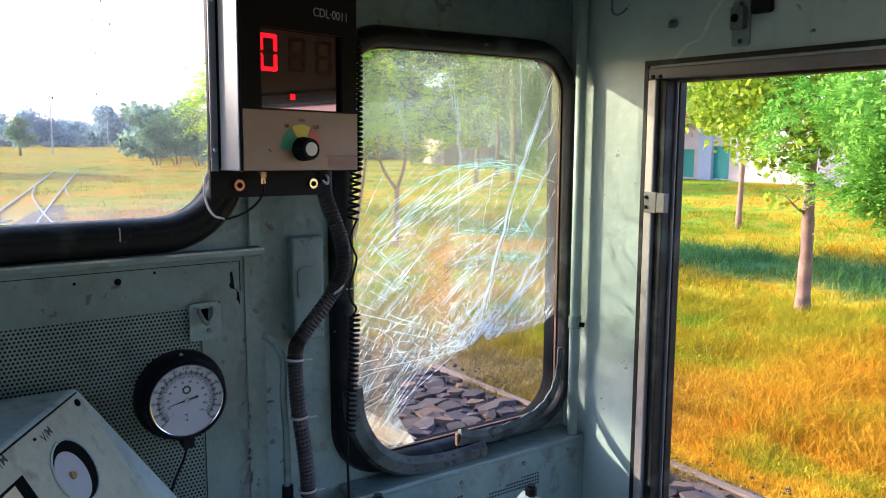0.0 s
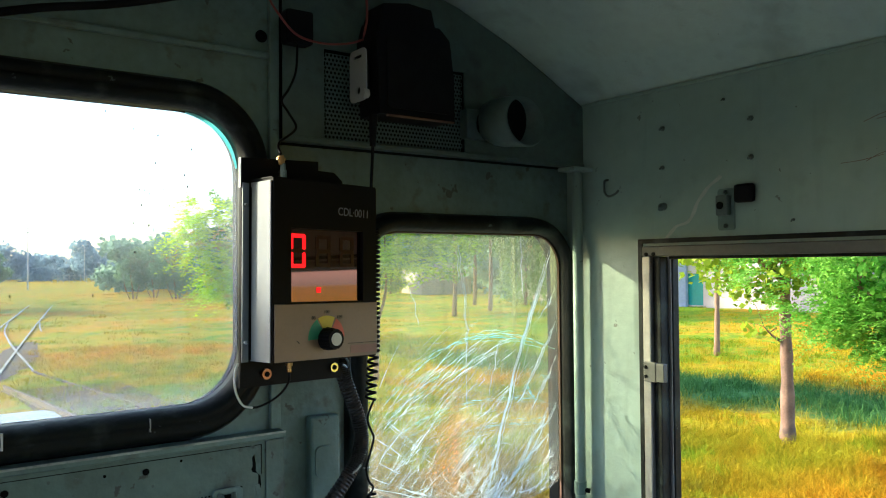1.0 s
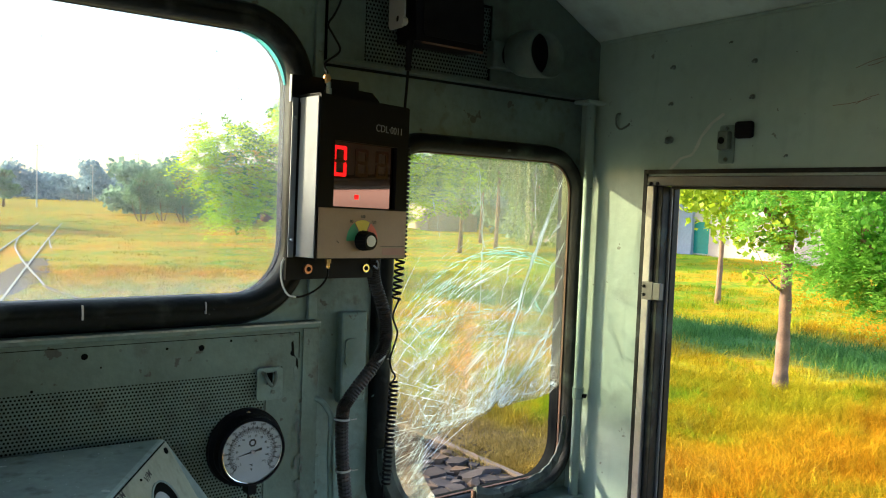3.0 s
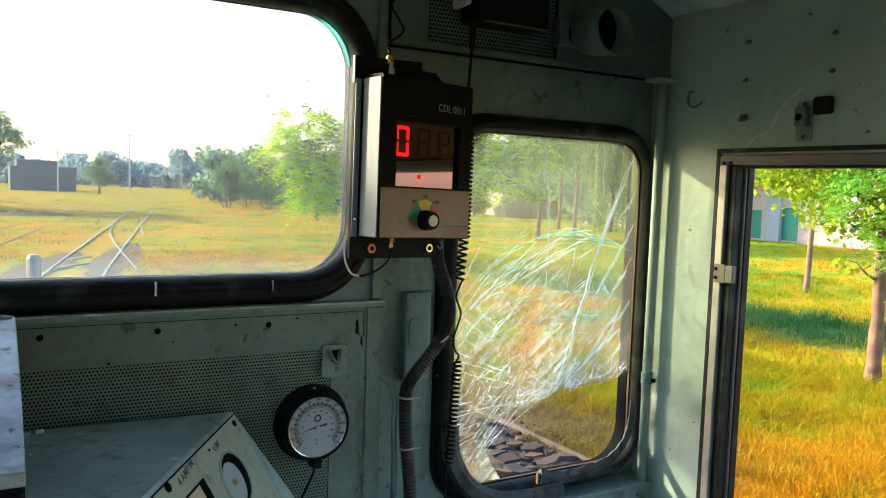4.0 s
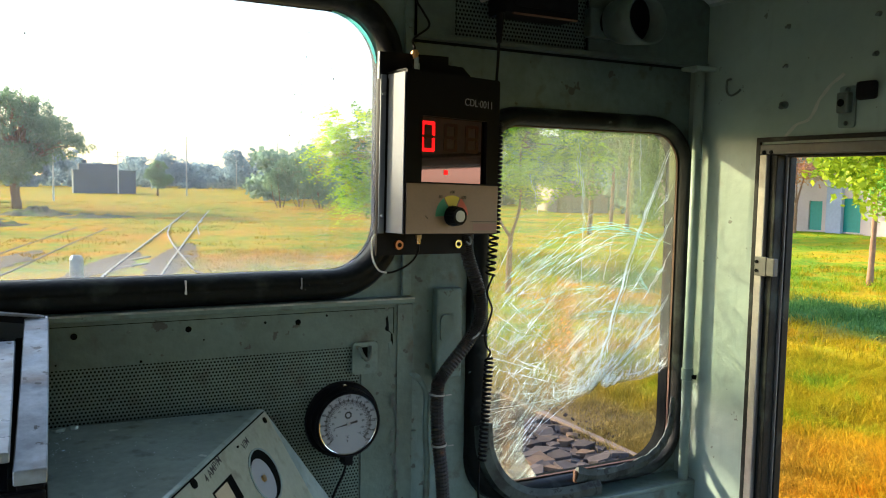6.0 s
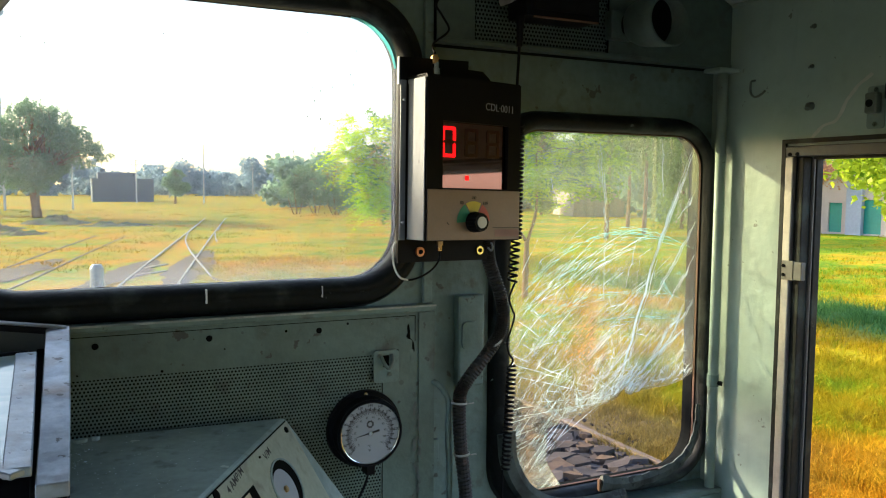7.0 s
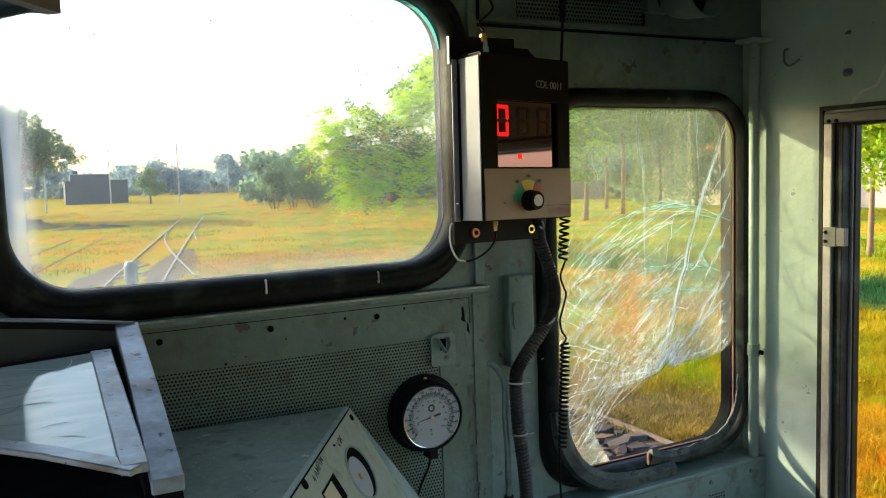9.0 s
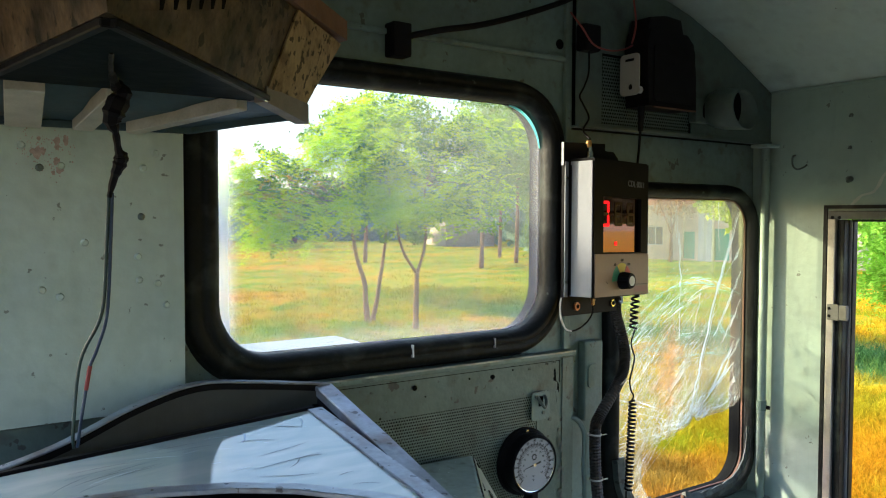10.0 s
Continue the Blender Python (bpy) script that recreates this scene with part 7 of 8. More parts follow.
def wedge(r0, r1, a0, a1, power=1.0):
    """Places in a sector round the cab, thinning outwards, off the tracks."""
    def pick(g, n):
        r = r0 + (r1 - r0) * g.uniform(0, 1, n) ** power
        a = np.radians(g.uniform(a0, a1, n))
        q = np.c_[r * np.sin(a), r * np.cos(a)]
        q = q[(q[:, 0] > 6.0 + 0.35 * np.sin(q[:, 1] * 2.3)) | (q[:, 1] > 14)]
        # the curving track is trodden bare between and beside its rails
        mid = np.interp(q[:, 1], [-12, 4, 12, 21, 28.5, 54.6, 77.5], [0.0, 0.0, 0.2, 1.35, 2.8, 8.4, 13.4])
        off = np.abs(q[:, 0] - mid)
        return q[((np.abs(off - 0.84) > 0.2) & ((off > 0.6) | (q[:, 1] > 38))) | (q[:, 1] > 60)]
    return pick


def lush(x, y):
    w = x + 3.5 * 0.5
    t = 0.75 + 0.5 * noise.noise(Vector((x * 0.7, y * 0.7, 2)))
    return t * (1.7 if GREEN_BAND[0] < w < GREEN_BAND[1] + 1 else 1.0) * (0.45 if x < 7.2 and y < 18 else 1.0)


tagged(grass("grass_near", 190000, wedge(6.5, 16, 28, 84, 0.9), 0.42, 0.0085, 1, lush, 0.11), "tall dry golden grass with green tufts", "grass", kind="stuff")
tagged(grass("grass_middle", 100000, wedge(14, 36, 8, 76, 1.0), 0.3, 0.017, 2, lush, 0.2), "tall dry and lush green grass", "grass", kind="stuff")
tagged(grass("grass_far", 30000, wedge(32, 110, -8, 66, 1.2), 0.17, 0.04, 3, None, 0.5), "far dry grass", "grass", kind="stuff")


def leaf_cloud(name, clumps, count, size, material, seed, droop=0.0, shape=0.5):
    """Leaves on the outside of many clumps (x, y, z, radius): uneven outline, gaps between."""
    g = np.random.default_rng(seed)
    c = np.array(clumps)
    pick = g.choice(len(c), count, p=c[:, 3] ** 2 / (c[:, 3] ** 2).sum())
    d = g.normal(0, 1, (count, 3))
    d /= np.linalg.norm(d, axis=1)[:, None]
    r = c[pick, 3] * g.uniform(0.25, 1.0, count) ** 0.5
    p = c[pick, :3] + d * r[:, None] * np.array([1, 1, 0.8])
    if droop:
        p[:, 2] -= droop * g.uniform(0, 1, count) ** 2
    u = g.normal(0, 1, (count, 3)) + np.array([0, 0, -0.6 if droop else -0.2])
    u /= np.linalg.norm(u, axis=1)[:, None]
    w = np.cross(u, g.normal(0, 1, (count, 3)) + np.array([0, 0, 1.2]))
    w /= np.linalg.norm(w, axis=1)[:, None] + 1e-6
    s = (size * g.uniform(0.55, 1.15, count))[:, None]
    v = np.stack([p, p + s * (0.45 * u + shape * w), p + s * u, p + s * (0.45 * u - shape * w)], axis=1)
    f = (np.arange(count)[:, None] * 4 + np.arange(4)).tolist()
    return from_arrays(name, v.reshape(-1, 3).tolist(), f, material)


def tree(name, x, y, trunks, crown, leaves, size, bark, leaf_mat, seed, label, droop=0.0, shape=0.5, z=None, group="", clump=0.2):
    """trunks: lines of (x, y, z, radius) from the base; crown: blobs (x, y, z, rx, ry, rz) to fill with clumps; all round the base."""
    z = ground_z(x, y) - 0.05 if z is None else z
    g = random.Random(seed)
    ob = thing(name, None, None, label, "tree", group, at=Matrix.Translation((x, y, z)))
    clumps = []
    for cx, cy, cz, rx, ry, rz in crown:
        for _ in range(int(10 + 26 * rx * rz / max(0.3, rx * rz) ** 0.7)):
            while True:
                q = Vector((g.uniform(-1, 1), g.uniform(-1, 1), g.uniform(-1, 1)))
                if 0.25 < q.length < 1:
                    break
            clumps.append((cx + q.x * rx, cy + q.y * ry, cz + q.z * rz, g.uniform(0.6, 1.3) * clump * (rx + rz)))
    b = bmesh.new()
    ends = []
    for line in trunks:
        pts = smooth_line([p[:3] for p in line], 5)
        n = len(pts)
        rr = [p[3] for p in line]

        def rad(i, n=n, rr=rr):
            t = i / (n - 1) * (len(rr) - 1)
            k = min(int(t), len(rr) - 2)
            return (rr[k] + (rr[k + 1] - rr[k]) * (t - k)) * (1 + 0.08 * math.sin(i * 2.1))
        sweep(pts, 0, 9, b, rad)
        ends.append((pts[-1], rr[-1]))
        ends.append((pts[int(n * 0.7)], rr[-1]))
    for i, c in enumerate(clumps):
        if i % 4 == 0:
            q = Vector(c[:3])
            p, r = min(ends, key=lambda e: (e[0] - q).length)
            m = (p + q) / 2 + Vector((g.uniform(-.2, .2), g.uniform(-.2, .2), 0.1)) * (q - p).length
            sweep(smooth_line([p, m, q], 4), 0, 5, b, lambda k, r=r: max(0.006, r * 0.42 * (1 - k / 9)))
    part("trunk", b, bark, ob, smooth=True)
    crown_ob = new("crown", leaf_cloud("crown", clumps, leaves, size, leaf_mat, seed, droop, shape))
    crown_ob.parent = ob
    return ob


def egg(seed, n, w, h, z0, lump=0.34):
    """Uneven blobs filling an egg-shaped crown w across and h high, its foot at z0."""
    g = random.Random(seed)
    out = []
    for k in range(n):
        a, t = g.uniform(0, math.tau), (k + g.uniform(0.2, 0.8)) / n
        r = w / 2 * math.sin(math.pi * (0.16 + 0.74 * t)) ** 0.8 * g.uniform(0.35, 0.85)
        s = w * lump * g.uniform(0.55, 1.1) * (1.0 - 0.35 * t)
        out.append((r * math.cos(a), r * math.sin(a) * 0.8, z0 + h * (0.1 + 0.82 * t), s, s, s * g.uniform(0.55, 0.9)))
    return out


def sprays(parent, crown, count, reach, leaflet, toward, material, seed, label):
    """Pinnate sprays on the side of a crown that faces a place: arched stalks with paired leaflets, hanging a little."""
    g = np.random.default_rng(seed)
    vs, t = [], Vector(toward)
    base = parent.matrix_world.translation
    for _ in range(count):
        cx, cy, cz, rx, ry, rz = crown[g.integers(0, len(crown))]
        away = (t - base - Vector((cx, cy, cz))).normalized()
        d = Vector((away.x + g.normal(0, 0.7), away.y + g.normal(0, 0.7), g.normal(0.1, 0.5))).normalized()
        foot = Vector((cx + d.x * rx * 1.05, cy + d.y * ry * 1.05, cz + d.z * rz * 1.05))
        out0 = Vector((d.x + g.normal(0, 0.6), d.y + g.normal(0, 0.6), 0.15)).normalized()
        for _ in range(int(g.integers(4, 8))):
            o = (out0 + Vector(g.normal(0, 0.45, 3)) * Vector((1, 1, 0.5)).length * 0.5).normalized()
            side_v = o.cross(Vector((0, 0, 1))).normalized()
            ll = reach * g.uniform(0.5, 1.1)
            n = max(6, int(ll / (leaflet * 0.62)))
            for k in range(2, n + 1):
                u = k / n
                p = foot + o * (ll * u) + Vector((0, 0, 0.12 * ll * u - 0.45 * ll * u * u))
                for sg in (-1, 1):
                    w = (side_v * sg + o * 0.45 + Vector((0, 0, g.normal(-0.25, 0.25)))).normalized()
                    q = w.cross(Vector((0, 0, 1)) + Vector(g.normal(0, 0.3, 3))).normalized()
                    s = leaflet * (1.15 - 0.5 * u) * g.uniform(0.8, 1.2)
                    vs += [p, p + w * (0.5 * s) + q * (0.26 * s), p + w * s, p + w * (0.5 * s) - q * (0.26 * s)]
    ob = new("sprays", from_arrays("sprays", [tuple(v) for v in vs], [tuple(range(k, k + 4)) for k in range(0, len(vs), 4)], material))
    ob.parent = parent
    return tagged(ob, label)


PALE_BARK = mat("pale bark", (0.215, 0.125, 0.08), 0.85, var=0.4, scale=4, bump=0.8, bump_scale=25, stain=(0.13, 0.085, 0.06), stain_scale=5, stain_amount=0.85, stain_at=0.52)
BROWN_BARK = mat("brown bark", (0.24, 0.14, 0.08), 0.9, var=0.3, scale=6, bump=0.6, bump_scale=25)
POPLAR = leafy("poplar leaves", (0.08, 0.20, 0.006), (0.44, 0.54, 0.02), 0.55, 0.25)
MORINGA = leafy("fresh green leaves", (0.075, 0.30, 0.02), (0.34, 0.62, 0.08), 0.55, 0.25)
FEATHER = leafy("feathery leaves", (0.05, 0.19, 0.02), (0.32, 0.52, 0.03), 0.6, 0.12, patch=1.3, spread=0.18, lo=0.47, hi=0.72)
WILLOW = leafy("hazy leaves", (0.12, 0.23, 0.055), (0.27, 0.40, 0.10), 0.5, 0.2)
# air haze put into the leaf colour: paler, bluer green for far trees
FAR_LEAF = leafy("haze-tinted far leaves", (0.16, 0.28, 0.19), (0.28, 0.41, 0.25), 0.7, 0.0)
SPRAY = leafy("lime leaflets", (0.36, 0.66, 0.003), (0.68, 0.86, 0.005), 0.8, 0.05)
TURNING = leafy("turning leaves", (0.34, 0.54, 0.01), (0.78, 0.36, 0.02), 0.6, 0.15, patch=2.2, lo=0.5, hi=1.0)
FINE_LEAF = leafy("fine dark leaves", (0.025, 0.125, 0.012), (0.17, 0.34, 0.02), 0.5, 0.1, patch=1.6, spread=0.6)
# more of the air's haze in these two leaf colours
BLUE_LEAF = leafy("haze-tinted distant leaves", (0.30, 0.42, 0.52), (0.36, 0.48, 0.58), 0.65, 0.0)
HAZE_LEAF = leafy("haze-tinted belt leaves", (0.20, 0.32, 0.27), (0.29, 0.42, 0.33), 0.65, 0.0)
DRY_LEAF = leafy("dry leaves", (0.38, 0.16, 0.06), (0.5, 0.28, 0.12), 0.3, 0.1)

tree("poplar_tree", 13.05, 7.83, [[(0, 0, 0, 0.14), (0.02, 0, 1.2, 0.108), (0.07, 0.05, 2.4, 0.096), (0.17, 0.1, 3.6, 0.08), (0.2, 0.3, 5.6, 0.05)], [(0.05, 0.05, 1.85, 0.035), (-0.2, 0.12, 1.98, 0.02), (-0.35, 0.2, 2.15, 0.01)], [(0.1, 0.05, 2.9, 0.05), (-0.4, 0.7, 3.7, 0.035), (-0.8, 1.2, 4.4, 0.02)]],
     [(0, 0, 5.2, 2.0, 2.0, 1.9), (-0.7, 1.05, 3.9, 1.1, 1.1, 0.9), (-0.4, 0.5, 3.1, 1.1, 1.1, 0.55), (-0.35, 0.25, 2.1, 0.3, 0.3, 0.22)], 9500, 0.14, PALE_BARK, POPLAR, 11, "young poplar with a pale trunk and bright leaves", shape=0.5)
bushy = [(-0.1, 0.4, 3.9, 2.0, 2.0, 1.5), (-0.1, 2.1, 3.4, 1.2, 1.2, 1.1), (0.3, 1.2, 2.6, 1.2, 1.2, 0.7), (0.0, 1.9, 2.55, 0.7, 0.8, 0.4), (0.3, 0.7, 2.15, 0.8, 0.9, 0.4)]
ob = tree("bushy_tree", 11.5, 4.0, [[(0, 0, 0, 0.13), (0, 0.1, 1.5, 0.1), (0, 0.2, 3.0, 0.07)], [(0, 0.1, 1.4, 0.06), (-0.3, 0.8, 2.4, 0.04), (-0.6, 1.5, 3.0, 0.02)]],
     bushy, 20000, 0.095, BROWN_BARK, MORINGA, 12, "bushy tree with dense fresh green leaves", shape=0.4, clump=0.13)
sprays(ob, bushy, 330, 0.55, 0.075, (0, 0, 3), MORINGA, 112, "fresh green leaf sprays")
tree("leaning_tree", 24.4, 17.1, [[(0, 0, 0, 0.11), (0.2, 0.1, 1.6, 0.09), (0.35, 0.2, 3.2, 0.075), (0.4, 0.3, 5.0, 0.045)]],
     [(0.3, 0.3, 5.2, 1.9, 1.9, 1.6), (-0.2, 0.6, 3.9, 1.3, 1.3, 0.7)], 4200, 0.2, BROWN_BARK, POPLAR, 13, "slim leaning tree with broad bright leaves")
twin = [(-0.9, 0.3, 4.3, 1.7, 1.5, 1.5), (-2.2, 0.5, 3.5, 1.1, 1.0, 1.1), (-2.7, 0.4, 2.8, 0.7, 0.6, 0.7), (-3.4, 0.1, 3.5, 0.6, 0.6, 1.0), (-3.1, 0.1, 4.6, 0.7, 0.6, 0.8), (0.6, 0.1, 5.7, 1.7, 1.5, 1.3), (-0.8, 0.3, 6.0, 0.9, 0.9, 0.7), (0.2, -0.4, 3.2, 1.0, 0.9, 0.6)]
ob = tree("twin_trunk_tree", 11.1, 21.0, [[(0, 0, 0, 0.10), (-0.08, 0, 0.7, 0.085), (-0.12, 0, 1.3, 0.075), (-0.42, 0, 2.2, 0.06), (-0.5, 0.2, 3.4, 0.04)], [(0.12, 0, 0, 0.085), (0.3, 0, 0.7, 0.07), (0.42, 0, 1.4, 0.06), (0.62, 0.1, 2.2, 0.05), (0.8, 0.1, 3.6, 0.03)]],
     twin, 22000, 0.095, BROWN_BARK, FINE_LEAF, 14, "feathery tree on two slim leaning trunks", shape=0.4, clump=0.11)
sprays(ob, [(0.2, -0.6, 3.4, 1.2, 0.9, 0.6), (0.9, -0.4, 4.3, 1.3, 1.0, 0.8), (-0.5, -0.3, 5.2, 1.2, 1.0, 0.9), (0.6, 0.0, 6.2, 1.2, 1.0, 0.7), (-2.3, 0.2, 3.0, 0.9, 0.8, 0.8), (-3.3, 0.0, 3.9, 0.7, 0.6, 1.3)], 340, 1.0, 0.125, (-9, 6, 12), SPRAY, 114, "lime-green feathery sprays")
sprays(ob, [(-2.6, 0.2, 4.0, 0.9, 0.8, 1.0), (-2.9, 0.2, 2.9, 0.6, 0.6, 0.8), (-3.5, 0.0, 3.8, 0.6, 0.6, 1.1)], 60, 0.6, 0.085, (-0.3, 0, 3.2), TURNING, 116, "yellow and orange turning sprays")
fork = [(-0.4, 0.2, 5.4, 1.6, 1.4, 1.3), (1.3, 0.1, 4.9, 1.7, 1.4, 1.4), (2.1, 0.0, 3.6, 1.1, 1.0, 1.0), (0.2, -0.5, 3.4, 1.0, 0.8, 0.6), (2.6, 0.2, 5.6, 1.0, 1.0, 0.9)]
ob = tree("forked_tree", 11.63, 19.2, [[(0, 0, 0, 0.09), (0.02, 0, 1.0, 0.08), (0.05, 0, 1.7, 0.07)], [(0.05, 0, 1.65, 0.05), (-0.4, 0.1, 2.4, 0.04), (-0.7, 0.2, 3.8, 0.02)], [(0.05, 0, 1.65, 0.05), (0.4, 0.1, 2.6, 0.04), (0.5, 0.3, 4.2, 0.02)]],
     fork, 13000, 0.12, BROWN_BARK, FEATHER, 15, "forked feathery tree with lime-green leaves", shape=0.3, clump=0.12)
sprays(ob, fork, 170, 1.0, 0.12, (-9, 6, 12), SPRAY, 115, "lime-green feathery sprays")
# tree added out of sight beside the track: its crown shades the windshield and the nose from the sun
tree("shade_tree", -7.65, 8.0, [[(0, 0, 0, 0.2), (0.1, 0, 2.2, 0.17), (0.5, 0.2, 3.9, 0.13), (1.3, 0.4, 5.0, 0.08)], [(0.3, 0.1, 3.2, 0.09), (-0.6, 0.2, 4.6, 0.06), (-1.0, 0.2, 5.6, 0.03)]],
     # last blob: a small bough added to dim the sun through the pane's hole
     [(2.2, 0.4, 6.5, 0.74, 1.2, 0.95), (0.9, 0.3, 6.6, 1.2, 1.5, 1.2), (-1.2, 0.2, 6.4, 1.3, 1.3, 0.9), (3.94, 0.2, 5.82, 0.12, 0.3, 0.06)], 34000, 0.13, BROWN_BARK, MORINGA, 17, "unseen leafy tree added beside the track to shade the windshield", shape=0.45, clump=0.1)
for i, (x, y, s) in enumerate([(31.0, 41.0, 1.15), (36.5, 44.0, 1.3), (27.5, 50.0, 1.2), (41.5, 52.0, 1.3)]):
    tree("drooping_tree", x, y, [[(0, 0, 0, 0.16), (0.1, 0, 3.0 * s, 0.13), (0.1, 0.2, 7 * s, 0.07)]],
         [(0, 0, 7.5 * s, 3.0, 3.0, 3.2), (0.5, 0.3, 4.8 * s, 2.4, 2.4, 1.6)], 9000, 0.3, PALE_BARK, WILLOW, 30 + i, "tall tree with drooping soft green foliage", 1.2, 0.22, group="tree belt beyond the field")
for i, (x, y, s) in enumerate([(44.0, 48.5, 0.95), (45.0, 45.6, 0.9)]):
    tree("drooping_tree", x, y, [[(0, 0, 0, 0.14), (0.1, 0, 2.6 * s, 0.11), (0.1, 0.2, 6 * s, 0.06)]],
         [(0, 0, 6.6 * s, 2.4, 2.4, 2.8), (0.1, 0.2, 2.7 * s, 2.0, 2.0, 2.2)], 8000, 0.3, PALE_BARK, WILLOW, 40 + i, "tall tree with drooping soft green foliage", 1.2, 0.22, group="tree belt beyond the field")
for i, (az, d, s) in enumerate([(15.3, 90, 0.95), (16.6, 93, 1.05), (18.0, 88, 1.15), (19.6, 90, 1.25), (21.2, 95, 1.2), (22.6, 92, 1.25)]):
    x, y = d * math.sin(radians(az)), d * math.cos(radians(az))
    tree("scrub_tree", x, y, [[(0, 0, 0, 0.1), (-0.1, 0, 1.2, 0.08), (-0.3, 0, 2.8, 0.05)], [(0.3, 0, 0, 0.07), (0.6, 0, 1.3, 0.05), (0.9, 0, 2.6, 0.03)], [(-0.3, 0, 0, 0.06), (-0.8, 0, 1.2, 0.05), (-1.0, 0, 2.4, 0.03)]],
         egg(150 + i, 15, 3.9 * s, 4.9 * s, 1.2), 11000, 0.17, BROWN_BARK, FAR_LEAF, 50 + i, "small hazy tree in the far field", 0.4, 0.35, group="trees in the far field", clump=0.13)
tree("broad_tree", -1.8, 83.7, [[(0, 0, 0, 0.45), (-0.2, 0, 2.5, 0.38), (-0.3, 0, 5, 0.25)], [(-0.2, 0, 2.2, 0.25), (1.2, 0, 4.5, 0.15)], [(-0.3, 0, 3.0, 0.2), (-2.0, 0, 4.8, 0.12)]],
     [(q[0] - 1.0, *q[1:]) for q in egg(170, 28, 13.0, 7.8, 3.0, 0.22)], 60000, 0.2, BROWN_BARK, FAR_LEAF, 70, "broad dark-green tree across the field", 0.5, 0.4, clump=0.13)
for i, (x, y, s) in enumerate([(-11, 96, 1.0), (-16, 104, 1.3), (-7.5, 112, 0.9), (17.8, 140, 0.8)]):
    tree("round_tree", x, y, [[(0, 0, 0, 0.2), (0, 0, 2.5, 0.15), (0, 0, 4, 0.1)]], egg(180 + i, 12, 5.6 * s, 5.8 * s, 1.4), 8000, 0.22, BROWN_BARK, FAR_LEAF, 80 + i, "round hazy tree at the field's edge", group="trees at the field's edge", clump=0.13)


def woods(name, places, material, seed, label):
    """Far trees too many to count, one sheet of leaf clumps over trunks."""
    g = random.Random(seed)
    clumps = []
    for x, y, h, w in places:
        for _ in range(16):
            a, q = g.uniform(0, math.tau), g.uniform(0, 1) ** 0.5
            zz = g.uniform(0.12, 1.0)
            ww = w * (1.0 - 0.6 * max(0, zz - 0.4) ** 1.3)
            clumps.append((x + ww * q * math.cos(a), y + ww * q * math.sin(a), h * zz * 0.92, w * g.uniform(0.25, 0.5)))
    ob = new(name, leaf_cloud(name, clumps, len(places) * 1700, 0.95, material, seed, 0, 0.5))
    return tagged(ob, label, "woods", kind="stuff")


g = random.Random(5)
far = []
for i in range(40):
    az = radians(-14 + 32 * i / 39)
    d = g.uniform(240, 300)
    far.append((d * math.sin(az), d * math.cos(az), g.uniform(5.5, 10.5), g.uniform(4, 7)))
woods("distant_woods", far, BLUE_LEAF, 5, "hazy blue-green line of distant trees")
belt = []
for i in range(34):
    az = radians(15 + 42 * i / 33)
    d = g.uniform(105, 135) if az < radians(38) else g.uniform(78, 95)
    belt.append((d * math.sin(az), d * math.cos(az), g.uniform(5.0, 7.2) if az < radians(31) else g.uniform(7, 12), g.uniform(3, 5)))
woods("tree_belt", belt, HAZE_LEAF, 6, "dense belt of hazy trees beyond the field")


# ---- tracks ----
TAN_STONE = mat("brown stone", (0.15, 0.10, 0.066), 0.9, var=0.4, scale=7, bump=0.6, bump_scale=30, spec=0.1, stain=(0.05, 0.04, 0.035), stain_scale=6, stain_amount=0.8, rand=0.5)
STONE = mat("sooty stone", (0.07, 0.058, 0.053), 0.9, var=0.4, scale=6, bump=0.6, bump_scale=30, spec=0.1, stain=(0.22, 0.12, 0.055), stain_scale=4, rand=0.5)
BED = mat("oily track bed", (0.12, 0.085, 0.06), 0.95, var=0.4, scale=2, bump=0.9, bump_scale=12, stain=(0.15, 0.105, 0.06), stain_scale=1.2)
RAIL = mat("rail steel", (0.19, 0.14, 0.10), 0.6, 0.2, var=0.2, bump=0.2, stain=(0.25, 0.13, 0.07))
POLISHED = mat("bright rail", (0.42, 0.38, 0.32), 0.42, 0.5, var=0.1, bump=0.05)


def rail(points, material, label, sunk=0.0):
    line = smooth_line([(x, y, -sunk) for x, y in points], 6)
    b = bmesh.new()
    prof = [(-0.07, 0.02), (0.07, 0.02), (0.07, 0.045), (0.012, 0.06), (0.012, 0.13), (0.036, 0.145), (0.036, 0.175), (-0.036, 0.175), (-0.036, 0.145), (-0.012, 0.13), (-0.012, 0.06), (-0.07, 0.045)]
    rows = []
    for i, p in enumerate(line):
        d = (line[min(i + 1, len(line) - 1)] - line[max(i - 1, 0)]).normalized()
        sidev = Vector((d.y, -d.x, 0))
        rows.append([b.verts.new(p + sidev * u + Vector((0, 0, v))) for u, v in prof])
    for u, v in zip(rows, rows[1:]):
        for k in range(12):
            b.faces.new((u[k], u[(k + 1) % 12], v[(k + 1) % 12], v[k]))
    bmesh.ops.recalc_face_normals(b, faces=b.faces[:])
    return thing("rail", b, material, label, "rail", "rails", kind="structure")


rail([(5.82, -8), (5.82, 2), (5.82, 9), (5.35, 18), (4.45, 27.6)], RAIL, "rusty rail sunk in the earth beside the slabs", 0.11)
rail([(3.96, -8), (3.96, 2), (3.96, 9), (3.6, 18), (3.1, 24)], RAIL, "rusty rail beside broken dark slabs")
rail([(-0.88, -12), (-0.88, 4), (-0.7, 12), (0.5, 21), (1.98, 28.8), (7.58, 54.9), (12.5, 78)], POLISHED, "bright rail curving away through the field", 0.10)
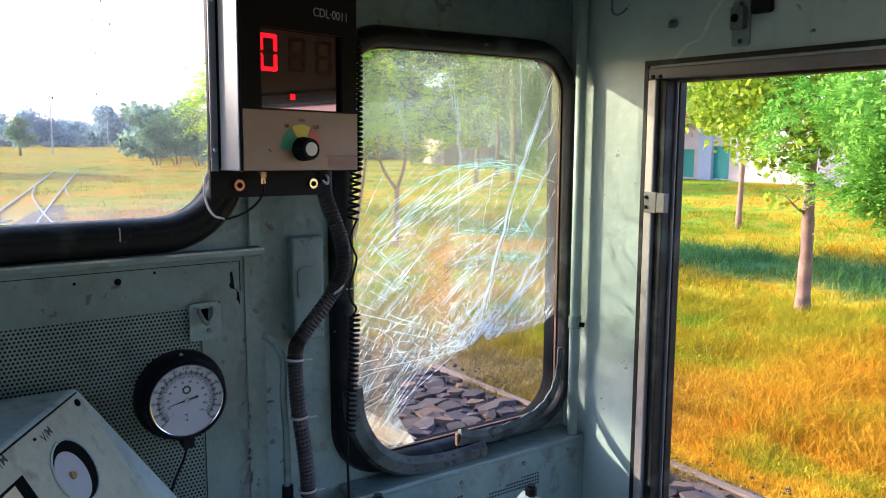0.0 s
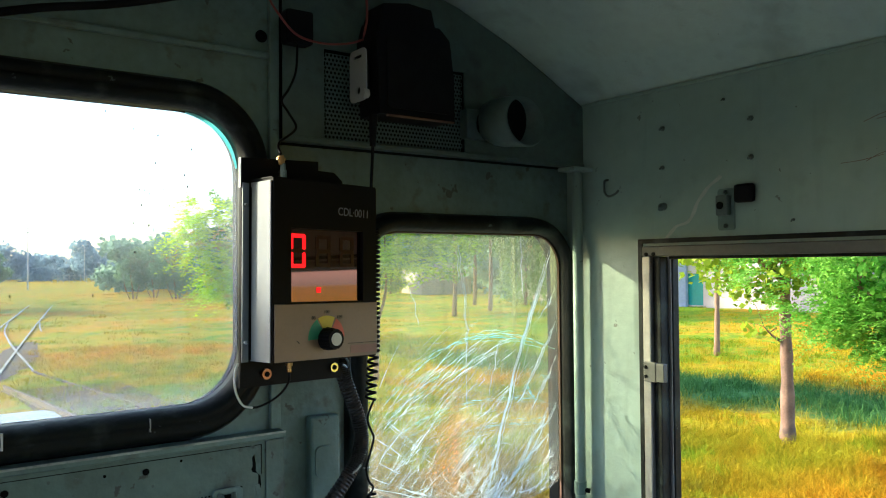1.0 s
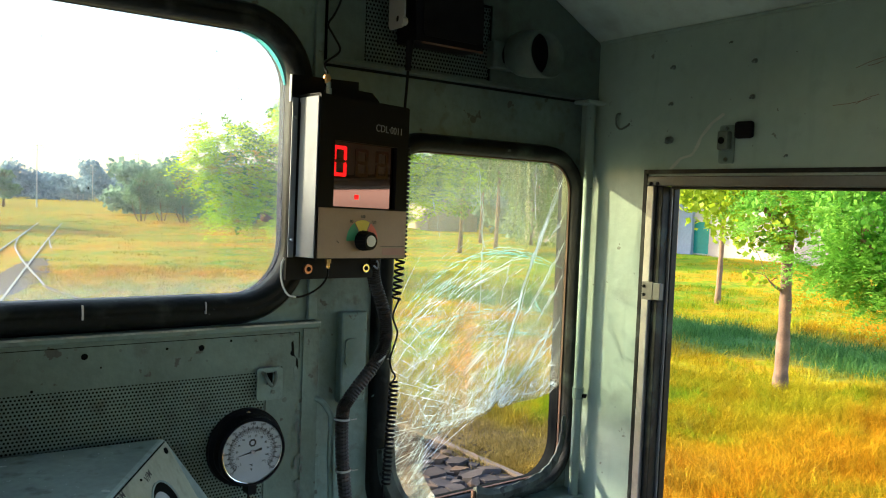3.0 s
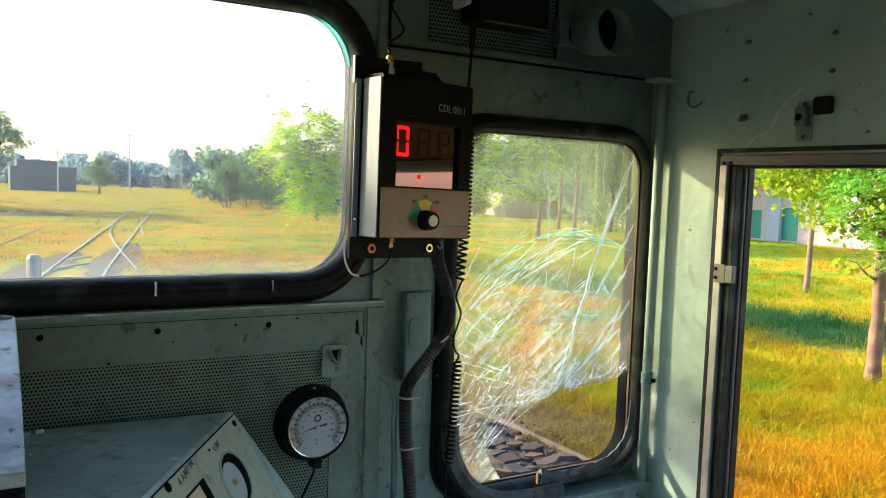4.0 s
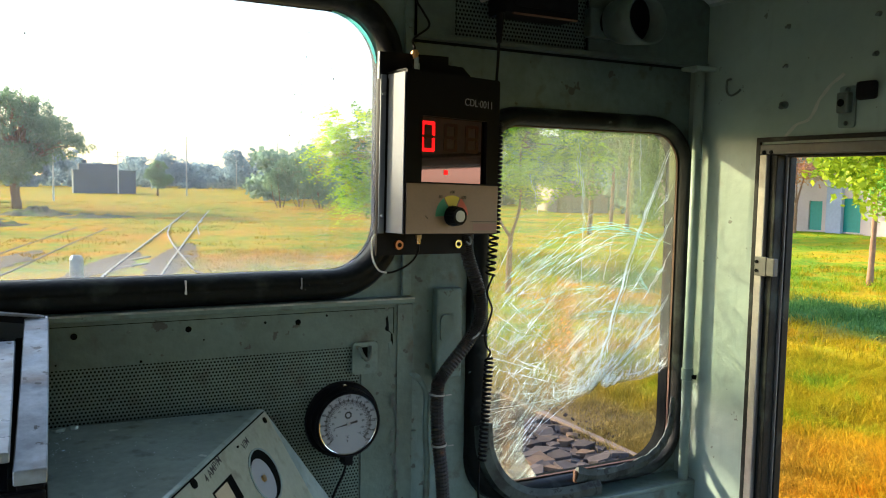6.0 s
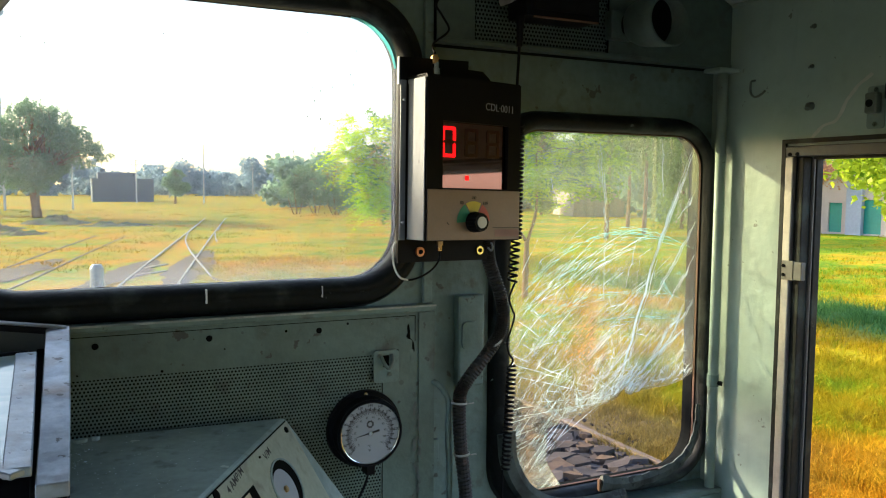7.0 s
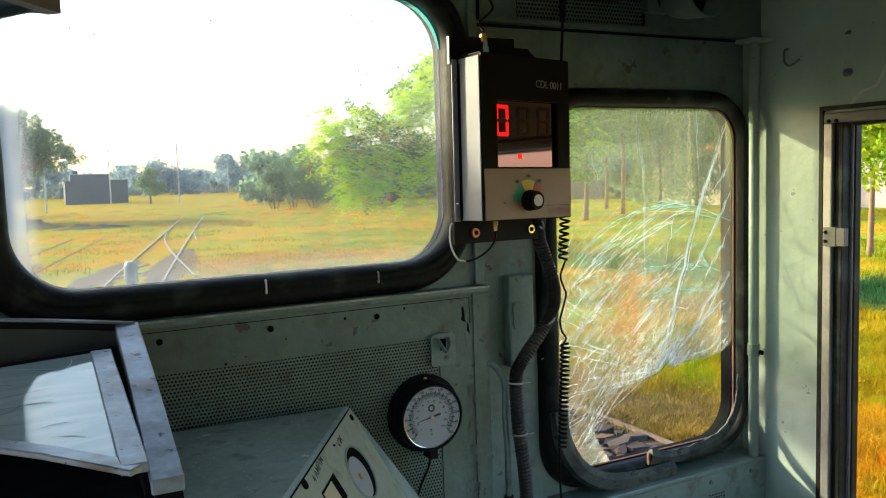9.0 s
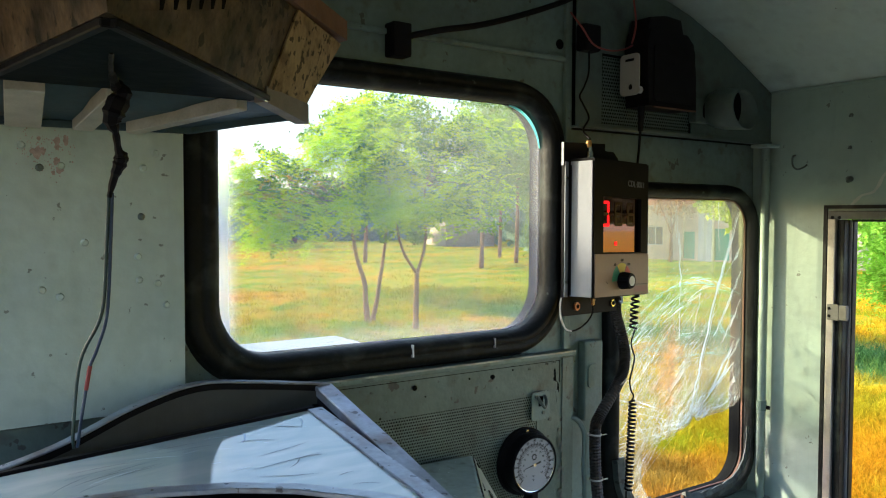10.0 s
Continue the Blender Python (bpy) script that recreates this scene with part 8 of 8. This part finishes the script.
rail([(0.80, -12), (0.80, 4), (1.0, 12), (2.15, 21), (3.6, 28.2), (9.2, 54.3), (14.2, 77)], POLISHED, "bright rail curving away through the field", 0.10)
rail([(4.46, 27.9), (4.68, 30.6), (5.08, 35.5), (5.6, 40.9), (6.26, 46.6), (7.5, 54.2)], POLISHED, "bright rail of a turnout crossing the track", 0.09)
rail([(7.75, 45.3), (8.15, 48.0), (9.0, 53.0)], POLISHED, "short bright rail beside the turnout", 0.10)
rail([(-6.5, 8), (-3.2, 20), (-1.04, 29.4), (0.9, 39.4), (3.5, 52)], RAIL, "rusty rail of the next track", 0.145)
rail([(-8.2, 8), (-4.9, 20), (-2.75, 29.8), (-0.8, 40), (1.9, 53)], RAIL, "rusty rail of the next track", 0.145)

b = bmesh.new()
for (x0, x1, y0, y1, s) in ((3.2, 6.0, -9, 24, 0.012), (-1.6, 1.5, -12, 26, 0.01)):
    n = 60
    vs = [[b.verts.new((x + 0.12 * noise.noise(Vector((y * 0.9, x, s))), y, 0.012 + ground_z(x, y) + 0.02 * noise.noise(Vector((x * 3, y * 3, 1))))) for x in (x0, x0 + 0.4, (x0 + x1) / 2, x1 - 0.4, x1)] for y in strips(y0, y1, n, 1)]
    for u, v in zip(vs, vs[1:]):
        for k in range(4):
            b.faces.new((u[k], u[k + 1], v[k + 1], v[k]))
beds = [([(3.0, 26.0), (3.6, 28.5), (4.5, 32), (5.4, 36), (6.3, 39.5)], 0.8), ([(-4.2, 25.0), (-2.6, 29.0), (-1.3, 33.0), (-0.2, 37.0)], 0.9), ([(0.2, 25.5), (1.6, 29.0), (2.6, 32.5), (3.4, 35.0)], 0.75)]
for j, (pts, wide) in enumerate(beds):
    line = smooth_line([(x, y, 0.0) for x, y in pts], 8)
    vs = []
    for i, p in enumerate(line):
        w = wide * (1.0 + 0.5 * noise.noise(Vector((p.y * 0.9, 3.0, j)))) * math.sin(math.pi * (0.12 + 0.84 * i / len(line)))
        vs.append([b.verts.new((p.x + s * w + 0.25 * noise.noise(Vector((p.y * 0.8, s * 5, 1))), p.y, ground_z(p.x + s * w, p.y) + 0.03 + 0.008 * j)) for s in (-1, -0.4, 0.4, 1)])
    for u, v in zip(vs, vs[1:]):
        for k in range(3):
            b.faces.new((u[k], u[k + 1], v[k + 1], v[k]))
thing("track_bed", b, BED, "sooty brown earth and ballast between the rails", "track bed", kind="structure")

PALE_WOOD = mat("weathered sleeper wood", (0.42, 0.37, 0.29), 0.85, var=0.3, scale=5, bump=0.4)
for x0, y0, x1, y1 in ((2.11, 29.3, 3.33, 30.6), (2.66, 31.7, 3.67, 33.2)):
    d = math.degrees(math.atan2(y1 - y0, x1 - x0))
    sl = brick(-0.5, 0.5, -0.09, 0.09, -0.08, 0.0, 0.012, 1)
    thing("sleeper", sl, PALE_WOOD, "weathered wooden sleeper between the rails", "sleeper", "sleepers of the turnout", kind="structure", at=pose((x0 + x1) / 2, (y0 + y1) / 2, 0.05, 0, 0, d) @ Matrix.Diagonal((math.hypot(x1 - x0, y1 - y0), 1, 1, 1)))

# broken slabs paved between the rails
paving = thing("paving", None, None, "uneven paving of broken sooty stone slabs between the rails", "paving", kind="structure", at=Matrix.Translation((0, 0, 0)))
g = random.Random(21)
slab_meshes = []
for k in range(16):
    n = g.choice((5, 6, 6, 7))
    big = g.uniform(0.6, 1.45)
    pts = [(big * (0.15 + g.uniform(-0.07, 0.05)) * math.cos(i * math.tau / n + g.uniform(-.2, .2)), big * (0.10 + g.uniform(-0.045, 0.04)) * math.sin(i * math.tau / n + g.uniform(-.2, .2))) for i in range(n)]
    bm = prism([pts], 0.075)
    for v in bm.verts:
        v.co.z += g.uniform(-0.012, 0.02)
    slab_meshes.append(mesh_of("slab", bm, TAN_STONE if k % 4 == 1 else STONE))
y = 4.2
while y < 13.5:
    x = 4.16
    while x < 5.66:
        ob = new("slab", g.choice(slab_meshes))
        ob.parent = paving
        ob.matrix_basis = pose(x + g.uniform(-.06, .06), y + g.uniform(-.05, .05), g.uniform(-0.03, 0.015), g.uniform(-10, 10), g.uniform(-9, 9), g.uniform(-40, 40))
        x += g.uniform(0.16, 0.32)
    y += g.uniform(0.14, 0.22)

# loose stones along the rail
g2 = np.random.default_rng(9)
vs, fs = [], []
for _ in range(2200):
    x = g2.choice([g2.uniform(3.0, 4.2), g2.uniform(5.4, 6.3), g2.uniform(3.0, 6.2)])
    y, s = g2.uniform(-4, 16), g2.uniform(0.012, 0.04)
    k = len(vs)
    o = g2.normal(0, 0.25, (6, 3))
    for d, q in zip(((1, 0, 0), (-1, 0, 0), (0, 1, 0), (0, -1, 0), (0, 0, 0.7), (0, 0, -0.7)), o):
        vs.append((x + s * (d[0] + q[0]), y + s * (d[1] + q[1]), 0.03 + s * (d[2] + 0.4 * q[2])))
    fs += [(k + a, k + c, k + e) for a, c, e in ((0, 2, 4), (2, 1, 4), (1, 3, 4), (3, 0, 4), (2, 0, 5), (1, 2, 5), (3, 1, 5), (0, 3, 5))]
tagged(new("gravel", from_arrays("gravel", vs, fs, STONE)), "loose dark ballast and stone chips", "gravel", kind="stuff")

# ---- locomotive nose in front of the windshield ----
nose = thing("short_hood", None, None, "white-painted locomotive nose below the windshield", "hood")
part("hood_body", brick(-0.85, 0.225, 1.575, 2.21, 1.495, 2.882, 0.05, 3), WHITE_PAINT, nose)
b = rod((-0.165, 2.16, 2.895), (-0.165, 2.16, 2.943), 0.017, n=16)
b = join(b, rod((-0.165, 2.16, 2.943), (-0.165, 2.16, 2.953), 0.017, 0.011, n=16))
part("grab_stub", b, STEEL, nose, "short round steel stub")

# ---- houses, mast, poles ----
PLASTER = mat("pinkish white plaster", (0.50, 0.42, 0.37), 0.9, var=0.08, scale=0.8, bump=0.2, stain=(0.5, 0.4, 0.33), stain_scale=0.7, stain_amount=0.5)
REDBRICK = mat("red brick band", (0.42, 0.2, 0.13), 0.9, var=0.25, scale=3)
GREEN_DOOR = mat("green door paint", (0.02, 0.26, 0.20), 0.5, var=0.1)
GREY_BLUE = mat("grey-blue plaster", (0.36, 0.40, 0.48), 0.85, var=0.1)
DARK_GLASS = mat("dark window", (0.06, 0.08, 0.1), 0.2, var=0.1, bump=0)
# distance haze put into the colours: wall greyed blue, steel lightened
HAZED_WALL = mat("hazed brown wall", (0.13, 0.15, 0.20), 0.9, var=0.15, scale=0.5)
HAZED_STEEL = mat("hazed steel", (0.60, 0.62, 0.66), 0.7, 0.1, var=0.2)


def house(name, m, length, depth, height, band, doors, windows, pilasters, wall_mat, label):
    """A long low house, its front along its own x at y = 0; doors and windows as (x, width, height)."""
    ob = thing(name, None, None, label, "house", at=m)
    holes = [[(x - w / 2, 0.15), (x + w / 2, 0.15), (x + w / 2, h), (x - w / 2, h)] for x, w, h in doors]
    holes += [[(x - w / 2, 1.1), (x + w / 2, 1.1), (x + w / 2, 1.1 + h), (x - w / 2, 1.1 + h)] for x, w, h in windows]
    part("wall", prism([[(0, -0.3), (length, -0.3), (length, height), (0, height)]] + holes, 0.25, front(0)), wall_mat, ob)
    part("rear_wall", brick(0, length, depth - 0.25, depth, -0.3, height), wall_mat, ob)
    part("side_wall", brick(0.0, 0.25, 0.252, depth - 0.252, -0.3, height), wall_mat, ob)
    part("side_wall", brick(length - 0.25, length, 0.252, depth - 0.252, -0.3, height), wall_mat, ob)
    part("roof", brick(-0.2, length + 0.2, -0.3, depth + 0.2, height + 0.004, height + 0.18), wall_mat, ob)
    if band:
        part("parapet", brick(-0.05, length + 0.05, -0.05, 0.2, height + 0.185, height + 0.185 + band), REDBRICK, ob, "red brick parapet")
    for x, w, h in doors:
        d = part("door", brick(x - w / 2 + 0.02, x + w / 2 - 0.02, 0.1, 0.15, 0.15, h - 0.02), GREEN_DOOR, ob, "green painted door")
    for x, w, h in windows:
        d = part("window", prism([[(x - w / 2, 1.1), (x + w / 2, 1.1), (x + w / 2, 1.1 + h), (x - w / 2, 1.1 + h)], [(x - w / 2 + .08, 1.18), (x - .04, 1.18), (x - .04, 1.02 + h), (x - w / 2 + .08, 1.02 + h)], [(x + .04, 1.18), (x + w / 2 - .08, 1.18), (x + w / 2 - .08, 1.02 + h), (x + .04, 1.02 + h)]], 0.06, front(0.06)), GREY_BLUE, ob)
        part("pane", brick(x - w / 2 + .05, x + w / 2 - .05, 0.13, 0.15, 1.15, 1.05 + h), DARK_GLASS, d)
    for x, w in pilasters:
        part("pilaster", brick(x - w / 2, x + w / 2, -0.25, -0.003, -0.3, height - 0.1), GREY_BLUE, ob, "grey-blue painted pier")
    return ob


house("white_house", Matrix.Translation((50.0, 56.0, 0)) @ Matrix.Rotation(radians(-90), 4, "Z"), 30, 7, 4.1, 0.7, [(16.5, 1.1, 2.25), (19.4, 1.4, 2.5)], [(13.2, 1.6, 1.5), (8.0, 1.6, 1.5)], [(18.15, 1.2)], PLASTER, "long low pinkish-white house with green doors")
house("far_white_house", Matrix.Translation((53.2, 80.5, 0)) @ Matrix.Rotation(radians(-105), 4, "Z"), 7, 6, 3.3, 0, [], [(6.5, 1.3, 1.3)], [], PLASTER, "small plain white house behind the trees")
tree("scrub_tree", 49.6, 77.5, [[(0, 0, 0, 0.1), (0.1, 0, 1.2, 0.07), (0.3, 0, 2.2, 0.04)]], [(0, 0, 1.9, 1.5, 1.5, 1.4), (-1.2, 0.3, 2.9, 1.1, 1.1, 1.2), (1.3, 0.4, 1.2, 1.2, 1.2, 0.9)], 2600, 0.3, BROWN_BARK, WILLOW, 59, "small hazy tree before a white house", 0.3, 0.4, group="trees in the far field")
tree("dry_tree", 47.5, 39.2, [[(0, 0, -0.1, 0.16), (0.05, 0, 1.2, 0.13), (0.1, 0, 2.2, 0.1)], [(0.1, 0, 2.1, 0.08), (-0.7, 0, 3.4, 0.05), (-1.3, 0.1, 4.6, 0.02)], [(0.1, 0, 2.1, 0.08), (0.7, 0.1, 3.5, 0.05), (1.2, 0.1, 4.8, 0.02)], [(0.1, 0, 2.1, 0.07), (0.1, 0.1, 4.9, 0.03)]],
     [(0, 0, 4.5, 1.7, 1.5, 1.3)], 900, 0.16, BROWN_BARK, DRY_LEAF, 91, "nearly bare tree with reddish dry leaves beside the house")
ob = thing("brown_building", None, None, "dark brown flat-roofed building across the field", "building", at=Matrix.Translation((5.8, 157, 0)))
part("wall", brick(0, 10.4, 0, 8, -0.2, 4.0), HAZED_WALL, ob)
part("roof", brick(-0.1, 10.5, -0.1, 8.1, 4.003, 4.2), HAZED_WALL, ob)
part("upper_room", brick(1.0, 7.4, 1, 7, 4.203, 5.3), HAZED_WALL, ob)
part("water_tank", rod((1.9, 2, 5.4), (1.9, 2, 6.0), 0.45), HAZED_WALL, ob)

mast = thing("floodlight_mast", None, None, "tall steel lattice mast with floodlights on top", "mast", at=Matrix.Translation((-6.8, 107, 0)))
H = 22.3
for sx in (-1, 1):
    for sy in (-1, 1):
        part("leg", rod((sx * 1.25, sy * 1.25, -0.2), (sx * 0.95, sy * 0.95, H), 0.09, n=6), HAZED_STEEL, mast)
for i in range(9):
    z = 2.4 + i * 2.4
    w, w2 = 1.25 - 0.3 * z / H, 1.25 - 0.3 * min(H, z + 2.4) / H
    b = None
    for sx, sy, ex, ey in ((-1, -1, 1, -1), (1, -1, 1, 1), (1, 1, -1, 1), (-1, 1, -1, -1)):
        b = rod((sx * w, sy * w, z), (ex * w, ey * w, z), 0.085, n=5, bm=b)
        if z + 2.4 <= H:
            b = rod((sx * w, sy * w, z), (ex * w2, ey * w2, z + 2.4), 0.075, n=5, bm=b)
    part("bracing", b, HAZED_STEEL, mast)
part("platform", brick(-1.3, 1.3, -1.3, 1.3, H, H + 0.12), HAZED_STEEL, mast)
for x, z in ((-1.2, 0.5), (0.5, 1.1), (1.3, 0.5)):
    part("floodlight", join(rod((x, -0.4, H + z), (x, 0.2, H + z), 0.55, 0.3, 14), brick(x - 0.06, x + 0.06, -0.1, 0.1, H + 0.1, H + z)), HAZED_STEEL, mast)


def pole(x, y, h):
    ob = thing("telegraph_pole", None, None, "slim telegraph pole with two crossarms", "pole", "telegraph poles", at=Matrix.Translation((x, y, 0)))
    part("post", rod((0, 0, -0.1), (0, 0, h), 0.13, 0.08, 8), HAZED_STEEL, ob)
    for k, z in enumerate((h - 0.4, h - 1.1)):
        arm = part("crossarm", brick(-0.8, 0.8, -0.05, 0.05, z, z + 0.1), HAZED_STEEL, ob)
        for ix in (-0.7, 0.7):
            part("insulator", rod((ix, 0, z + 0.1), (ix, 0, z + 0.3), 0.06, n=6), WHITE_PLASTIC, arm)


for az, d, h in ((4.8, 150, 7.6), (9.1, 145, 10.2), (6.9, 200, 7.5), (15.15, 150, 9.8), (0.9, 110, 7.0), (12.4, 230, 9.0)):
    pole(d * math.sin(radians(az)), d * math.cos(radians(az)), h)

fence = thing("far_fence", None, None, "thin post fence at the far edge of the field", "fence")
for i in range(26):
    x = 38 + i * 1.25
    part("post", rod((x, 205, -0.1), (x, 205, 2.0), 0.07, n=5), HAZED_STEEL, fence)
part("wire", join(rod((38, 205, 1.7), (69.3, 205, 1.7), 0.03, n=4), rod((38, 205, 1.0), (69.3, 205, 1.0), 0.03, n=4)), HAZED_STEEL, fence)
b = bmesh.new()
bmesh.ops.create_icosphere(b, subdivisions=3, radius=1.0)
for v in b.verts:
    v.co = Vector((v.co.x * 1.1, v.co.y * 1.1, v.co.z * 1.3)) * (1 + 0.18 * noise.noise(v.co * 2.5))
thing("dung_heap", b, RUST, "rounded brown heap at the field's edge", "heap", at=Matrix.Translation((40.5, 92, 0.6)), smooth=True)


# low banks of dug earth with weeds beside the far tracks
SPOIL = mat("grey-brown spoil", (0.115, 0.10, 0.06), 0.95, var=0.4, scale=1.2, bump=0.9, bump_scale=6, stain=(0.10, 0.17, 0.04), stain_scale=0.8, stain_amount=0.85, stain_at=0.46)


def bank(x, y, rx, ry, h, seed):
    b = bmesh.new()
    n, rings = 40, 10
    rows = [[b.verts.new((x, y, h))]]
    for j in range(1, rings + 1):
        t = j / rings
        rows.append([])
        for i in range(n):
            a = i * math.tau / n
            k = t * (1 + 0.3 * noise.noise(Vector((math.cos(a) * 1.5, math.sin(a) * 1.5, seed))))
            px, py = x + rx * k * math.cos(a), y + ry * k * math.sin(a)
            rows[-1].append(b.verts.new((px, py, -0.15 + (h + 0.15) * (1 - t ** 1.2) * (0.75 + 1.1 * noise.noise(Vector((px * 1.1, py * 0.7, seed))) + 0.6 * noise.noise(Vector((px * 3.1, py * 2.4, seed)))))))
    for i in range(n):
        b.faces.new((rows[0][0], rows[1][i], rows[1][(i + 1) % n]))
        for j in range(1, rings):
            b.faces.new((rows[j][i], rows[j + 1][i], rows[j + 1][(i + 1) % n], rows[j][(i + 1) % n]))
    bmesh.ops.recalc_face_normals(b, faces=b.faces[:])
    return thing("earth_bank", b, SPOIL, "low bank of grey-brown dug earth overgrown with weeds", "earth bank", "earth banks in the field", smooth=True)


bank(-5.2, 62.0, 4.6, 3.2, 0.5, 1)
bank(-2.4, 56.5, 2.8, 2.2, 0.3, 2)
bank(-0.2, 70.5, 3.2, 3.0, 0.8, 3)
bank(3.6, 66.0, 3.8, 2.4, 0.35, 4)
